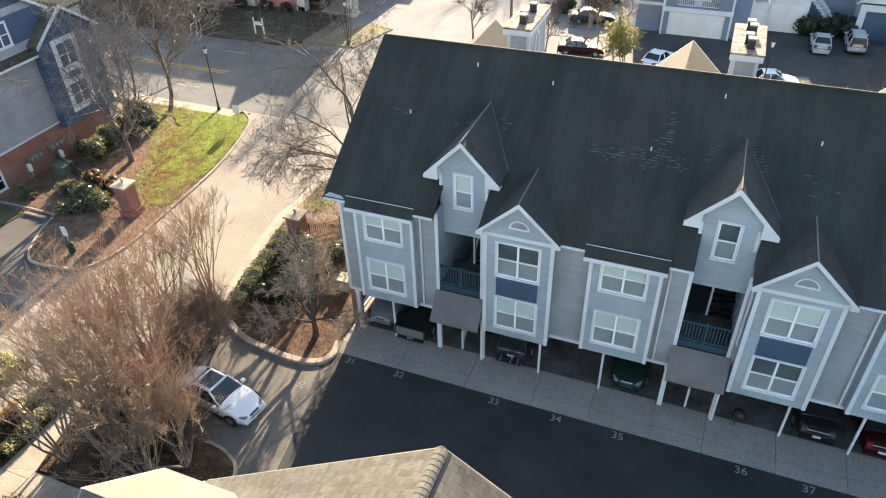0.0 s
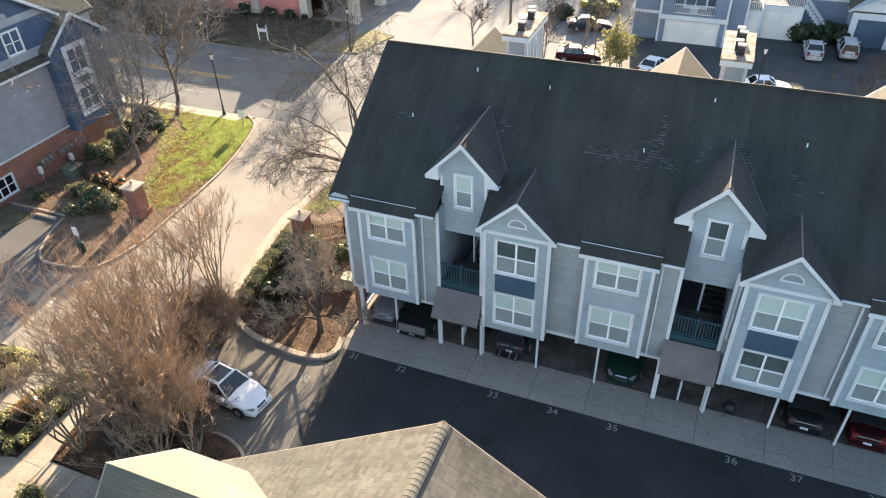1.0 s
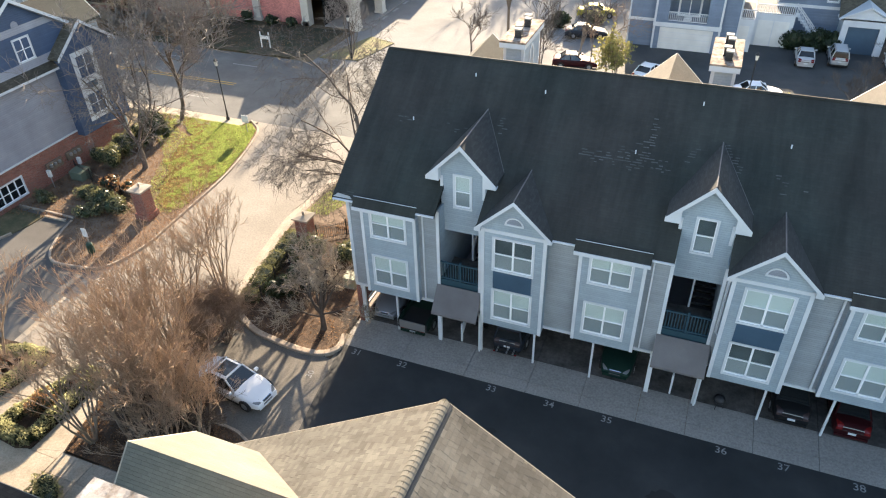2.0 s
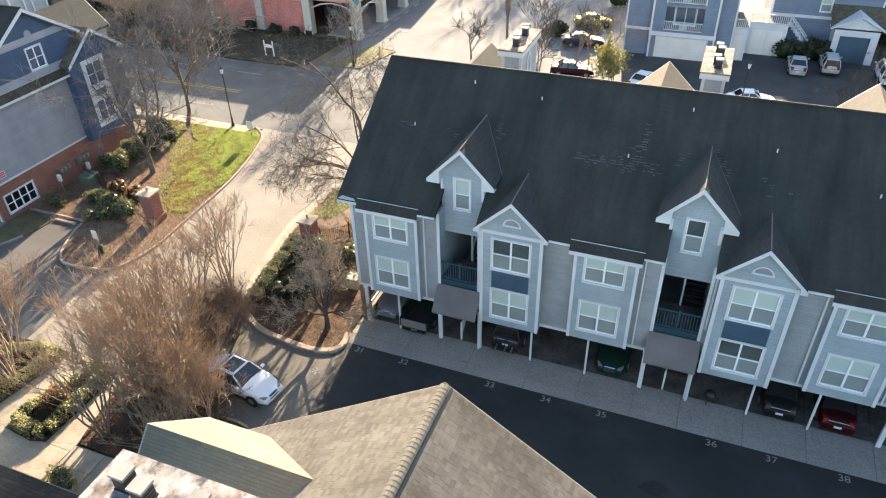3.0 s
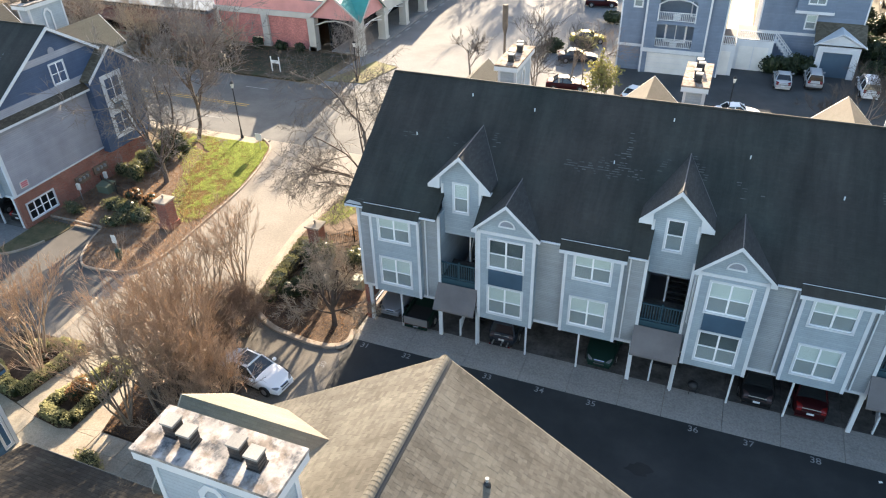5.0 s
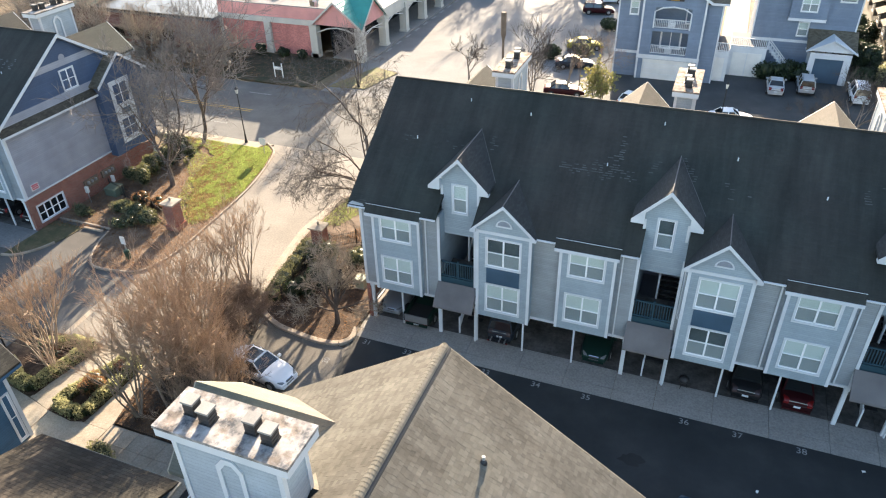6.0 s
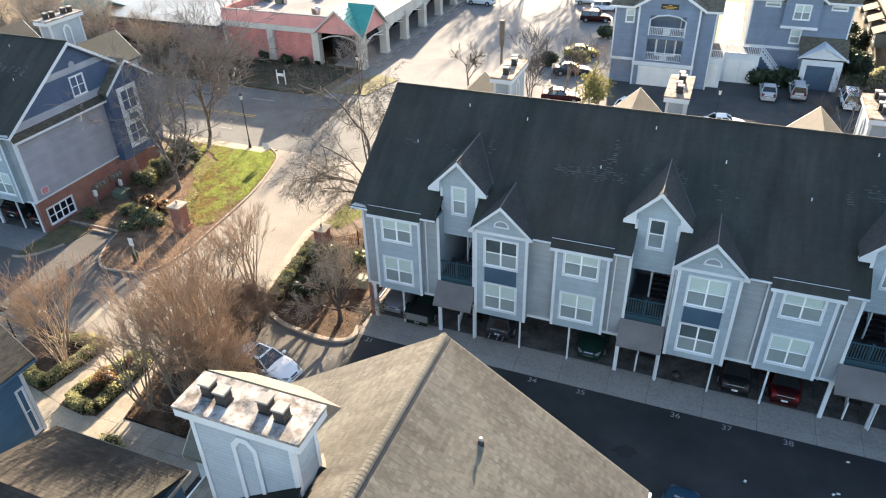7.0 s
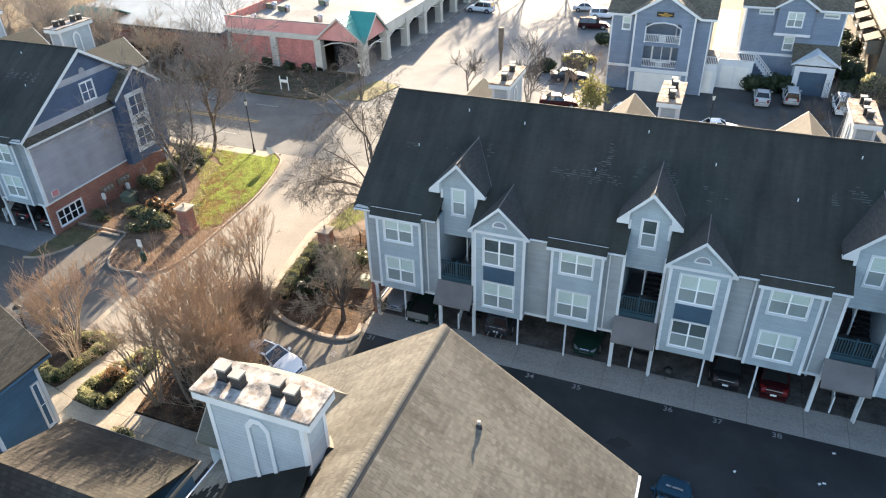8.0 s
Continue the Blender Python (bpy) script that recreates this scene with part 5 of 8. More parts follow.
part("gutter", B().box(-3.75, -3.6, -3, 5.0, 2.85, 3.02), M["trim"], lower_eave)


# ---- trees ----
def grow(thick, thin, rng, p, d, length, r, level, spec):
    """One limb and, from it, the next level's limbs."""
    n = spec["segs"] if level else 2
    pts, radii = [Vector(p)], [r]
    q, dd = Vector(p), Vector(d).normalized()
    end = r * spec["taper"]
    for i in range(n):
        dd = (dd + Vector((rng.gauss(0, 1), rng.gauss(0, 1), rng.gauss(0, 1))) * spec["bend"] + Vector((0, 0, spec["up"]))).normalized()
        q = q + dd * (length / n)
        pts.append(q.copy())
        radii.append(r + (end - r) * (i + 1) / n)
    (thick if r > spec["thick"] else thin).tube(pts, radii, 6 if r > 0.06 else (4 if r > 0.02 else 3), False)
    if level == 0:
        if spec["tip"]:
            for _ in range(spec["tip"]):
                spec["seeds"].leaf(pts[-1] + Vector((rng.gauss(0, 0.05), rng.gauss(0, 0.05), rng.gauss(0, 0.05))), spec["seed_size"], rng)
        return
    kids = spec["kids"][level - 1]
    for k in range(kids):
        f = spec["first"] + (1 - spec["first"]) * (k + rng.random() * 0.8) / kids
        i = min(n - 1, int(f * n))
        g = f * n - i
        at = pts[i].lerp(pts[i + 1], min(1, g))
        ax = dd.orthogonal().normalized()
        ax.rotate(Matrix.Rotation(rng.uniform(0, 2 * math.pi), 3, dd))
        w = math.radians(rng.gauss(spec["angle"], 8))
        nd = dd * math.cos(w) + ax * math.sin(w)
        grow(thick, thin, rng, at, nd, length * spec["ratio"] * rng.uniform(0.75, 1.15), max(spec["least"], (r + (end - r) * f) * spec["rratio"]), level - 1, spec)


def bare_tree(x, y, height, seed, label, stems=1, lean=0.12, z=0.1, bark="bark", twigs="twig", r=0.2, levels=5, kids=(4, 4, 3, 3, 3), angle=38, up=0.08, bend=0.12,
              ratio=0.66, rratio=0.6, spread=0.0, first=0.35, tip=0, seed_size=0.05, name="tree", seeds_mat="seed", least=0.009):
    rng = random.Random(seed)
    root = thing(name, label, "tree", pose(x, y, z))
    thin, seeds = B(), B()
    total = sum(ratio ** i for i in range(levels + 1)) * 0.78
    spec = dict(segs=4, taper=0.55, bend=bend, up=up, thick=0.03, tip=tip, seeds=seeds, seed_size=seed_size, kids=kids, first=first, angle=angle, ratio=ratio, rratio=rratio, least=least)
    for s in range(stems):
        a = 2 * math.pi * s / stems + rng.uniform(-0.4, 0.4)
        tilt = spread * rng.uniform(0.5, 1.2) if stems > 1 else lean
        d = Vector((math.cos(a) * tilt, math.sin(a) * tilt, 1))
        thick = B()
        grow(thick, thin, rng, (math.cos(a) * 0.12 * (stems > 1), math.sin(a) * 0.12 * (stems > 1), -0.15), d, height / total * rng.uniform(0.85, 1.1), r * rng.uniform(0.8, 1.1), levels, spec)
        part("stem" if stems > 1 else "trunk", thick, M[bark], root, smooth=True)
    if stems > 1:
        part("root_flare", B().lathe(0, 0, [(r * 2.2, -0.15), (r * 1.8, 0.05), (r * 1.2, 0.18)], 8), M[bark], root, smooth=True)
    tagged(part("crown", thin, M[twigs], root), kind="stuff")
    if tip:
        tagged(part("seed_crown", seeds, M[seeds_mat], root), kind="stuff")
    return root


def limbed_tree(x, y, h, r, seed, label, limbs, lean=(0.0, 0.0), z=0.1, up=0.0, bark="bark", twigs="tree_twig", levels=4, kids=(5, 5, 4, 5), least=0.0095):
    """A tree whose main limbs leave the trunk at given heights: (height, direction, length, radius)."""
    rng = random.Random(seed)
    root = thing("tree", label, "tree", pose(x, y, z))
    spec = dict(segs=6, taper=0.45, bend=0.13, up=up, thick=0.03, tip=0, seeds=B(), seed_size=0.05, kids=kids, first=0.22, angle=40, ratio=0.58, rratio=0.55, least=least)
    at = lambda q: Vector((lean[0] * q + 0.05 * math.sin(q * 1.3), lean[1] * q + 0.05 * math.sin(q * 0.9 + 1), q))
    hs = [-0.15, 0.1] + [h * k / 7 for k in range(1, 8)]
    part("trunk", B().tube([at(q) for q in hs], [r * 1.45] + [r * (1.15 - 0.5 * q / h) for q in hs[1:]], 8), M[bark], root, smooth=True)
    thin = B()
    for q, d, length, lr in limbs:
        thick = B()
        grow(thick, thin, rng, at(q), d, length, lr, levels, spec)
        part("limb", thick, M[bark], root, smooth=True)
    tagged(part("crown", thin, M[twigs], root), kind="stuff")
    return root


def crape(x, y, h, seed, spread=0.3, stems=7):
    return bare_tree(x, y, h, seed, "bare multi-stemmed crape myrtle with dry seed heads", stems, bark="crape_bark", twigs="crape_twig", r=0.066, levels=4, kids=(4, 4, 3, 3),
                     angle=24, up=0.07, bend=0.075, ratio=0.6, rratio=0.66, spread=spread, first=0.55, tip=1, seed_size=0.025, name="crape_myrtle", least=0.0085)


for i, (x, y, h, sp, n) in enumerate(((-24.2, 23.4, 6.8, 0.26, 8), (-24.6, 20.8, 6.8, 0.26, 8), (-24.3, 18.3, 7.4, 0.26, 8), (-24.0, 15.6, 7.8, 0.28, 8), (-23.8, 11.9, 7.4, 0.26, 8), (-22.6, 13.6, 7.4, 0.28, 8),
                                      (-23.2, 17.4, 6.8, 0.28, 7), (-20.5, 13.0, 6.6, 0.32, 8), (-22.2, 15.3, 6.8, 0.3, 8), (-19.0, 12.0, 5.4, 0.36, 8), (-31.3, 13.0, 6.8, 0.27, 8), (-20.9, 14.3, 6.6, 0.34, 7),
                                      (-19.6, 14.1, 5.8, 0.38, 7), (-21.7, 12.6, 6.8, 0.3, 7), (-18.5, 13.6, 5.6, 0.42, 8), (-25.2, 16.9, 7.4, 0.26, 8), (-32.7, 14.4, 6.6, 0.32, 8), (-20.7, 14.75, 4.8, 0.5, 8), (-19.6, 14.7, 3.8, 0.55, 7))):
    crape(x, y, h, 100 + i, sp, n)
for i, (x, y, h, sp) in enumerate(((-21.9, 20.2, 3.6, 0.6), (-23.5, 20.3, 4.0, 0.55), (-22.6, 21.2, 3.8, 0.5), (-22.4, 19.2, 3.4, 0.6))):
    bare_tree(x, y, h, 140 + i, "low twiggy reddish-brown shrub beside the parked white car", 11, bark="limb_bark", twigs="rust_twig", r=0.04, levels=4, kids=(4, 4, 4, 3), angle=32, up=0.05, bend=0.1, ratio=0.64, rratio=0.62,
              spread=sp, first=0.35, tip=1, seed_size=0.026, name="twiggy_shrub", least=0.008)
for i, (x, y, h) in enumerate(((-21.3, 14.6, 3.6), (-20.2, 13.9, 3.2), (-18.9, 14.2, 2.8), (-22.0, 13.6, 3.2))):
    bare_tree(x, y, h, 150 + i, "low dense dark brown twiggy shrub under crape myrtles", 10, bark="limb_bark", twigs="dark_twig", r=0.035, levels=4, kids=(4, 4, 4, 3), angle=34, up=0.05, bend=0.1, ratio=0.64, rratio=0.62,
              spread=0.6, first=0.35, tip=1, seed_size=0.024, name="twiggy_shrub", least=0.009, seeds_mat="dark_twig")
limbed_tree(-40.2, 34.9, 2.3, 0.21, 8, "bare grey tree forking low over the leaf bed",
            ((1.9, (-1.35, -0.1, 0.95), 6.8, 0.12), (2.2, (0.6, 0.05, 1.2), 7.4, 0.12), (2.0, (1.2, 0.2, 1.0), 5.8, 0.09), (2.2, (-0.15, 0.8, 1.2), 6.8, 0.1), (2.3, (-0.55, -0.3, 1.2), 6.8, 0.09), (1.7, (0.9, -0.7, 0.8), 4.6, 0.06), (2.3, (0.1, -0.4, 1.3), 6.6, 0.08)),
            lean=(0.0, 0.02), up=0.025, bark="limb_bark", least=0.014)
bare_tree(-43.1, 43.1, 15.5, 2, "tall bare tree beside the street", r=0.25, bark="limb_bark", lean=0.04, kids=(5, 4, 4, 4, 6), angle=36, up=0.08, bend=0.15, ratio=0.72, rratio=0.66, least=0.018, twigs="tree_twig")
limbed_tree(-20.3, 35.0, 7.5, 0.17, 5, "wide bare tree with dark arching limbs behind the block's corner",
            ((7.5, (-0.12, 0.0, 1.0), 5.2, 0.09), (3.6, (-0.75, -0.1, 1.15), 5.4, 0.085), (3.4, (-0.95, -0.3, 0.9), 5.2, 0.08), (3.2, (-0.65, -0.8, 0.9), 5.0, 0.075), (2.8, (-0.75, -0.7, 0.6), 5.0, 0.07),
             (6.2, (0.5, -0.1, 1.1), 5.0, 0.07), (4.6, (0.3, 0.8, 1.0), 5.4, 0.08), (4.8, (-0.6, 0.6, 1.1), 5.4, 0.08), (6.6, (-0.55, 0.1, 1.0), 4.6, 0.06), (2.6, (-0.3, -1.0, 0.6), 4.6, 0.07)),
            lean=(-0.01, 0.0), up=-0.035, bark="limb_bark", twigs="limb_twig", kids=(5, 5, 5, 5), least=0.0105)
limbed_tree(-17.1, 22.9, 1.3, 0.17, 9, "small bare dark-trunked ornamental tree in mulch",
            ((1.0, (-1.0, 0.2, 0.75), 3.0, 0.09), (1.2, (-0.7, 0.6, 1.0), 3.1, 0.09), (1.2, (-0.3, -0.5, 1.1), 2.6, 0.08), (1.3, (0.5, 0.3, 1.0), 2.6, 0.08), (1.1, (0.9, -0.2, 0.8), 2.2, 0.07), (1.2, (0.1, 0.9, 0.9), 2.8, 0.08),
             (0.9, (-0.8, -0.5, 0.6), 2.4, 0.06), (1.2, (-0.05, 0.05, 1.3), 3.0, 0.14)),
            lean=(-0.06, 0.03), up=0.02, bark="dark_bark", twigs="pale_twig", kids=(6, 6, 5, 4), least=0.011)
bare_tree(-23.8, 67.5, 6.2, 11, "small bare tree in the plaza car park", r=0.12, levels=4, kids=(5, 5, 4, 5), angle=38, least=0.015, twigs="dark_twig")
bare_tree(-15.8, 66.0, 8.2, 43, "bare vase-shaped tree at the plaza car park edge", stems=3, spread=0.25, r=0.1, levels=4, kids=(5, 5, 4, 4), angle=32, least=0.015, twigs="dark_twig")
bare_tree(-12.2, 66.5, 8.5, 12, "bare tree beside the court", r=0.14, levels=4, kids=(5, 5, 4, 4), angle=34, up=0.12, least=0.015, twigs="dark_twig")
bare_tree(-10.0, 71.0, 7.5, 13, "bare tree beside the blue house", r=0.12, levels=4, kids=(6, 5, 4, 3), angle=36)
bare_tree(-35.8, 62.5, 8.0, 14, "bare tree on the plaza corner lawn", stems=3, spread=0.4, r=0.08, bark="limb_bark", twigs="tree_twig", levels=4, kids=(5, 5, 4, 4), angle=38)
bare_tree(16.5, 66.0, 6.0, 15, "bare shrubby tree behind the roof ridge", stems=4, spread=0.5, r=0.08, levels=4, kids=(6, 5, 4, 3), angle=38, twigs="dark_twig")
bare_tree(19.5, 70.5, 6.0, 16, "bare shrubby tree beside parked cars", stems=4, spread=0.5, r=0.08, levels=4, kids=(6, 5, 4, 3), angle=38, twigs="dark_twig")
bare_tree(13.5, 63.0, 5.0, 26, "bare shrubby tree behind the roof ridge", stems=4, spread=0.5, r=0.08, levels=4, kids=(6, 5, 4, 3), angle=38, twigs="dark_twig")
far_rng = random.Random(33)
woods = [(-53.0, 63.8, 5.5), (-57.5, 62.6, 6.4), (-60.2, 64.6, 6.4), (-62, 66, 6.0), (-64.6, 63.4, 6.8), (-66.5, 62.8, 6.6), (-69, 64.4, 7.0), (-71, 66.5, 7.5), (-76, 63.5, 10), (-80, 67, 10.5), (-84, 64.5, 10), (-88, 66, 12), (-93, 70, 12),
         (-84, 112, 12), (-92, 108, 13), (-100, 76, 13), (-106, 66, 12), (-112, 84, 13), (-97, 65, 11)]
for i, (x, y, h) in enumerate(woods):
    bare_tree(x, y, h, 200 + i, "bare brown tree of the strip across the street", stems=far_rng.choice((1, 2, 3)), spread=0.35, r=0.09, bark="limb_bark", levels=4, kids=(5, 4, 4, 4) if x > -74 else (5, 5, 5, 4), angle=38, ratio=0.72, first=0.25, least=0.013, twigs="pale_twig" if x > -74 else "woods_twig")


for i, (x, y, h) in enumerate(((-31.5, 127, 15), (-26.5, 131, 17), (-21.0, 126, 14), (-15.5, 129, 16), (-37.0, 132, 17))):
    bare_tree(x, y, h, 260 + i, "tall bare tree beyond the plaza car park", r=0.28, levels=4, kids=(6, 6, 5, 5), angle=36, ratio=0.72, least=0.03, twigs="woods_twig")


for i in range(14):
    x = -56.0 - i * 2.9 + far_rng.uniform(-0.8, 0.8)
    bare_tree(x, 62.4 + far_rng.random() * 1.2, far_rng.uniform(2.2, 3.4) if x > -74 else far_rng.uniform(5.0, 6.6), 230 + i, "dense bare brown scrub along the far pavement", stems=4, spread=0.5, r=0.05, levels=4,
              kids=(5, 5, 4, 4), angle=38, ratio=0.72, first=0.2, least=0.013, twigs="woods_twig", name="scrub_tree")


# ---- shrubs and hedges ----
def shrub(x, y, rx, ry, h, seed, leaf, label, n=900, size=0.09, z=0.1, name="shrub"):
    """A rounded evergreen: an uneven inner mass and leaves all over it."""
    rng = random.Random(seed)
    root = thing(name, label, "shrub", pose(x, y, z))
    lumps = [(rng.uniform(-0.5, 0.5) * rx, rng.uniform(-0.5, 0.5) * ry, rng.uniform(0.3, 0.62) * h, rng.uniform(0.4, 0.62)) for _ in range(7)]
    core = B()
    for lx, ly, lz, lr in lumps:
        prof = [(max(0.02, 0.8 * lr * min(rx, ry) * math.sin(math.pi * k / 6)), lz - 0.75 * lr * h * math.cos(math.pi * k / 6) * 0.8) for k in range(7)]
        core.lathe(lx, ly, [(r, max(0.0, zz)) for r, zz in prof], 8)
    # Dark core: the gloom between the leaves is put into its colour.
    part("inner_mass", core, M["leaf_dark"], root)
    lv = B()
    for _ in range(n):
        lx, ly, lz, lr = rng.choice(lumps)
        v = Vector((rng.gauss(0, 1), rng.gauss(0, 1), rng.gauss(0.25, 1))).normalized() * rng.uniform(0.8, 1.12)
        p = (lx + v.x * lr * rx, ly + v.y * lr * ry, max(0.05, lz + v.z * lr * h * 0.75))
        lv.leaf(p, size, rng)
    tagged(part("foliage", lv, M[leaf], root), kind="stuff")
    return root


def hedge(pts, width, h, seed, leaf, label, density=420, size=0.075, z=0.1):
    rng = random.Random(seed)
    root = thing("hedge", label, "hedge", pose(pts[0][0], pts[0][1], z))
    core, lv = B(), B()
    ox, oy = pts[0]
    for (x0, y0), (x1, y1) in zip(pts, pts[1:]):
        a, c = Vector((x0 - ox, y0 - oy, 0)), Vector((x1 - ox, y1 - oy, 0))
        ln = (c - a).length
        d = (c - a).normalized()
        s = Vector((-d.y, d.x, 0))
        m = max(2, int(ln / 0.4))
        for i in range(m):
            w, hh = width * rng.uniform(0.3, 0.38), h * rng.uniform(0.6, 0.8)
            p = a.lerp(c, (i + 0.5) / m)
            e = d * (ln / m * 0.62)
            core.slab([p - e - s * w + Vector((0, 0, hh)), p + e - s * w + Vector((0, 0, hh)), p + e + s * w + Vector((0, 0, hh)), p - e + s * w + Vector((0, 0, hh))], hh)
        for _ in range(int(ln * density)):
            f, k = rng.random(), rng.uniform(-1, 1)
            top = h * (1 + 0.14 * math.sin(f * ln * 2.3 + seed) + 0.08 * math.sin(f * ln * 6.1))
            if rng.random() < 0.55:
                p = a.lerp(c, f) + s * k * width / 2 + Vector((0, 0, top * (1 - 0.25 * abs(k) ** 3) + rng.gauss(0, 0.04)))
            else:
                p = a.lerp(c, f) + s * (width / 2 + rng.gauss(0, 0.04)) * (1 if k > 0 else -1) + Vector((0, 0, rng.random() * top * 0.9))
            lv.leaf(p, size, rng)
    # This core is coloured dark to give the hedge's inner shade.
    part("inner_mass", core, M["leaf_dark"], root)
    tagged(part("foliage", lv, M[leaf], root), kind="stuff")
    return root


area("gutter_strip", [(-23.3, 23.3), (-24.35, 28), (-24.95, 32.4), (-24.55, 38.4), (-25.1, 38.5), (-25.55, 32.4), (-24.95, 28), (-23.85, 23.2)], 0.02, M["walk"], "cream concrete gutter strip along the hedge", 0.05)
hedge([(-22.55, 23.5), (-23.15, 27.5), (-23.4, 30.5)], 1.0, 0.8, 3, "leaf", "dense evergreen hedge along the driveway")
hedge([(-27.7, 15.4), (-27.8, 14.4), (-28.35, 13.0), (-28.75, 11.9), (-28.75, 10.9), (-27.2, 10.7), (-26.75, 10.95), (-26.75, 13.3), (-26.7, 15.2), (-27.7, 15.4)], 0.7, 0.5, 4, "leaf_light", "low variegated hedge edging a planting bed", 700, 0.065)
hedge([(-31.3, 11.4), (-30.95, 13.2), (-30.7, 14.7), (-30.6, 15.5), (-32.3, 15.3), (-33.8, 14.4)], 0.8, 0.5, 5, "leaf_light", "low variegated hedge edging a planting bed", 700, 0.065)
hedge([(-34.5, 12.6), (-32.6, 11.6), (-31.3, 11.4)], 0.8, 0.5, 6, "leaf_light", "low variegated hedge edging a planting bed", 700, 0.065)
area("hedge_bed", [(-29.15, 10.45), (-27.2, 10.25), (-26.45, 10.5), (-26.4, 14.5), (-26.55, 15.9), (-28.05, 15.9), (-28.2, 14.6), (-28.75, 13.15), (-29.15, 11.9)], 0.08, M["mulch"], "dark mulch bed inside low hedges", 0.12)
area("hedge_bed_west", [(-36, 12.4), (-31.6, 10.95), (-30.85, 11.1), (-30.6, 13.3), (-30.35, 14.6), (-30.2, 15.9), (-36, 15.9)], 0.08, M["mulch"], "dark mulch bed inside low hedges", 0.12)
shrub(-27.65, 12.5, 0.95, 0.9, 1.2, 61, "leaf_brown", "rounded dry brown shrub inside a hedge", 2200, 0.06)
shrub(-27.3, 14.4, 0.5, 0.5, 0.6, 62, "leaf_red", "low rust-red shrub inside a hedge", 700, 0.07)
shrub(-32.6, 13.9, 1.0, 0.8, 0.55, 63, "leaf_red", "low rust-red shrub inside a hedge", 900, 0.07)
shrub(-23.4, 8.8, 1.25, 0.75, 0.6, 64, "leaf_light", "small variegated shrub beside the footpath", 1300, 0.07)
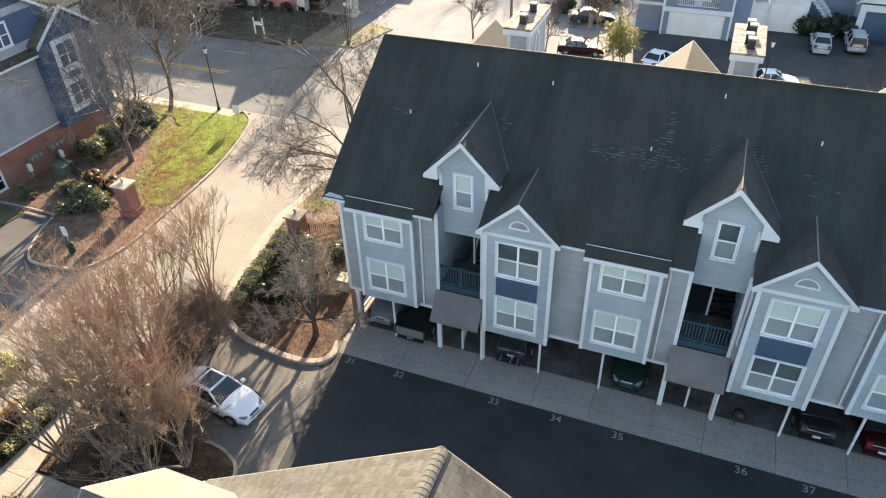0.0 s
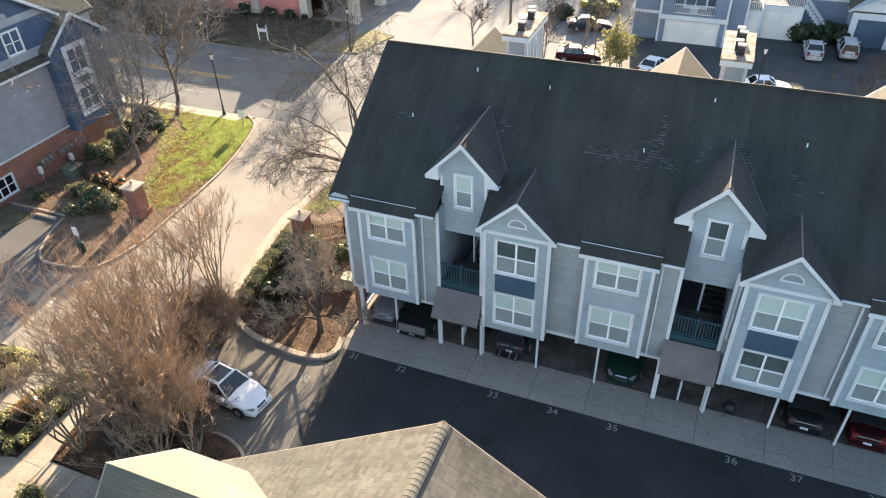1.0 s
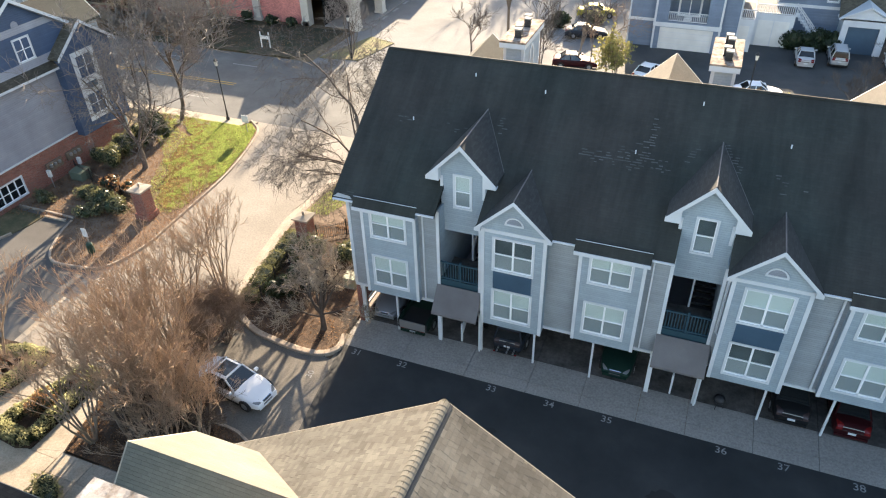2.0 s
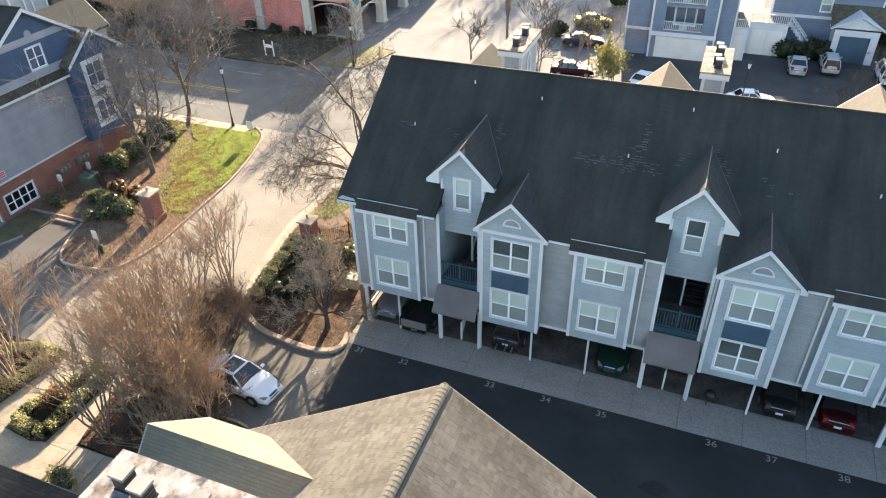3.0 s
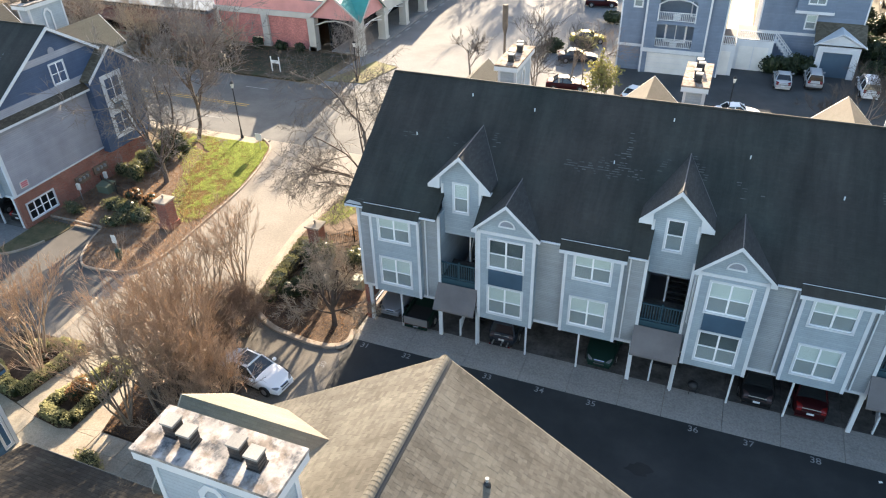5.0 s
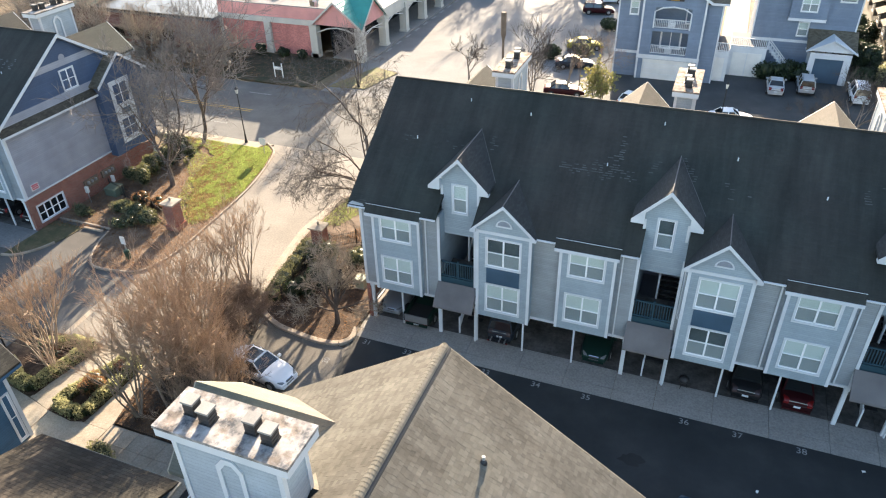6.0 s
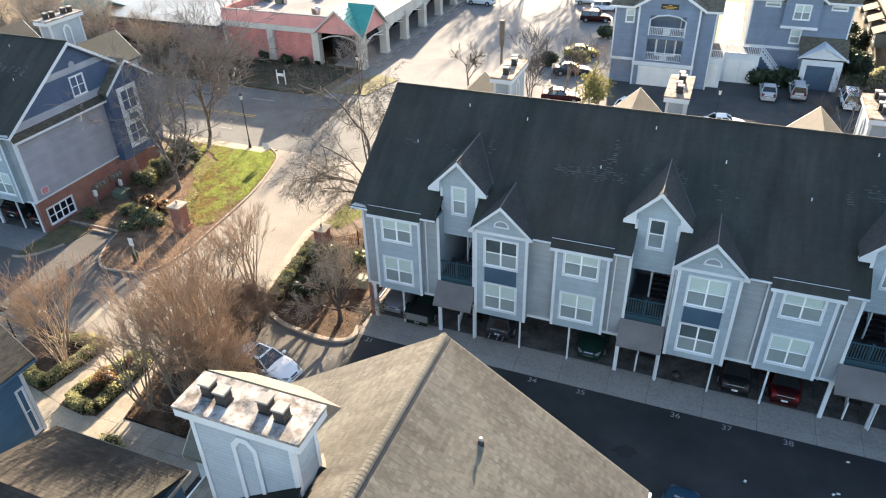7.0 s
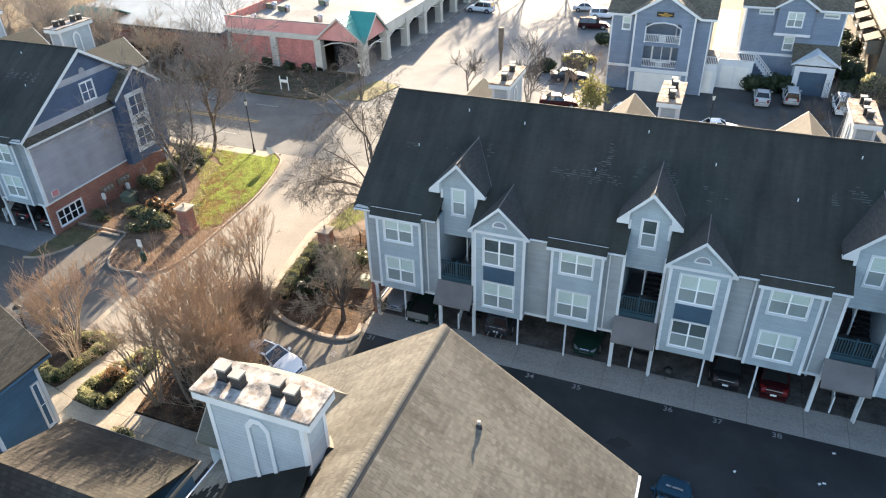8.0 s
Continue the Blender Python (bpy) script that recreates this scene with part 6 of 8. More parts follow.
for i, (x, y, rx, ry, h, lf, lab) in enumerate((
        (-43.9, 28.2, 1.2, 0.7, 0.95, "leaf", "rounded glossy evergreen shrub by the brick wall"), (-40.9, 29.5, 1.5, 1.0, 1.15, "leaf", "glossy evergreen shrub, sun on its top"),
        (-39.4, 28.0, 1.3, 0.9, 1.0, "leaf", "glossy evergreen shrub near the kerb"), (-37.6, 29.0, 1.3, 1.0, 1.2, "leaf", "wide glossy evergreen shrub near the brick pier"),
        (-39.0, 29.4, 1.7, 1.1, 1.25, "leaf", "wide glossy evergreen shrub near the brick pier"), (-44.2, 34.2, 0.8, 0.8, 1.5, "leaf", "clipped evergreen shrub by the brick wall"),
        (-43.0, 34.6, 1.1, 1.1, 1.9, "leaf", "rounded evergreen shrub in leaf litter"), (-43.4, 36.5, 1.2, 1.1, 2.0, "leaf", "rounded evergreen shrub in leaf litter"),
        (-43.3, 38.2, 1.1, 1.0, 1.9, "leaf", "rounded evergreen shrub in leaf litter"), (-42.4, 39.8, 1.2, 1.1, 2.2, "leaf_dark", "dark evergreen shrub near the street tree"),
        (-45.0, 41.2, 1.1, 1.0, 1.7, "leaf_dark", "dark evergreen shrub near the street tree"), (-40.6, 31.6, 0.9, 0.8, 0.9, "leaf_brown", "dry brown shrub near the brick pier"),
        (-38.8, 31.4, 0.8, 0.8, 0.8, "leaf_brown", "dry brown shrub near the brick pier"),
        (-21.4, 28.6, 1.4, 1.3, 1.8, "leaf", "tall evergreen shrub beside the fence"), (-20.1, 26.6, 1.4, 1.3, 1.7, "leaf_dark", "dark evergreen shrub in the mulch bed"),
        (-20.9, 24.9, 1.2, 1.0, 1.6, "leaf_dark", "dark evergreen shrub in the mulch bed"), (-18.6, 29.2, 1.1, 1.0, 1.5, "leaf", "evergreen shrub beside the fence"),
        (-23.0, 15.4, 1.2, 1.0, 1.5, "leaf_dark", "dark shrub under the crape myrtles"), (-20.9, 14.6, 1.1, 0.9, 1.2, "leaf_dark", "dark shrub under the crape myrtles"),
        (7.8, 61.0, 1.5, 1.0, 2.2, "leaf_yellow", "yellow-green shrub behind the roof ridge"),
        (10.5, 61.5, 1.3, 1.0, 2.0, "leaf_yellow", "yellow-green shrub behind the roof ridge"), (-3.6, 60.8, 1.2, 1.0, 2.2, "leaf_red", "rust-red shrub behind the roof ridge"),
        (8.2, 78.4, 1.5, 1.2, 2.1, "leaf_dark", "clipped dark green shrub before the house"), (10.4, 78.8, 1.8, 1.3, 2.3, "leaf_dark", "clipped dark green shrub before the house"),
        (12.0, 79.2, 1.2, 1.2, 2.1, "leaf_dark", "clipped dark green shrub before the house"), (18.2, 79.5, 1.6, 1.4, 2.6, "leaf_dark", "clipped dark green shrub before the house"),
        (21.5, 79.5, 2.0, 1.8, 3.6, "leaf_light", "tall olive green shrub beside the fence"), (24.0, 77.0, 2.0, 1.8, 3.4, "leaf_light", "tall olive green shrub beside the fence"),
        (19.2, 84.0, 1.6, 1.8, 3.4, "leaf_dark", "tall dark evergreen in the shaded side yard"), (18.6, 88.0, 1.5, 1.9, 3.0, "leaf_dark", "tall dark evergreen in the shaded side yard"), (19.4, 92.5, 1.6, 2.0, 3.6, "leaf_dark", "tall dark evergreen in the shaded side yard"),
        (18.8, 97.5, 1.6, 2.0, 3.2, "leaf_dark", "tall dark evergreen in the shaded side yard"),
        (-53.4, 68.8, 0.7, 0.7, 1.8, "leaf_dark", "dark clipped shrub by the plaza wall"), (-50.0, 69.0, 0.8, 0.7, 1.3, "leaf_dark", "dark clipped shrub by the plaza wall"),
        (-47.3, 69.0, 0.8, 0.7, 1.3, "leaf_dark", "dark clipped shrub by the plaza wall"), (-16.5, 78.5, 1.5, 1.2, 1.8, "leaf_dark", "dark shrub in the plaza island"),
        (-13.0, 80.5, 1.3, 1.2, 1.6, "leaf_light", "olive shrub in the plaza island"), (-12.2, 92.5, 1.6, 1.4, 2.0, "leaf_dark", "dark shrub beside the plaza lot"))):
    far = y > 55
    shrub(x, y, rx, ry, h, 300 + i, lf, lab, int((260 if far else 620) * max(1, rx * ry) * max(1, h)), 0.16 if far else 0.09, -0.04 if far else 0.1)

bare_tree(-8.0, 65.5, 4.0, 41, "loose yellow-green evergreen tree behind the roof ridge", stems=4, spread=0.3, r=0.06, levels=3, kids=(6, 6, 5), angle=42, ratio=0.62, first=0.2, tip=5, seed_size=0.13, seeds_mat="leaf_yellow", least=0.012)
bare_tree(-11.2, 68.5, 7.5, 42, "bare thin tree beside the court", r=0.1, levels=4, kids=(6, 5, 4, 3), angle=36)
# grass tufts on the lawns, leaf litter on the beds
def inside(px, py, poly):
    hit, j = False, len(poly) - 1
    for i in range(len(poly)):
        (xi, yi), (xj, yj) = poly[i], poly[j]
        if (yi > py) != (yj > py) and px < (xj - xi) * (py - yi) / (yj - yi) + xi:
            hit = not hit
        j = i
    return hit


def scatter(name, poly, n, z, material, label, size, seed, blade=False, chance=None):
    rng = random.Random(seed)
    xs, ys = [p[0] for p in poly], [p[1] for p in poly]
    b, made = B(), 0
    while made < n:
        x, y = rng.uniform(min(xs), max(xs)), rng.uniform(min(ys), max(ys))
        if not inside(x, y, poly):
            continue
        made += 1
        if chance and rng.random() > chance(x, y):
            continue
        if blade:
            a, h, w = rng.uniform(0, 6.3), size * rng.uniform(0.6, 1.5), 0.02
            dx, dy = math.cos(a) * w, math.sin(a) * w
            b.add([(x - dx, y - dy, z), (x + dx, y + dy, z), (x + rng.gauss(0, 0.04), y + rng.gauss(0, 0.04), z + h)], [(0, 1, 2)])
        else:
            b.leaf((x, y, z + rng.random() * 0.05), size, rng)
    return tagged(part(name, b, material), label, name.split("_")[0], kind="stuff")


M["blade"] = leafy("green_grass_blade", (0.4, 0.475, 0.14), through=0.6)


def turf(x, y):
    """How thickly the turf grows: lush by the street and kerb, thin and patchy towards the pier and the leaf bed."""
    lush = (y - 34.6) / 6.0 + (x + 37.6) * 0.2
    patch = noise.noise((x * 0.7, y * 0.7, 3.1)) * 0.9 + noise.noise((x * 2.3, y * 2.3, 7.7)) * 0.9
    return min(1.0, max(0.06, lush + patch))


scatter("leaf_litter", lawn_outline, 15000, 0.13, M["leaf_brown"], "dry leaves and thatch in the thin parts of the lawn", 0.06, 8, chance=lambda x, y: 1 - turf(x, y))
scatter("grass", [(-33.4, 31.6), (-34.0, 29.9), (-36.2, 30.2), (-38.4, 33.5), (-40.0, 37.0), (-42.0, 38.8), (-44.5, 41.0), (-44.5, 42.8), (-40.0, 40.5), (-37.4, 35.5)], 5200, 0.11, M["blade"], "thin patchy grass fading into the leaf bed", 0.085, 12, True)
scatter("grass", lawn_outline, 62000, 0.12, M["blade"], "short bright green grass blades on the lawn", 0.09, 1, True, turf)
scatter("grass", [(-24.5, 33.2), (-24.2, 38.4), (-22.5, 42), (-19, 44.6), (-17.5, 43), (-21.5, 38), (-22.8, 33.6)], 6500, 0.12, M["blade"], "short green grass behind the fence", 0.09, 2, True)
scatter("leaf_litter", west_edge + [(-45.5, 26), (-45.5, 43.8), (-37.4, 43.8)], 14000, 0.1, M["leaf_brown"], "fallen dry leaves on the planting bed", 0.06, 3)
scatter("leaf_litter", east_edge[:10] + [(-15.8, 32.4), (-15.8, 24.4)], 3000, 0.12, M["leaf_brown"], "fallen dry leaves on the mulch bed", 0.055, 4)
scatter("leaf_litter", south_edge[1:] + [(-20.6, 10.92), (-24.75, 10.98), (-25.7, 14.9), (-25.4, 17.6), (-24.4, 18.9)], 5000, 0.1, M["leaf_brown"], "fallen dry leaves under crape myrtles", 0.055, 5)
scatter("leaf_litter", [(-120, 61.3), (-41, 61.3), (-41, 69), (-120, 69)], 8000, -0.07, M["leaf_brown"], "fallen dry leaves across the street", 0.1, 6)
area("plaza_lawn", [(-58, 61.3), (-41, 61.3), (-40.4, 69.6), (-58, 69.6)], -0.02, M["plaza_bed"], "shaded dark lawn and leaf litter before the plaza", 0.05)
area("plaza_corner_lawn", [(-39.0, 61.0), (-34.5, 61.5), (-33.0, 67.5), (-36.4, 68.6)], 0.09, M["grass_dull"], "small corner lawn at the plaza entrance", 0.12)


scatter("leaf_litter", [(-21.5, 32.4), (-21.0, 36.0), (-16, 37), (-16, 32.2)], 2500, 0.13, M["leaf_brown"], "fallen dry leaves behind the fence", 0.06, 21)
# Dark sheet laid here to colour the yard as shaded.
area("side_yard", rect(16.8, 21.4, 80.5, 130), 0.0, M["court"], "yard beside the terrace, dark grey standing for its shade", 0.05)


# ---- vehicles ----
def car(x, y, heading, label, paint, kind="sedan", length=4.6, width=1.8, height=1.45, z=0.0, tail="lamp_red"):
    """A car lofted from cross-sections: body, glasshouse, roof, wheels, lamps, plates. It heads along local +x."""
    root = thing("car" if kind not in ("pickup",) else "pickup_truck", label, "car", pose(x, y, z, 0, 0, heading))
    hl, hw = length / 2, width / 2
    if kind == "sedan":
        rows = [(-1.0, .62, .82), (-.97, .48, .92), (-.85, .40, .96), (-.62, .36, .97), (-.3, .34, .96), (.1, .34, .94), (.4, .36, .92), (.62, .38, .84), (.85, .42, .72), (.96, .46, .6), (1.0, .5, .52)]
        cab = (-.70, -.42, .02, .36)
    elif kind == "suv":
        rows = [(-1.0, .6, .95), (-.97, .48, 1.06), (-.85, .42, 1.1), (-.5, .4, 1.1), (0, .4, 1.08), (.35, .4, 1.06), (.62, .42, 1.0), (.85, .46, .9), (.96, .5, .74), (1.0, .54, .62)]
        cab = (-.95, -.84, .14, .42)
    elif kind == "van":
        rows = [(-1.0, .55, .95), (-.97, .45, 1.05), (-.5, .4, 1.1), (0, .4, 1.08), (.5, .4, 1.05), (.75, .42, .98), (.92, .46, .8), (1.0, .52, .6)]
        cab = (-.95, -.88, .3, .7)
    elif kind == "roadster":
        rows = [(-1.0, .55, .74), (-.95, .42, .84), (-.75, .36, .88), (-.4, .33, .86), (0, .33, .84), (.3, .34, .86), (.6, .36, .8), (.85, .4, .66), (.96, .44, .54), (1.0, .48, .48)]
        cab = (-.62, -.36, -.18, .1)
    else:
        rows = [(-1.0, .62, .72), (-.99, .55, .74), (-.4, .5, .74), (-.12, .5, 1.06), (.2, .5, 1.06), (.45, .5, 1.04), (.7, .52, .98), (.92, .56, .86), (1.0, .6, .7)]
        cab = (-.14, -.1, .18, .42)
    k = height / 1.45 if kind in ("sedan",) else (height / 1.75 if kind in ("suv", "van") else (height / 1.25 if kind == "roadster" else height / 1.75))
    taper = lambda fx: {"roadster": 0.34, "sedan": 0.24}.get(kind, 0.16) if fx > 0 else 0.16
    b, n = B(), 10
    prof = [(0.0, 0.0), (.80, 0.0), (.97, .12), (1.0, .4), (.98, .7), (.93, .92), (.8, 1.0), (.4, 1.03), (0.0, 1.04)]
    ring = prof + [(-px, pz) for px, pz in reversed(prof[1:-1])]
    for fx, z0, z1 in rows:
        tw = 1 - taper(fx) * max(0, abs(fx) - 0.7) / 0.3
        lo = 0.24 * k if abs(fx) < 0.97 else z0 * k * 0.7
        for px, pz in ring:
            b.v.append((fx * hl, px * hw * tw, lo + (z1 * k - lo) * pz))
    m = len(ring)
    for i in range(len(rows) - 1):
        for j in range(m):
            q = (j + 1) % m
            b.f.append((i * m + j, (i + 1) * m + j, (i + 1) * m + q, i * m + q))
    b.f.append(tuple(range(m)))
    b.f.append(tuple((len(rows) - 1) * m + j for j in reversed(range(m))))
    body = part("body", b, paint, root, smooth=True)

    def belt(fx):
        for (a, _, za), (c, _, zc) in zip(rows, rows[1:]):
            if a <= fx <= c:
                return (za + (zc - za) * (fx - a) / (c - a)) * k
        return rows[-1][2] * k
    r0, r1, w1, w0 = cab
    zt = height
    if kind != "roadster":
        g = B()
        base = [(r0 * hl, .86), (r1 * hl, .92), (w1 * hl, .92), (w0 * hl, .86)]
        top = [(r1 * hl - 0.02 * hl, .68), (r1 * hl, .72), (w1 * hl, .72), (w1 * hl + 0.02 * hl, .68)]
        pts = []
        for (px, pw), (tx, tw) in zip(base, top):
            zb = belt(px / hl) - 0.02
            pts += [(px, -pw * hw, zb), (px, pw * hw, zb), (tx, -tw * hw, zt - 0.05), (tx, tw * hw, zt - 0.05)]
        fs = []
        for i in range(3):
            a, c = i * 4, (i + 1) * 4
            fs += [(a, c, c + 2, a + 2), (a + 1, a + 3, c + 3, c + 1), (a + 2, c + 2, c + 3, a + 3)]
        fs += [(0, 2, 3, 1), (12, 13, 15, 14)]
        part("glasshouse", g.add(pts, fs), M["car_glass"], root, "tinted car windows")
        rf = B()
        rx0, rx1 = (r1 - 0.03) * hl, (w1 + 0.03) * hl
        rf.add([(rx0, -.70 * hw, zt - 0.06), (rx1, -.70 * hw, zt - 0.06), (rx1, .70 * hw, zt - 0.06), (rx0, .70 * hw, zt - 0.06),
                (rx0 + .06, -.55 * hw, zt), (rx1 - .06, -.55 * hw, zt), (rx1 - .06, .55 * hw, zt), (rx0 + .06, .55 * hw, zt)],
               [(0, 1, 5, 4), (1, 2, 6, 5), (2, 3, 7, 6), (3, 0, 4, 7), (4, 5, 6, 7), (0, 3, 2, 1)])
        part("roof", rf, paint, root)
        for sgn in (-1, 1):
            for (px, pw), (tx, tw) in ((base[0], top[0]), (base[3], top[3])):
                zb = belt(px / hl) - 0.02
                part("pillar", B().tube([(px, sgn * pw * hw, zb), (tx, sgn * tw * hw, zt - 0.04)], [0.05, 0.045], 5), paint, root)
            mx = (r1 + w1) / 2 * hl
            part("pillar", B().tube([(mx, sgn * .925 * hw, belt(mx / hl)), (mx, sgn * .73 * hw, zt - 0.04)], [0.04, 0.04], 5), paint, root)
    else:
        part("soft_top", B().add([(r0 * hl, -.8 * hw, belt(r0)), (r0 * hl, .8 * hw, belt(r0)), (r1 * hl, -.62 * hw, zt), (r1 * hl, .62 * hw, zt), (w1 * hl, -.62 * hw, zt), (w1 * hl, .62 * hw, zt),
                                  (w1 * hl, -.84 * hw, belt(w1)), (w1 * hl, .84 * hw, belt(w1))],
                                 [(0, 1, 3, 2), (2, 3, 5, 4), (0, 2, 4, 6), (1, 7, 5, 3)]), M["tyre"], root, "black folded fabric top")
        part("windscreen", B().slab([(w0 * hl, -.84 * hw, belt(w0)), (w0 * hl, .84 * hw, belt(w0)), (w1 * hl, .62 * hw, zt), (w1 * hl, -.62 * hw, zt)], 0.03, (-1, 0, 0)), M["car_glass"], root)
    wr = 0.32 * (1.1 if kind in ("suv", "pickup") else 1)
    for fx in (-.62, .64):
        for sgn in (-1, 1):
            cx, cy = fx * hl, sgn * (hw - 0.1)
            arch = B().tube([(cx, cy - 0.115 * sgn, wr * 1.02), (cx, cy + 0.108 * sgn, wr * 1.02)], [wr * 1.16, wr * 1.16], 16)
            part("wheel_arch", arch, M["dark"], root)
            tyre = part("wheel", B().tube([(cx, cy - 0.11 * sgn, wr), (cx, cy + 0.115 * sgn, wr)], [wr, wr], 16), M["tyre"], root, "black tyre on a silver rim")
            rim = B().tube([(cx, cy + 0.1 * sgn, wr), (cx, cy + 0.125 * sgn, wr)], [wr * .66, wr * .6], 10)
            part("rim", rim, M["rim"], tyre)
    zf, zr = rows[-2][2] * k - 0.1, rows[1][2] * k - 0.14

    def skin(fx, px, up):
        """A point on the bodywork at fx along and px across, lifted by up."""
        for (a, a0, za), (c, c0, zc) in zip(rows, rows[1:]):
            if a <= fx <= c:
                g = (fx - a) / (c - a)
                break
        tw = 1 - taper(fx) * max(0, abs(fx) - 0.7) / 0.3
        lo0 = 0.24 * k if abs(a) < 0.97 else a0 * k * 0.7
        lo1 = 0.24 * k if abs(c) < 0.97 else c0 * k * 0.7
        lo, z1 = lo0 + (lo1 - lo0) * g, (za + (zc - za) * g) * k
        q = abs(px)
        pz = 1.04
        for (p1, h1), (p0, h0) in zip(prof[5:], prof[6:]):
            if p0 <= q <= p1:
                pz = h0 + (h1 - h0) * (q - p0) / (p1 - p0)
        return (fx * hl + (up if fx > 0 else -up) * 0.6, px * hw * tw * (1 + 0.02 * up), lo + (z1 - lo) * pz + up)

    def patch(name, material, lines, up=0.012, label=""):
        """A panel laid on the bodywork: rows of (fx, px0, px1)."""
        p, m2 = B(), 5
        for fx, p0, p1 in lines:
            p.v += [skin(fx, p0 + (p1 - p0) * j / (m2 - 1), up) for j in range(m2)]
        for i in range(len(lines) - 1):
            p.f += [(i * m2 + j, i * m2 + j + 1, (i + 1) * m2 + j + 1, (i + 1) * m2 + j) for j in range(m2 - 1)]
        p.tidy = True
        return part(name, p, M[material], root, label, True)

    for sgn in (-1, 1):
        patch("headlight", "lamp_clear", [(.85, sgn * .85, sgn * .92), (.90, sgn * .72, sgn * .92), (.94, sgn * .6, sgn * .9), (.975, sgn * .56, sgn * .84)])
        patch("tail_light", tail, [(-.84, sgn * .84, sgn * .92), (-.92, sgn * .62, sgn * .92), (-.97, sgn * .55, sgn * .92), (-.999, sgn * .55, sgn * .9)])
        part("tail_lamp", B().box(-hl * 1.004, -hl * .97, sgn * hw * .52, sgn * hw * .8, zr - .1, zr + .04), M[tail], root)
        part("wing_mirror", B().box((w0 - .1) * hl, (w0 - .03) * hl, sgn * hw * .98, sgn * (hw + .17), belt(w0) + .02, belt(w0) + .15), paint, root)
        part("side_sill", B().box(-.45 * hl, .45 * hl, sgn * hw * .93, sgn * hw * 1.0, .2 * k, .3 * k), M["tyre"], root)
    patch("grille_top", "metal_black", [(.965, -.4, .4), (.985, -.4, .4), (.999, -.36, .36)], 0.01)
    patch("chrome_trim", "chrome", [(.955, -.42, .42), (.968, -.42, .42)], 0.02)
    for sgn in (-1, 1):
        patch("bonnet_line", "tyre", [(w0 + .06, sgn * .70, sgn * .712), (.6, sgn * .64, sgn * .652), (.9, sgn * .5, sgn * .512)], 0.006) if kind != "van" else None
    part("grille", B().box(hl * .97, hl * 1.004, -hw * .34, hw * .34, zf - .22, zf - .06), M["metal_black"], root)
    part("chrome_bar", B().box(hl * .975, hl * 1.01, -hw * .34, hw * .34, zf - .06, zf - .03), M["chrome"], root)
    part("bumper", B().box(hl * .96, hl * 1.012, -hw * .7, hw * .7, .24 * k, .36 * k), M["tyre"] if kind == "suv" else paint, root)
    part("bumper", B().box(-hl * 1.012, -hl * .96, -hw * .8, hw * .8, .26 * k, .4 * k), M["tyre"] if kind == "suv" else paint, root)
    part("number_plate", B().box(-hl * 1.012, -hl * 1.002, -.17, .17, zr - .28, zr - .16), M["plate"], root)
    part("boot_strip", B().box(-hl * 1.008, -hl * .99, -hw * .5, hw * .5, zr - .1, zr - .06), M["lamp_smoked"], root)
    patch("rear_chrome", "lid_metal", [(-.985, -.6, .6), (-.995, -.6, .6)], 0.016)
    if kind == "pickup":
        part("load_bed", B().box(-.97 * hl, -.16 * hl, -.82 * hw, .82 * hw, .78 * k, .79 * k).box(-1.0 * hl, -.965 * hl, -.95 * hw, .95 * hw, .5 * k, 1.05 * k), M["tyre"], root, "dark open load bed")
        for sgn in (-1, 1):
            part("bed_side", B().box(-.97 * hl, -.13 * hl, sgn * .82 * hw, sgn * .97 * hw, .5 * k, 1.08 * k), paint, root)
        part("tailgate", B().box(-1.012 * hl, -.98 * hl, -.84 * hw, .84 * hw, .55 * k, 1.06 * k), M["car_tailgate"], root, "grey tailgate")
    if kind in ("suv", "van"):
        for sgn in (-1, 1):
            part("roof_rail", B().box(r1 * hl, w1 * hl, sgn * .6 * hw, sgn * .64 * hw, zt, zt + .06), M["chrome"], root)
    return root


M["car_tailgate"] = car_paint("grey_tailgate_paint", (0.22, 0.215, 0.21))
PAINT = {k: car_paint(k + "_car_paint", c, m) for k, c, m in (("white", (0.75, 0.77, 0.8), 0.0), ("silver", (0.5, 0.51, 0.52), 0.35), ("black", (0.015, 0.016, 0.018), 0.2), ("green", (0.01, 0.032, 0.025), 0.3),
                                                               ("red", (0.035, 0.006, 0.008), 0.2), ("navy", (0.02, 0.06, 0.1), 0.3), ("dark_green", (0.012, 0.03, 0.022), 0.2), ("pewter", (0.27, 0.29, 0.32), 0.6), ("gold", (0.5, 0.42, 0.06), 0.2), ("charcoal", (0.035, 0.042, 0.055), 0.4))}
white_car = car(-19.2, 17.3, -9, "white two-door car with dark glass roof by the shrub bed", PAINT["white"], "sedan", 4.5, 1.82, 1.4)
part("glass_roof", B().box(-0.85, 0.02, -0.46, 0.46, 1.4, 1.412), M["car_glass"], white_car, "dark glass roof panel")
car(-14.15, 26.9, -90, "silver roadster in a carport bay", PAINT["pewter"], "roadster", 4.05, 1.76, 1.28, 0.03)
car(-12.05, 26.75, 90, "dark green pickup truck with grey tailgate in a carport", PAINT["dark_green"], "pickup", 5.1, 1.85, 1.7, 0.03)
car(-6.6, 26.9, 90, "black estate car in a carport bay", PAINT["charcoal"], "suv", 4.6, 1.8, 1.6, 0.03, "lamp_smoked")
car(-0.75, 27.0, -90, "dark green saloon in a carport bay", PAINT["green"], "sedan", 4.6, 1.78, 1.45, 0.03)
car(7.75, 26.9, 90, "black saloon in a carport bay", PAINT["black"], "sedan", 4.8, 1.8, 1.45, 0.03, "lamp_smoked")
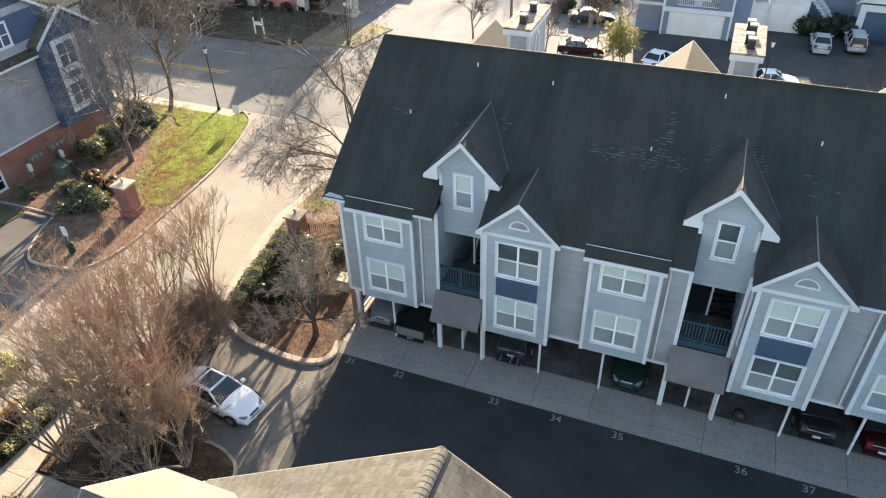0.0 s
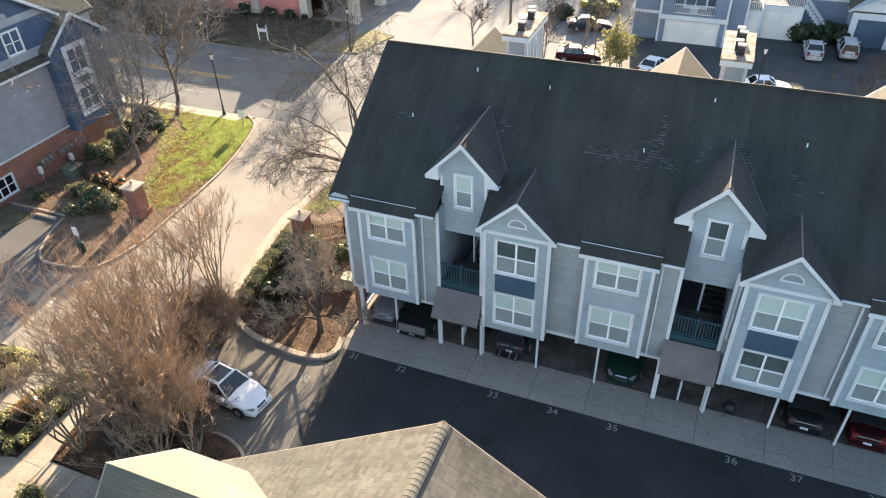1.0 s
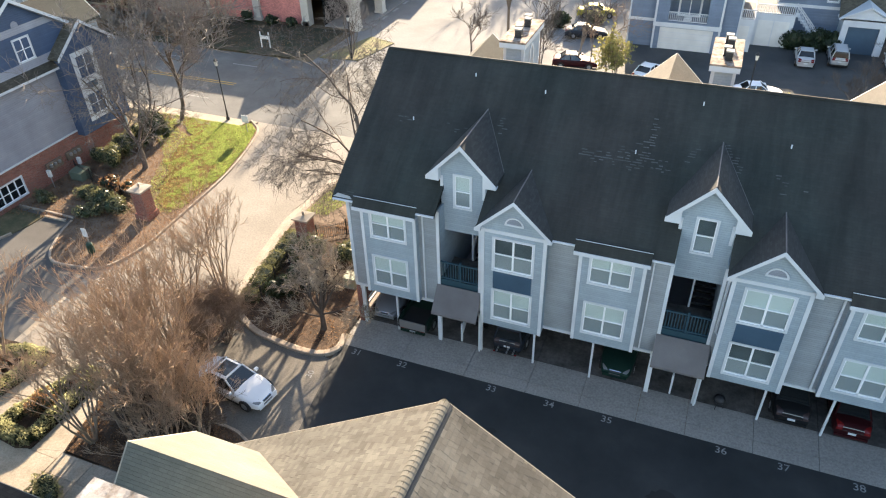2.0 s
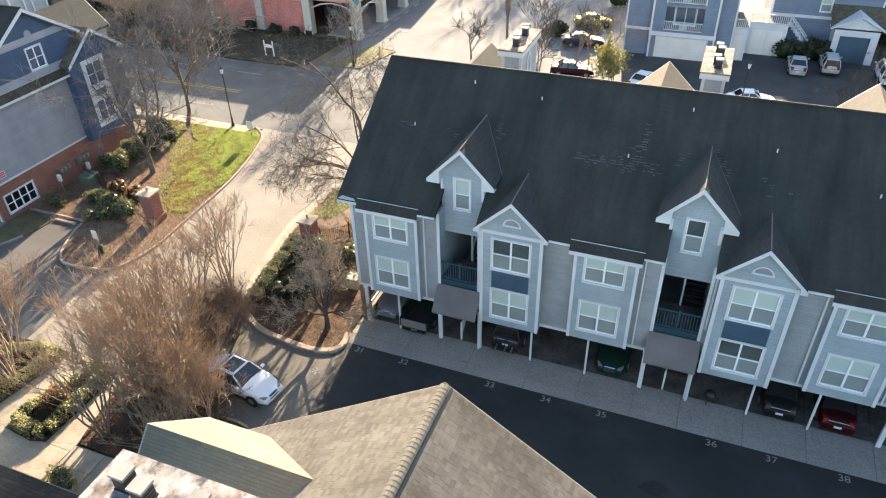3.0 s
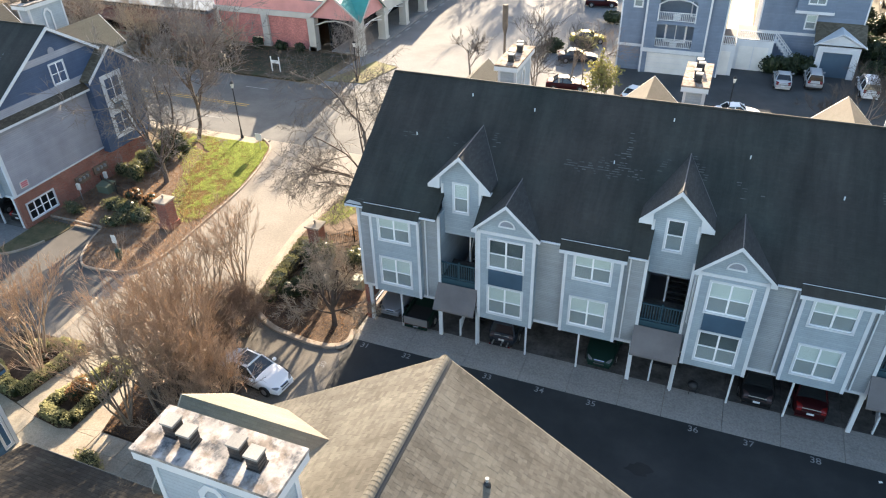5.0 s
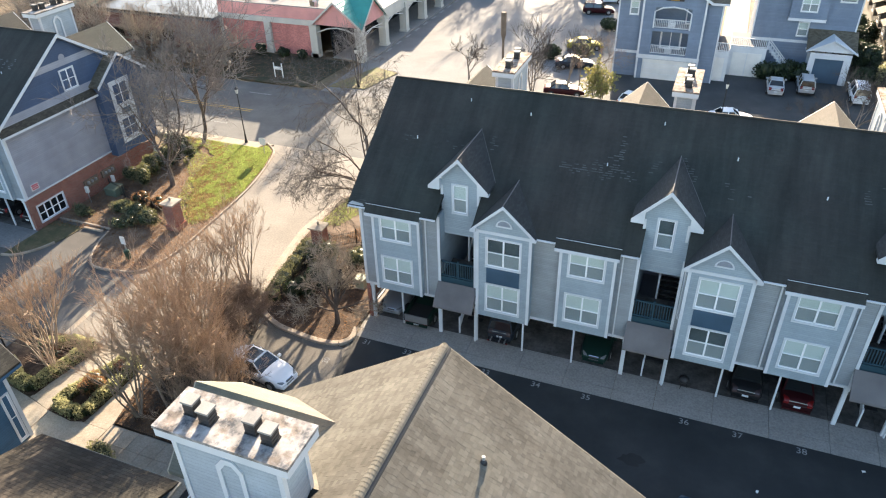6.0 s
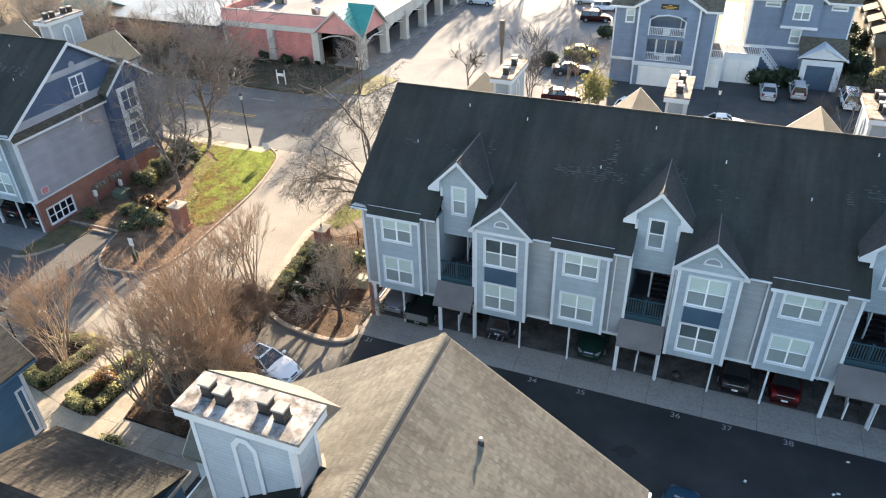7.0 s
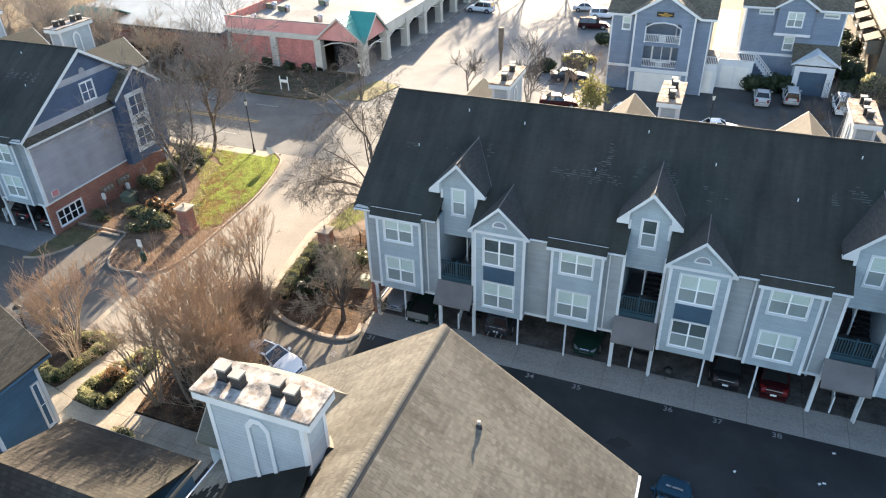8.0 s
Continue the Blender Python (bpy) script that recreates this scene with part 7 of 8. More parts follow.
car(10.4, 26.9, 90, "dark red saloon in a carport bay", PAINT["red"], "sedan", 4.7, 1.8, 1.45, 0.03)
lot_car = car(5.6, 14.3, 86, "dark blue car with white lettering bars beside the near block", PAINT["navy"], "sedan", 4.6, 1.8, 1.45)
for k, (a, c) in enumerate(((-0.42, 0.1), (0.16, 0.42))):
    part("lettering_bar", B().slab([(1.2, a, 0.955), (1.2, c, 0.955), (1.34, c, 0.935), (1.34, a, 0.935)], 0.01), M["paint_white"], lot_car, "white lettering bar")
car(-50.0, 27.9, 90, "black car in the neighbouring carport", PAINT["black"], "sedan", 4.5, 1.8, 1.45, 0.03)
car(-46.9, 27.7, 90, "black car with red lamps in the neighbouring carport", PAINT["black"], "sedan", 4.5, 1.8, 1.45, 0.03)
car(9.4, 75.6, 90, "silver saloon parked before the blue house", PAINT["silver"], "sedan", 4.6, 1.8, 1.45)
car(12.5, 76.6, 90, "silver sport utility car parked before the blue house", PAINT["silver"], "suv", 4.4, 1.8, 1.7)
car(17.7, 75.6, 90, "white minivan parked before the blue house", PAINT["white"], "van", 4.8, 1.9, 1.75)
car(5.2, 64.6, 12, "white car parked behind the roof ridge", PAINT["white"], "sedan", 4.5, 1.8, 1.45)
car(-4.9, 66.5, 70, "white car parked beside the court", PAINT["white"], "sedan", 4.5, 1.8, 1.45)
car(-13.2, 76.2, 15, "dark grey saloon in the plaza car park", PAINT["charcoal"], "sedan", 4.7, 1.8, 1.45)
car(-13.5, 83.6, 15, "yellow-gold saloon in the plaza car park", PAINT["gold"], "sedan", 4.6, 1.8, 1.45)
car(-15.0, 100.5, 10, "dark red car in the plaza car park", PAINT["red"], "suv", 4.6, 1.85, 1.65)
car(-14.5, 107.0, 10, "white car in the plaza car park", PAINT["white"], "suv", 4.6, 1.85, 1.65)
car(-18.0, 110.5, 10, "silver car in the plaza car park", PAINT["silver"], "sedan", 4.6, 1.8, 1.45)
car(-34.9, 105.2, 175, "white sport utility car by the plaza colonnade", PAINT["white"], "suv", 4.7, 1.9, 1.75)
car(-12.4, 67.0, 10, "red car parked under bare trees", PAINT["red"], "sedan", 4.5, 1.8, 1.45)


rack = thing("hitch_rack", "black carrier rack with clips behind the estate car", "carrier rack", pose(-6.6, 24.42, 0.03))
part("receiver", B().box(-.03, .03, -.1, .3, .42, .48), M["metal_black"], rack)
for y in (-.18, .06):
    part("tray", B().box(-.62, .62, y - .05, y + .05, .44, .5), M["metal_black"], rack)
    for x in (-.45, .1, .45):
        part("clip", B().box(x - .04, x + .04, y - .06, y + .06, .5, .58), M["metal_grey"], rack)
part("upright", B().tube([(0, .1, .45), (0, .12, 1.0), (.3, .12, 1.05)], [.025, .025, .02], 6), M["metal_black"], rack)
for x in (-.6, .6):
    part("lamp", B().box(x - .05, x + .05, -.25, -.22, .46, .54), M["lamp_red"], rack, "small red lamp")

grill = thing("kettle_grill", "round black covered grill on the carport floor", "grill", pose(4.45, 24.65, 0.03))
part("bowl", B().lathe(0, 0, [(.1, .35), (.24, .42), (.3, .55), (.3, .6), (.24, .74), (.1, .82), (.03, .84)], 14), M["metal_black"], grill, smooth=True)
for k in range(3):
    a = k * 2.094
    part("leg", B().tube([(.15 * math.cos(a), .15 * math.sin(a), .42), (.25 * math.cos(a), .25 * math.sin(a), 0)], [.02, .02], 6), M["metal_black"], grill)


# ---- piers, fence, lamps, signs, boxes ----
def pier(x, y, h, w, label, finial):
    root = thing("brick_pier", label, "pier", pose(x, y, 0.08))
    k = w / 2
    part("plinth", B().box(-k - .1, k + .1, -k - .1, k + .1, 0, .45), M["brick"], root)
    part("shaft", B().box(-k, k, -k, k, .45, h - .2), M["brick"], root)
    part("cap", B().box(-k - .14, k + .14, -k - .14, k + .14, h - .2, h - .08).add(
        [(-k - .1, -k - .1, h - .08), (k + .1, -k - .1, h - .08), (k + .1, k + .1, h - .08), (-k - .1, k + .1, h - .08), (0, 0, h)], [(0, 1, 4), (1, 2, 4), (2, 3, 4), (3, 0, 4)]), M["cap"], root, "pale limestone cap")
    if finial:
        part("finial", B().lathe(0, 0, [(.07, h), (.05, h + .06), (.09, h + .13), (.09, h + .2), (.05, h + .27), (.01, h + .29)], 10), M["cap"], root, smooth=True)


pier(-35.1, 29.2, 2.5, 0.95, "red brick gate pier with pale cap and finial beside the lawn", True)
pier(-22.35, 30.1, 2.35, 0.9, "red brick gate pier with pale cap beside the hedge", True)


def fence(pts, h, label):
    root = thing("fence", label, "fence", pose(pts[0][0], pts[0][1], 0.1))
    ox, oy = pts[0]
    for (x0, y0), (x1, y1) in zip(pts, pts[1:]):
        ln = math.hypot(x1 - x0, y1 - y0)
        n = max(1, round(ln / 2.2))
        for i in range(n + 1):
            x, y = x0 + (x1 - x0) * i / n - ox, y0 + (y1 - y0) * i / n - oy
            part("post", B().box(x - .035, x + .035, y - .035, y + .035, 0, h + .1).lathe(x, y, [(.05, h + .1), (.05, h + .16), (.01, h + .2)], 6), M["metal_black"], root)
        for z in (.15, h - .12):
            part("rail", B().tube([(x0 - ox, y0 - oy, z), (x1 - ox, y1 - oy, z)], [.02, .02], 4), M["metal_black"], root)
        m = int(ln / 0.13)
        for i in range(1, m):
            x, y = x0 + (x1 - x0) * i / m - ox, y0 + (y1 - y0) * i / m - oy
            part("picket", B().box(x - .009, x + .009, y - .009, y + .009, .05, h), M["metal_black"], root)


fence([(-21.85, 30.6), (-20.3, 31.9), (-16.0, 31.9)], 1.15, "black iron picket fence between the pier and the block")
fence([(-22.5, 29.5), (-22.0, 24.0)], 0.95, "black iron picket fence behind the hedge")
fence([(-35.7, 29.3), (-38.6, 30.6), (-44.8, 32.4)], 1.0, "black iron picket fence from the pier to the brick wall")


def street_lamp(x, y, h, label, k=1.0):
    root = thing("street_lamp", label, "lamp", pose(x, y, 0.05))
    part("post", B().lathe(0, 0, [(.16, 0), (.16, .25), (.1, .35), (.08, .9), (.055, 1.0), (.045, h - .85), (.07, h - .8), (.05, h - .72)], 10), M["metal_black"], root)
    part("lantern_glass", B().lathe(0, 0, [(.1 * k, h - .7), (.17 * k, h - .3), (.17 * k, h - .26)], 6), M["frosted"], root, "frosted lantern glass")
    part("lantern_cap", B().lathe(0, 0, [(.21 * k, h - .26), (.12 * k, h - .12), (.03, h - .04), (.02, h)], 6), M["metal_black"], root)
    part("lantern_base", B().lathe(0, 0, [(.06, h - .76), (.12 * k, h - .71), (.1 * k, h - .69)], 6), M["metal_black"], root)


street_lamp(-39.15, 44.7, 5.8, "tall black street lamp with lantern head at the lawn's corner")
street_lamp(-34.7, 12.9, 4.1, "black lantern lamp beside the garden court", 1.35)
street_lamp(4.2, 60.6, 5.6, "black lantern lamp behind the roof ridge")
street_lamp(-35.4, 61.8, 4.7, "black lantern lamp at the plaza corner")
pole = thing("utility_pole", "thick dark brown pole in the plaza car park", "pole", pose(-20.5, 70, 0))
part("shaft", B().lathe(0, 0, [(.16, 0), (.13, 4.4), (.3, 5.2), (.32, 7.6), (.28, 7.65)], 10), M["wood"], pole)

sign = thing("road_sign", "small white sign on a thin post in grass", "sign", pose(-35.9, 43.0, 0.1))
part("post", B().box(-.03, .03, -.03, .03, 0, 1.7), M["metal_grey"], sign)
part("panel", B().box(-.32, .32, -.055, -.03, 0.98, 1.66), M["sign_white"], sign)
sign = thing("post_sign", "white two-post board sign across the street", "sign", pose(-46.3, 62.0, -0.05))
for x in (-.55, .55):
    part("post", B().box(x - .05, x + .05, -.05, .05, 0, 1.8), M["sign_white"], sign)
part("board", B().box(-.5, .5, -.03, .03, 1.0, 1.36), M["sign_white"], sign)
bag = thing("waste_station", "white sign on a green post in the island's tip", "sign", pose(-35.6, 24.3, 0.1))
part("post", B().box(-.04, .04, -.04, .04, 0, 2.0), M["metal_grey"], bag)
part("bin", B().lathe(0, -.05, [(.2, .05), (.22, .1), (.22, .75), (.16, .85)], 10), M["sign_green"], bag, "green waste bin")
part("panel", B().box(-.22, .22, -.08, -.05, 1.35, 2.0), M["sign_white"], bag)
box = thing("utility_cabinet", "pale green utility cabinet beside the block", "cabinet", pose(-17.45, 27.1, 0.1))
part("body", B().box(-.36, .36, -.36, .36, .08, .72), M["green_box"], box)
part("lid", B().box(-.4, .4, -.4, .4, .72, .79), M["green_box"], box)
part("base", B().box(-.43, .43, -.43, .43, 0, .08), M["concrete"], box)
for i, (x, y) in enumerate(((-44.7, 35.2), (-44.7, 37.2), (-44.7, 39.3))):
    ac = thing("condenser", "grey air conditioning condenser by the brick wall", "air conditioner", pose(x, y, 0.1), "condensers")
    part("casing", B().box(-.4, .4, -.4, .4, .05, .75), M["metal_grey"], ac)
    part("fan_grille", B().lathe(0, 0, [(.34, .75), (.36, .79), (.3, .8), (.12, .79), (.05, .8)], 14), M["metal_black"], ac)
tr = thing("transformer", "green ground transformer beside the brick wall", "cabinet", pose(-44.0, 32.0, 0.1))
part("body", B().box(-.6, .6, -.5, .5, 0, .65), M["green_dull"], tr)
part("lid", B().slab([(-.63, -.53, .68), (.63, -.53, .68), (.63, .53, .8), (-.63, .53, .8)], .06), M["green_dull"], tr)
for x, y, h in ((-44.9, 30.1, 1.5), (-44.8, 32.9, 1.2)):
    pd = thing("utility_pedestal", "white utility pedestal by the brick wall", "pedestal", pose(x, y, 0.1))
    part("stake", B().box(-.03, .03, -.03, .03, 0, h - .5), M["metal_grey"], pd)
    part("housing", B().box(-.14, .14, -.1, .1, h - .55, h), M["sign_white"], pd)
for x, y, a in ((13.56, 21.64, 20), (12.72, 19.18, 50), (12.95, 19.3, 10), (8.6, 18.53, 70)):
    pp = thing("litter_paper", "crumpled white paper scrap on asphalt", "paper", pose(x, y, 0.006, 0, 0, a))
    part("sheet", B().add([(-.09, -.06, 0), (.09, -.06, .012), (.09, .06, 0), (-.09, .06, .015), (0, 0, .03)], [(0, 1, 4), (1, 2, 4), (2, 3, 4), (3, 0, 4)]), M["sign_white"], pp)

# wheel stops before the leaf bed
for x, y, a in ((-41.45, 26.75, 1),):
    st = thing("wheel_stop", "pale concrete wheel stop", "wheel stop", pose(x, y, 0.0, 0, 0, a))
    part("block", B().slab([(-.95, -.1, .13), (.95, -.1, .13), (.95, .1, .13), (-.95, .1, .13)], .13), M["kerb"], st)

# ---- shopping plaza ----
plaza = thing("shopping_plaza", "salmon-red plaza with cream colonnade and teal gables", "building", pose(-39.2, 70, 0))
part("front_wall", B().box(-21, -6.2, 0.3, 0.7, 0, 4.2), M["plaza_brick"], plaza, "rust-red brick wall panels")
part("parapet", B().box(-21, -4.5, 0.32, 0.6, 4.55, 6.1), M["plaza"], plaza, "salmon parapet band")
part("parapet_cap", B().box(-21.05, -4.45, 0.31, 0.65, 6.1, 6.22), M["flat_roof"], plaza)
part("cornice", B().box(-21.1, -6.0, 0.05, 0.7, 3.95, 4.6), M["plaza_trim"], plaza)
for x in (-21, -13.4, -6.6):
    part("pier", B().box(x - .45, x + .45, -0.1, 0.6, 0, 4.0).box(x - .55, x + .55, -.2, .65, 0, .5), M["plaza_trim"], plaza)
part("side_wall", B().box(-21.2, -20.8, 0.6, 70, 0, 6.1), M["plaza_brick"], plaza)
part("shop_front", B().box(-4.4, -4.2, 0.6, 62, 0, 4.0), M["glass_dark"], plaza, "dark shop windows")
part("flat_roof", B().box(-20.8, -0.2, 0.6, 70, 4.7, 4.9), M["flat_roof"], plaza, "white membrane roof")
part("walkway", B().box(-4.2, 0.9, 0.3, 66, -0.02, 0.14), M["concrete"], plaza)
part("beam", B().box(-.35, .35, 6.5, 70, 3.5, 5.0), M["plaza_trim"], plaza)
for i in range(10):
    y = 0.3 + i * 6.65
    col = part("column", B().box(-.5, .5, y - .5, y + .5, 0, 4.2), M["plaza_trim"], plaza, "cream square column")
    part("capital", B().box(-.62, .62, y - .62, y + .62, 3.25, 3.6), M["plaza_trim"], col)
    part("base", B().box(-.58, .58, y - .58, y + .58, 0, .4), M["plaza_trim"], col)
    if i < 9:
        for z in (2.7, 3.2):
            part("bracket_bar", B().tube([(0.1, y + .5, z), (0.1, y + 3.2, 3.4), (0.1, y + 6.1, z)], [.06, .06, .06], 5), M["sign_white"], plaza)
col = part("column", B().box(-7.0, -6.0, -.2, .8, 0, 4.2), M["plaza_trim"], plaza, "cream square column")
for y0 in (0.0, 26.6, 53.2):
    tw = part("tower_gable", B().slab([(-6.6, y0, 4.2), (0.3, y0, 4.2), (-3.15, y0, 7.1)], .3, (0, 1, 0)).slab([(0.3, y0, 4.2), (0.3, y0 + 6.9, 4.2), (0.3, y0 + 3.45, 7.1)], .3, (-1, 0, 0)), M["plaza"], plaza, "salmon gable wall")
    cx, cy = -3.15, y0 + 3.45
    for pts in ([(cx, y0 - .35, 7.3), (cx, cy, 7.3), (0.65, y0 - .35, 4.1)], [(0.65, cy, 7.3), (cx, cy, 7.3), (0.65, y0 - .35, 4.1)],
                [(cx, y0 - .35, 7.3), (cx, cy, 7.3), (-6.9, cy, 4.1), (-6.9, y0 - .35, 4.1)], [(0.65, cy, 7.3), (cx, cy, 7.3), (cx, y0 + 7.2, 4.1), (0.65, y0 + 7.2, 4.1)]):
        part("tower_roof", B().slab(pts, .1), M["green_metal"], plaza, "teal standing-seam metal roof")
    for k in range(1, 9):
        f = k / 9
        part("roof_seam", B().tube([(cx + (0.65 - cx) * f * 1.0, y0 - .3, 7.35 - 3.2 * f), (cx + (0.65 - cx) * f, y0 - .35 + (cy - y0 + .35) * (1 - f), 7.35 - 3.2 * f)], [.03, .03], 4), M["green_metal"], plaza)
    part("barge_board", B().slab([(cx, y0 - .36, 7.3), (0.65, y0 - .36, 4.1), (0.65, y0 - .36, 3.85), (cx, y0 - .36, 7.0)], .06, (0, -1, 0))
         .slab([(cx, y0 - .36, 7.3), (-6.9, y0 - .36, 4.1), (-6.9, y0 - .36, 3.85), (cx, y0 - .36, 7.0)], .06, (0, -1, 0))
         .slab([(0.66, cy, 7.3), (0.66, y0 - .36, 4.1), (0.66, y0 - .36, 3.85), (0.66, cy, 7.0)], .06, (1, 0, 0))
         .slab([(0.66, cy, 7.3), (0.66, y0 + 7.2, 4.1), (0.66, y0 + 7.2, 3.85), (0.66, cy, 7.0)], .06, (1, 0, 0)), M["plaza_trim"], plaza)
part("entry_arch", B().tube([(-6.0, .2, 3.2), (-4.6, .2, 3.75), (-3.15, .2, 3.95), (-1.7, .2, 3.75), (-.4, .2, 3.2)], [.09] * 5, 6), M["plaza_trim"], plaza)
for x, y, w in ((-18.8, 3.0, .5), (-20.0, 9.9, .5), (-9.6, 5.6, .35), (-17.4, 9.2, .6), (-13.5, 14, .5), (-12, 22, .9)):
    hv = thing("rooftop_unit", "grey ventilation unit on the white roof", "ventilation unit", pose(-39.2 + x, 70 + y, 4.9))
    part("casing", B().box(-w, w, -w * .7, w * .7, 0.1, .75).box(-w * .8, w * .8, -w * .5, w * .5, 0, .1), M["green_dull"], hv)
    part("hood", B().lathe(w * 1.5, 0, [(.3, 0), (.3, .6), (.5, .65), (.4, .95), (.1, 1.05)], 10), M["metal_grey"], hv)
annex = thing("plaza_annex", "low brick annex with a wet grey flat roof", "building", pose(-65, 68, 0))
part("wall", B().box(-26, 5, 0, 34, 0, 4.0), M["annex_brick"], annex)
part("flat_roof", B().box(-26.2, 5.2, -.2, 34, 4.0, 4.3), M["flat_roof_wet"], annex, "wet grey flat roof")
part("parapet_cap", B().box(-26.3, 5.3, -.3, 0.0, 4.3, 4.5), M["metal_dark"], annex)
part("awning", B().slab([(-22, -1.6, 2.6), (-2, -1.6, 2.6), (-2, 0, 3.3), (-22, 0, 3.3)], .1), M["annex_brick"], annex)
for k in range(7):
    part("shop_window", B().box(-21 + k * 2.9, -18.9 + k * 2.9, -.06, .02, 0.7, 2.4), M["glass_dark"], annex, "dark shop window")
part("sill_band", B().box(-22, -1.2, -.1, 0, 0.45, 0.68), M["rake_tan"], annex, "tan band under the shop windows")
gaz = thing("green_roofed_shelter", "teal lattice-roofed shelter among bare trees", "shelter", pose(-84, 71, 0))
part("roof", B().slab([(-4, -3, 4.2), (4, -3, 4.2), (4, 0, 5.6), (-4, 0, 5.6)], .12).slab([(-4, 3, 4.2), (4, 3, 4.2), (4, 0, 5.6), (-4, 0, 5.6)], .12), M["green_metal"], gaz)
for x in (-3.6, 3.6):
    for y in (-2.6, 2.6):
        part("post", B().box(x - .1, x + .1, y - .1, y + .1, 0, 4.3), M["trim"], gaz)

area("alley", rect(2.8, 6.0, 84, 118), 0.006, M["concrete"], "pale concrete alley between the blue houses")
# ---- blue houses behind ----
def railing(root, x0, x1, y, z, h=1.0, n=14):
    r = part("balustrade", B().box(x0, x1, y - .04, y + .04, z + h - .08, z + h).box(x0, x1, y - .04, y + .04, z + .05, z + .13), M["trim"], root)
    for i in range(n + 1):
        x = x0 + (x1 - x0) * i / n
        part("baluster", B().box(x - .03, x + .03, y - .02, y + .02, z + .1, z + h - .05), M["trim"], r)


h1 = thing("blue_house", "slate blue house with white trim, arched balconies and garage", "house", pose(-8.6, 75.4, 0), "blue houses")
w = B().holed(0, 11.2, 0, 9.0, [(3.2, 9.0, 0, 9.0), (1.25, 2.3, 7.0, 8.6)], lambda p, q, d: (p, 0 if d == 0 else .3, q))
w.box(0, .3, .3, 11, 0, 9.0).box(10.9, 11.2, .3, 11, 0, 9.0).box(0, 11.2, 10.8, 11, 0, 9)
part("wall", w, M["siding_house"], h1)
w = B().holed(2.7, 9.5, 0, 9.2, [(4.1, 8.0, 3.0, 5.55), (4.1, 8.0, 5.9, 8.2), (3.4, 8.8, 0, 2.35)], lambda p, q, d: (p, -.6 if d == 0 else -.35, q))
w.slab([(2.7, -.6, 9.2), (9.5, -.6, 9.2), (6.1, -.6, 11.2)], .25, (0, 1, 0)).box(2.7, 2.95, -.35, .3, 0, 9.2).box(9.25, 9.5, -.35, .3, 0, 9.2)
part("gable_front", w, M["siding_house"], h1)
part("roof", B().slab([(-.5, -.5, 8.95), (11.7, -.5, 8.95), (11.7, 5.5, 12.3), (-.5, 5.5, 12.3)], .2), M["shingle_tan"], h1)
part("roof", B().slab([(-.5, 11.5, 8.95), (11.7, 11.5, 8.95), (11.7, 5.5, 12.3), (-.5, 5.5, 12.3)], .2), M["shingle_tan"], h1)
for k in (-1, 1):
    part("gable_roof", B().slab([(6.1, -1.0, 11.6), (6.1, 4.5, 11.6), (6.1 + k * 3.9, 1.0, 9.2), (6.1 + k * 3.9, -1.0, 9.2)], .15), M["shingle_tan"], h1)
    part("barge_board", B().slab([(6.1, -1.0, 11.55), (6.1 + k * 3.9, -1.0, 9.15), (6.1 + k * 3.9, -1.0, 8.85), (6.1, -1.0, 11.2)], .06, (0, -1, 0)), M["trim"], h1)
    part("corner_board", B().box(6.1 + k * 3.4, 6.1 + k * 3.2, -.64, -.58, 0, 9.1), M["trim"], h1)
for x0, x1 in ((-.5, 2.3), (9.9, 11.7)):
    part("fascia", B().box(x0, x1, -.55, -.48, 8.75, 8.98), M["trim"], h1)
part("belt_board", B().box(-.02, 2.7, -.05, .02, 2.7, 3.0), M["trim"], h1)
part("belt_board", B().box(2.66, 9.54, -.66, -.58, 2.4, 2.85), M["trim"], h1)
for u in (0, 11.05):
    part("corner_board", B().box(u, u + .15, -.04, .02, 0, 8.8), M["trim"], h1)
gd = part("garage_door", B().box(3.4, 8.8, -.45, -.38, 0, 2.35), M["sign_white"], h1, "white panelled garage door")
for z in (.6, 1.2, 1.8):
    part("door_groove", B().box(3.4, 8.8, -.47, -.44, z, z + .03), M["trim"], gd)
window(h1, 1.25, 2.3, 7.0, 8.6, 0.0, cols=1)
for z in (3.0, 5.9):
    part("balcony_floor", B().box(2.95, 9.25, -.35, 1.6, z - .12, z), M["siding_grey"], h1)
    part("balcony_back", B().box(2.95, 9.25, 1.6, 1.8, z, z + 2.9), M["siding_house"], h1)
    railing(h1, 4.1, 8.0, -.5, z, 1.0, 20)
    lattice = B()
    for k in range(4):
        lattice.box(5.72 + k * .2, 5.78 + k * .2, -.56, -.53, z + .2, z + .86).box(5.72, 6.38, -.565, -.555, z + .2 + k * .2, z + .26 + k * .2)
    part("lattice_panel", lattice, M["trim"], h1, "white lattice square in the balustrade")
dw = window(h1, 4.9, 7.15, 3.05, 5.2, 1.6, cols=2, rows=1, dark=True)
part("door_casing", B().holed(4.84, 7.21, 3.02, 5.3, [(4.97, 7.08, 3.1, 5.15)], lambda p, q, d: (p, 1.5 if d == 0 else 1.55, q)), M["sash"], dw, "white balcony door casing")
window(h1, 7.3, 8.3, 5.95, 8.0, 1.6, cols=1, rows=1)
part("arch_trim", B().tube([(4.1, -.62, 5.9), (4.1, -.62, 7.7), (4.9, -.62, 8.15), (6.05, -.62, 8.3), (7.2, -.62, 8.15), (8.0, -.62, 7.7), (8.0, -.62, 5.9)], [.09] * 7, 5), M["trim"], h1)
sb = part("name_board", B().box(5.1, 7.0, -.66, -.6, 8.95, 9.5), M["metal_black"], h1, "dark name board with gold bars")
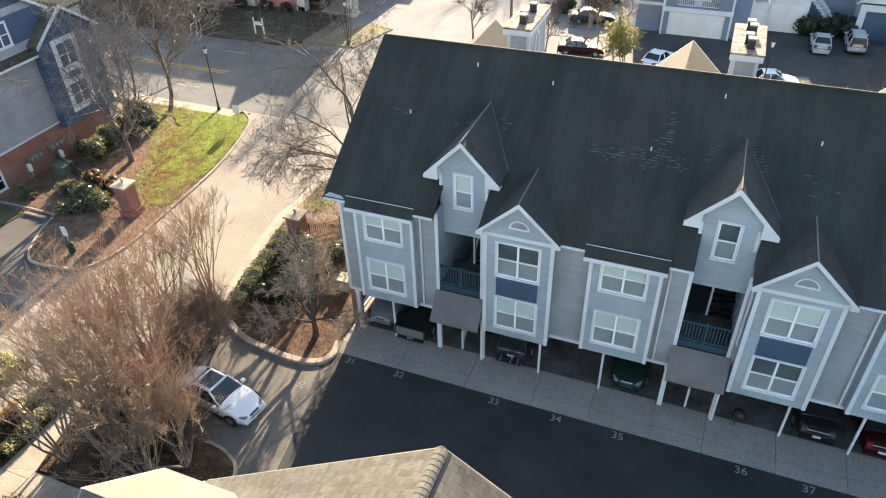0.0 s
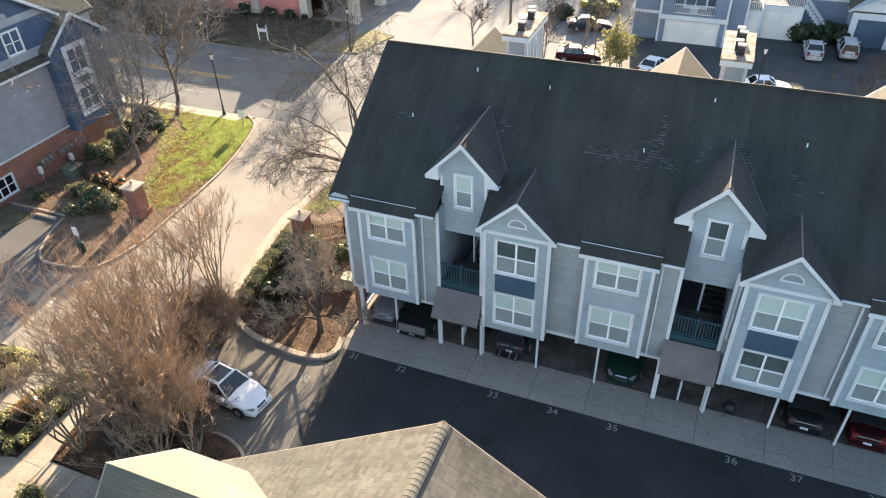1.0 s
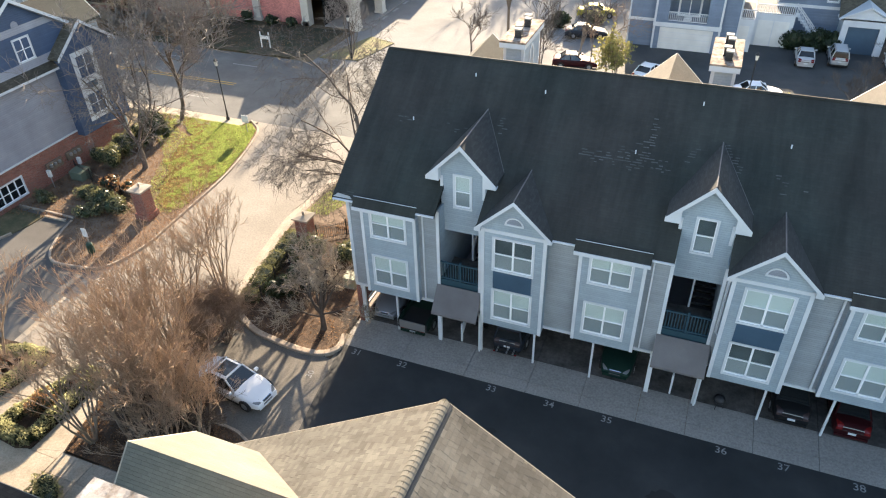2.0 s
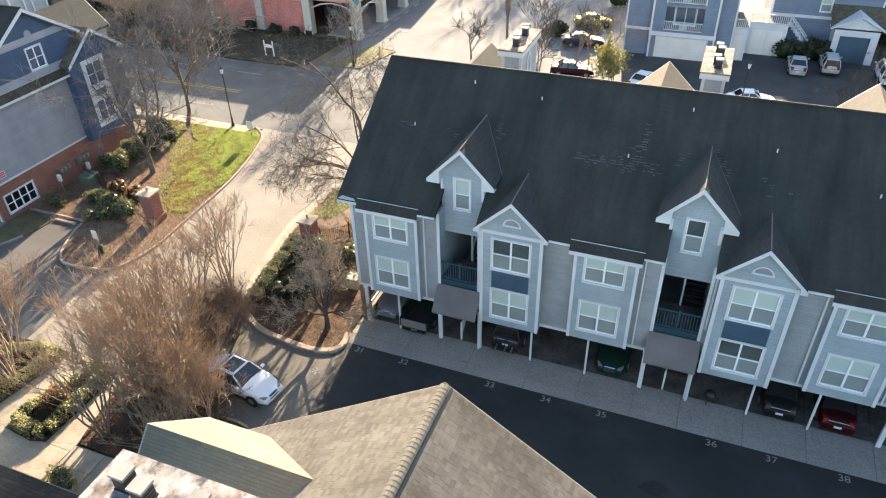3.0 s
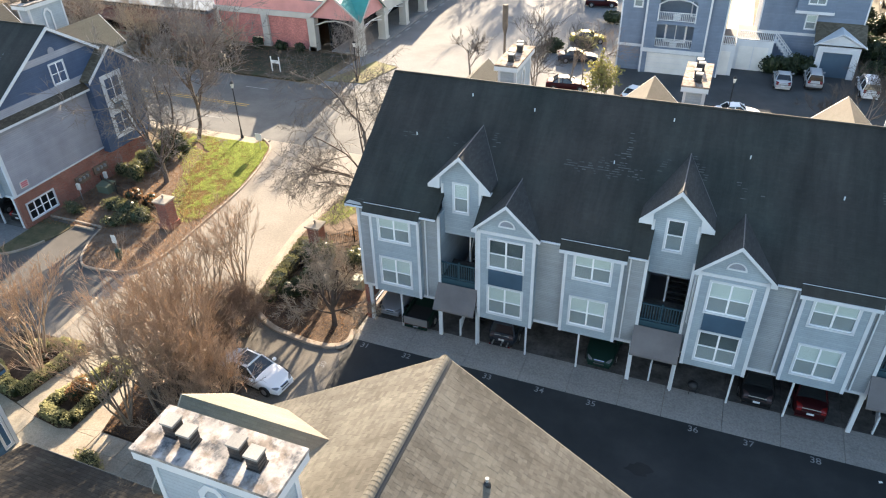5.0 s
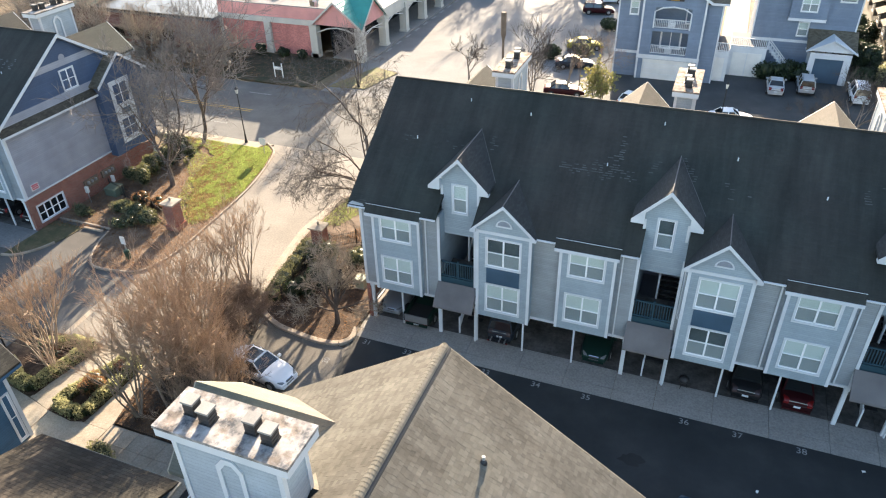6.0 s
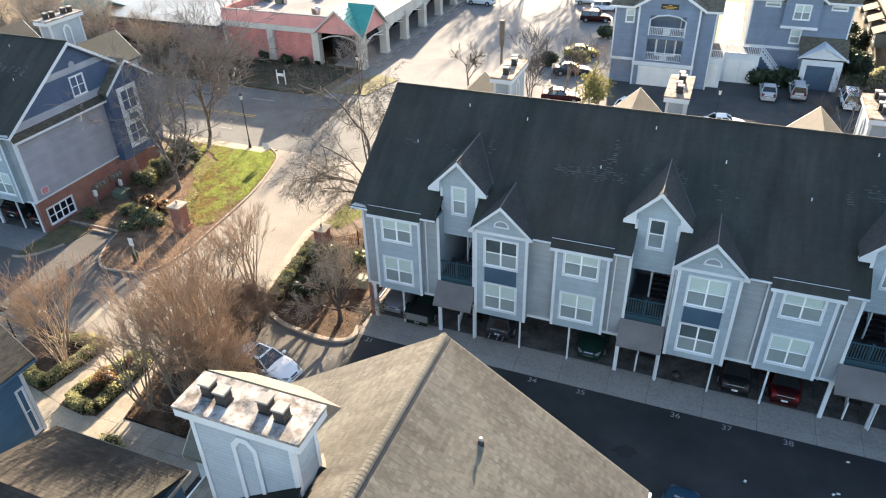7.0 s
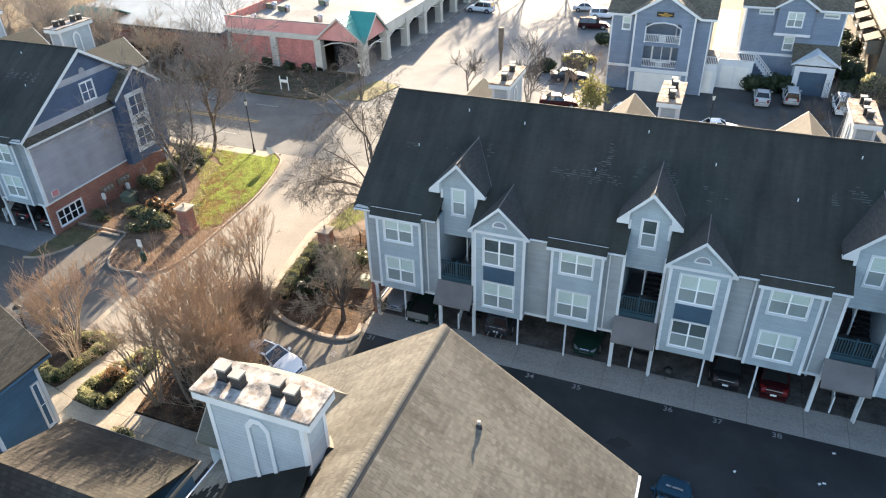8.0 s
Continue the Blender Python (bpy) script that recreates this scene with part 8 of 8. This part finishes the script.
for z, a in ((9.33, .2), (9.16, .75), (9.02, .45)):
    part("gold_bar", B().box(6.05 - a, 6.05 + a, -.68, -.655, z, z + .09), M["paint_yellow"], sb)

g2 = thing("garage_wing", "white garage wing with roof deck and balustrade", "garage", pose(0.6, 76.5, 0))
part("wall", B().box(0, 3.4, 0, 6, 0, 3.4).box(3.4, 7.3, 2.5, 8, 0, 3.4), M["trim"], g2)
for x0, x1, y in ((.4, 3.0, -.03), (3.8, 5.3, 2.47), (5.4, 6.9, 2.47)):
    part("garage_door", B().box(x0, x1, y, y + .1, 0, 2.7), M["sign_white"], g2, "pale garage door")
part("roof_deck", B().box(0.05, 3.35, 0.05, 6, 3.4, 3.43).box(3.4, 7.25, 2.55, 8, 3.4, 3.43), M["awning"], g2, "grey roof deck")
railing(g2, 0, 3.4, 0, 3.4, 1.0, 18)
railing(g2, 3.4, 7.3, 2.5, 3.4, 1.0, 20)
for i in range(10):
    part("stair_step", B().box(7.3 + i * .3, 7.65 + i * .3, 2.5, 3.7, 3.3 - i * .32, 3.4 - i * .32), M["trim"], g2)
for y in (2.5, 3.7):
    part("stair_rail", B().slab([(7.3, y, 4.4), (10.3, y, 1.2), (10.3, y, 1.05), (7.3, y, 4.25)], .06, (0, 1, 0)), M["trim"], g2)
    for i in range(10):
        part("baluster", B().box(7.4 + i * .3, 7.46 + i * .3, y, y + .04, 3.3 - i * .32, 4.25 - i * .32), M["trim"], g2)

h2 = thing("blue_house", "slate blue house with projecting box window and white porch", "house", pose(6.0, 82, 0), "blue houses")
w = B().holed(0, 10.7, 0, 9.2, [(1.4, 3.1, 8.2, 8.8), (8.3, 10.0, 8.2, 8.8), (4.7, 5.9, 4.2, 5.9)], lambda p, q, d: (p, 0 if d == 0 else .3, q))
w.box(0, .3, .3, 12, 0, 9.2).box(10.4, 10.7, .3, 12, 0, 9.2)
part("wall", w, M["siding_house"], h2)
w = B().holed(3.5, 7.3, 6.4, 9.5, [(4.5, 6.3, 7.1, 8.9)], lambda p, q, d: (p, -.7 if d == 0 else -.5, q))
w.box(3.5, 3.7, -.5, 0, 6.4, 9.5).box(7.1, 7.3, -.5, 0, 6.4, 9.5).box(3.5, 7.3, -.7, 0, 6.25, 6.4).slab([(3.5, -.7, 9.5), (7.3, -.7, 9.5), (5.4, -.7, 10.7)], .2, (0, 1, 0))
part("box_window", w, M["siding_house"], h2)
part("box_window_base", B().box(3.45, 7.35, -.75, .02, 6.1, 6.4), M["trim"], h2)
for x0, x1, z0, z1, y, c in ((1.4, 3.1, 8.2, 8.8, 0, 1), (8.3, 10.0, 8.2, 8.8, 0, 1), (4.7, 5.9, 4.2, 5.9, 0, 1), (4.5, 6.3, 7.1, 8.9, -.7, 2)):
    window(h2, x0, x1, z0, z1, y, cols=c, rows=1 if z1 - z0 < 1 else 2)
part("roof", B().slab([(-.5, -.5, 9.15), (11.2, -.5, 9.15), (11.2, 6, 12.6), (-.5, 6, 12.6)], .2), M["shingle_tan"], h2)
part("roof", B().slab([(-.5, 12.5, 9.15), (11.2, 12.5, 9.15), (11.2, 6, 12.6), (-.5, 6, 12.6)], .2), M["shingle_tan"], h2)
for k in (-1, 1):
    part("gable_roof", B().slab([(5.4, -1.0, 11.0), (5.4, 3.4, 11.0), (5.4 + k * 2.4, .2, 9.4), (5.4 + k * 2.4, -1.0, 9.4)], .15), M["shingle_tan"], h2)
    part("barge_board", B().slab([(5.4, -1.0, 10.95), (5.4 + k * 2.4, -1.0, 9.35), (5.4 + k * 2.4, -1.0, 9.1), (5.4, -1.0, 10.65)], .06, (0, -1, 0)), M["trim"], h2)
for x0, x1 in ((-.5, 3), (7.8, 11.2)):
    part("fascia", B().box(x0, x1, -.55, -.48, 8.95, 9.18), M["trim"], h2)
part("belt_board", B().box(0, 6.4, -.05, .02, 3.5, 3.8), M["trim"], h2)
for u in (0, 10.55):
    part("corner_board", B().box(u, u + .15, -.04, .02, 0, 9.0), M["trim"], h2)
part("lean_to_roof", B().slab([(5.9, -3.0, 3.6), (11.0, -3.0, 3.6), (11.0, 0, 5.2), (5.9, 0, 5.2)], .15), M["shingle_tan"], h2)
pf = B().holed(6.4, 10.6, 0, 3.5, [(7.0, 9.9, 0, 2.8)], lambda p, q, d: (p, -3.0 if d == 0 else -2.7, q)).slab([(6.1, -3.0, 3.5), (10.9, -3.0, 3.5), (8.5, -3.0, 4.7)], .3, (0, 1, 0))
pf.box(6.4, 6.6, -2.7, 0, 0, 3.5).box(10.4, 10.6, -2.7, 0, 0, 3.5)
part("porch_front", pf, M["trim"], h2, "white pedimented porch front")
part("porch_door", B().box(7.0, 9.9, -2.75, -2.65, 0, 2.8), M["panel"], h2, "grey-blue arched door")
for k in (-1, 1):
    part("porch_roof", B().slab([(8.5, -3.3, 4.95), (8.5, -.5, 4.95), (8.5 + k * 2.6, -1.8, 3.6), (8.5 + k * 2.6, -3.3, 3.6)], .12), M["trim"], h2)

row = thing("tan_terrace", "sunlit tan terrace with projecting eaves", "building", pose(21.5, 84, 0))
part("wall", B().box(0, 10, 0, 45, 0, 7.0), M["tan_wall"], row)
part("roof", B().slab([(-.8, -.5, 7.0), (-.8, 45, 7.0), (5, 45, 10), (5, -.5, 10)], .2), M["shingle_tan"], row)
for i in range(8):
    y = 1.5 + i * 5.2
    part("dormer", B().box(-1.4, 0.0, y, y + 2.2, 3.6, 5.2), M["tan_wall"], row)
    part("dormer_roof", B().slab([(-1.8, y - .3, 5.2), (-1.8, y + 2.5, 5.2), (0, y + 2.5, 5.9), (0, y - .3, 5.9)], .12), M["shingle_tan"], row)
    window(row, y + .5, y + 1.7, 3.9, 5.0, -1.4, cols=1, axis="x", out=-1)
fence([(18.5, 84.5), (20.8, 76.5)], 1.6, "dark metal fence beside the terrace")


# ---- laid shingles of the near roof: courses of separate tabs ----
tan_tab = mat("weathered_tan_shingle_tab", (0.166, 0.153, 0.131), 0.88, var=0.24, scale=0.45, fine=50, bump=0.003, island=0.3, spec=0.25)
tn, tl = tan_tab.node_tree.nodes, tan_tab.node_tree.links
tb = tn["Principled BSDF"]
tm = tn.new("ShaderNodeMapping")
tm.inputs["Scale"].default_value = (1.0, 0.12, 0.12)
tl.new(tn.new("ShaderNodeTexCoord").outputs["Object"], tm.inputs["Vector"])
worn = ramp(tn, tl, noise_node(tn, tl, tm.outputs[0], 0.9, 5, 0.6), (0.36, (0.72, 0.7, 0.67)), (0.62, (1.1, 1.1, 1.08)))
tl.new(mixc(tn, tl, tb.inputs["Base Color"].links[0].from_socket, worn, 1.0, "MULTIPLY"), tb.inputs["Base Color"])
tab_single = bpy.data.materials.new("weathered_tan_shingle_single")
tab_single.use_nodes = True
tn, tl = tab_single.node_tree.nodes, tab_single.node_tree.links
tb = tn["Principled BSDF"]
tb.inputs["Roughness"].default_value, tb.inputs["Specular IOR Level"].default_value = 0.88, 0.25
tr_ = tn.new("ShaderNodeObjectInfo").outputs["Random"]
tl.new(mixc(tn, tl, ramp(tn, tl, tr_, (0, (0.12, 0.11, 0.09)), (1, (0.168, 0.155, 0.128))),
            ramp(tn, tl, noise_node(tn, tl, tn.new("ShaderNodeTexCoord").outputs["Object"], 50, 3), (0.25, (0.82,) * 3), (0.75, (1,) * 3)), 1.0, "MULTIPLY"), tb.inputs["Base Color"])

# Dark tabs hold the chimney's shadow in their colour.
dark_tab = mat("chimney_shade_shingle_tab", (0.036, 0.037, 0.034), 0.9, var=0.25, scale=0.8, fine=50, bump=0.003, island=0.3, spec=0.0)
run = RUN + 0.55
slope_len = math.hypot(run, RIDGE - EAVE)
tilt = math.atan2(RIDGE - EAVE, run)
singles = 0
for side in (0, 1):
    rng = random.Random(70 + side)
    # stained gathers the tabs coloured as chimney shadow
    b, stained = B(), B()
    rows = int(slope_len / 0.145)
    tab_meshes = {}
    for r in range(rows):
        s0 = r * 0.145
        x = -0.38 + (r % 2) * 0.1 - rng.random() * 0.2
        while x < 34.9:
            w = rng.choice((0.13, 0.17, 0.21, 0.25))
            a0, a1 = max(-0.38, x), min(34.9, x + w - 0.003)
            x += w
            if a1 - a0 < 0.05:
                continue
            lift = rng.choice((0.003, 0.005, 0.007))
            sl = [(a0, s0), (a1, s0), (a1, s0 + 0.16), (a0, s0 + 0.16)]
            up = (lift + 0.006, lift + 0.006, 0.004, 0.004)

            def at(u, s, h):
                v = -0.55 + s * math.cos(tilt)
                z = EAVE + s * math.sin(tilt) + h * math.cos(tilt)
                v -= h * math.sin(tilt)
                return (-u, v if side == 0 else 2 * RUN - v, z)
            top = [at(u, s, h) for (u, s), h in zip(sl, up)]
            low = [at(u, s, 0.001) for u, s in sl]
            fs = [(0, 1, 2, 3), (4, 5, 1, 0), (5, 6, 2, 1), (7, 4, 0, 3)]
            if side == 0:
                fs = [tuple(reversed(f)) for f in fs]
            if side == 0 and singles < 300 and 5.6 < s0 < 8.4 and 1.6 < a0 < 6.5:
                singles += 1
                key = (round(a1 - a0, 2), lift)
                if key not in tab_meshes:
                    o = Vector(top[0])
                    me = bpy.data.meshes.new("shingle")
                    me.from_pydata([tuple(Vector(p) - o) for p in top + low], [], fs)
                    me.materials.append(tab_single)
                    tab_meshes[key] = me
                ob = new("shingle", tab_meshes[key])
                ob.parent = near_block
                ob.location = top[0]
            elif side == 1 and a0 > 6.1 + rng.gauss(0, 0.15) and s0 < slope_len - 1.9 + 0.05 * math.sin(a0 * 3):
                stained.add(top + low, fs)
            else:
                b.add(top + low, fs)
    tagged(part("shingle_field", b, tan_tab, near_block), "weathered tan shingle tabs in courses", kind="stuff")
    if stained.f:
        tagged(part("stained_shingle_field", stained, dark_tab, near_block), "shingle tabs darkened to hold the chimney's shadow", kind="stuff")
# The cricket's near face gets the dark tab as its shade.
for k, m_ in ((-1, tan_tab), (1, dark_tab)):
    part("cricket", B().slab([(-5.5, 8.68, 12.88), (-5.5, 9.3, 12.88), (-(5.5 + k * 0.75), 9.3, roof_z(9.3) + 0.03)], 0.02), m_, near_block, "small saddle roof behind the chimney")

# scuffed tabs on the dark roofs: rows of short pale butt edges
scuff = mat("scuffed_pale_shingle_tab", (0.1, 0.102, 0.102), 0.85, var=0.3, scale=1.5, fine=30, bump=0.0, island=0.2, spec=0.4)


def worn_tabs(owner, s, runs, seed, surface=scuff):
    """Scuffs along runs (u0, v0, u1, v1, count, spread across) of a front slope."""
    rng, b = random.Random(seed), B()
    for u0, v0, u1, v1, n, wide in runs:
        for _ in range(int(n * 0.6)):
            f = rng.random()
            u, v = u0 + (u1 - u0) * f + rng.gauss(0, wide), v0 + (v1 - v0) * f + rng.gauss(0, wide)
            v = round(v / 0.12) * 0.12
            w, d = rng.uniform(0.05, 0.15), rng.uniform(0.025, 0.05)
            b.slab([(s * p, q, roof_z(q) + 0.005) for p, q in ((u - w, v), (u + w, v), (u + w, v + d), (u - w, v + d))], 0.004)
    return tagged(part("worn_shingle_field", b, surface, owner), "pale scuffed shingle tabs", kind="stuff")


worn_tabs(main_block, 1, ((14.5, 5.3, 14.2, 3.4, 45, 0.09), (11.4, 3.35, 15.3, 3.15, 95, 0.16), (13.0, 3.7, 13.9, 3.5, 20, 0.2), (17.75, 4.5, 18.55, 3.45, 46, 0.1), (16.6, 4.2, 16.1, 3.6, 14, 0.08), (7.0, 4.1, 7.3, 3.75, 16, 0.08),
                          (1.6, 3.75, 2.4, 3.6, 12, 0.08), (4.2, 3.7, 5.2, 3.5, 8, 0.1), (26.56, 4.15, 26.64, 3.58, 30, 0.05), (27.5, 4.5, 28.3, 4.0, 40, 0.13), (20.2, 3.4, 21.0, 3.0, 10, 0.2), (0.0, -0.42, 0.7, -0.3, 30, 0.05)), 51)
worn_tabs(west_block, -1, [(u, 4.75, u + 0.15, 4.1, 13, 0.05) for u in (1.9, 2.6, 3.3, 4.0, 4.7)], 52, mat("bare_pale_shingle_tab", (0.2, 0.21, 0.22), 0.85, var=0.3, scale=1.5, fine=30, bump=0, island=0.5, spec=0.25))

# The apron is coloured with the same painted shadow.
part("chimney_apron", B().slab([(-6.585, 8.9, roof_z(8.9) + 0.48), (-6.585, 12.6, roof_z(12.6) + 0.5), (-8.6, 12.9, roof_z(12.9) + 0.02), (-8.6, 8.4, roof_z(8.4) + 0.02)], 0.06), dark_tab, near_block, "shadow-dark shingle saddle against the chimney")

# ridge: a dark vent strip under rolled, overlapping cap shingles
for k in (-1, 1):
    w0, w1 = RUN + k * 0.1, RUN + k * (0.22 if k < 0 else 0.17)
    z0, z1 = RIDGE - 0.1 * SLOPE, RIDGE - (0.22 if k < 0 else 0.17) * SLOPE
    part("ridge_vent", B().slab([(0.39, w0, z0 + 0.035), (-34.9, w0, z0 + 0.035), (-34.9, w1, z1 + 0.035), (0.39, w1, z1 + 0.035)], 0.03), M["metal_black"], near_block, "dark ridge vent strip")
cap_mesh = B()
arc = [(-0.16, -0.075), (-0.115, -0.02), (-0.06, 0.012), (0, 0.024), (0.06, 0.012), (0.115, -0.02), (0.16, -0.075)]
for x, h in ((0.0, 0.008), (-0.19, 0.018)):
    cap_mesh.v += [(x, v, z + h + 0.03) for v, z in arc]
cap_mesh.v += [(-0.19, v, z + 0.036) for v, z in arc]
cap_mesh.f += [(i, i + 1, i + 8, i + 7) for i in range(6)] + [(14 + i, 15 + i, 8 + i, 7 + i) for i in range(6)]
cap_mesh.tidy = True
cap_data = cap_mesh.mesh("ridge_shingle", tab_single)
for i in range(235):
    ob = new("ridge_shingle", cap_data)
    ob.parent = near_block
    ob.location = (0.37 - i * 0.15, RUN, RIDGE)
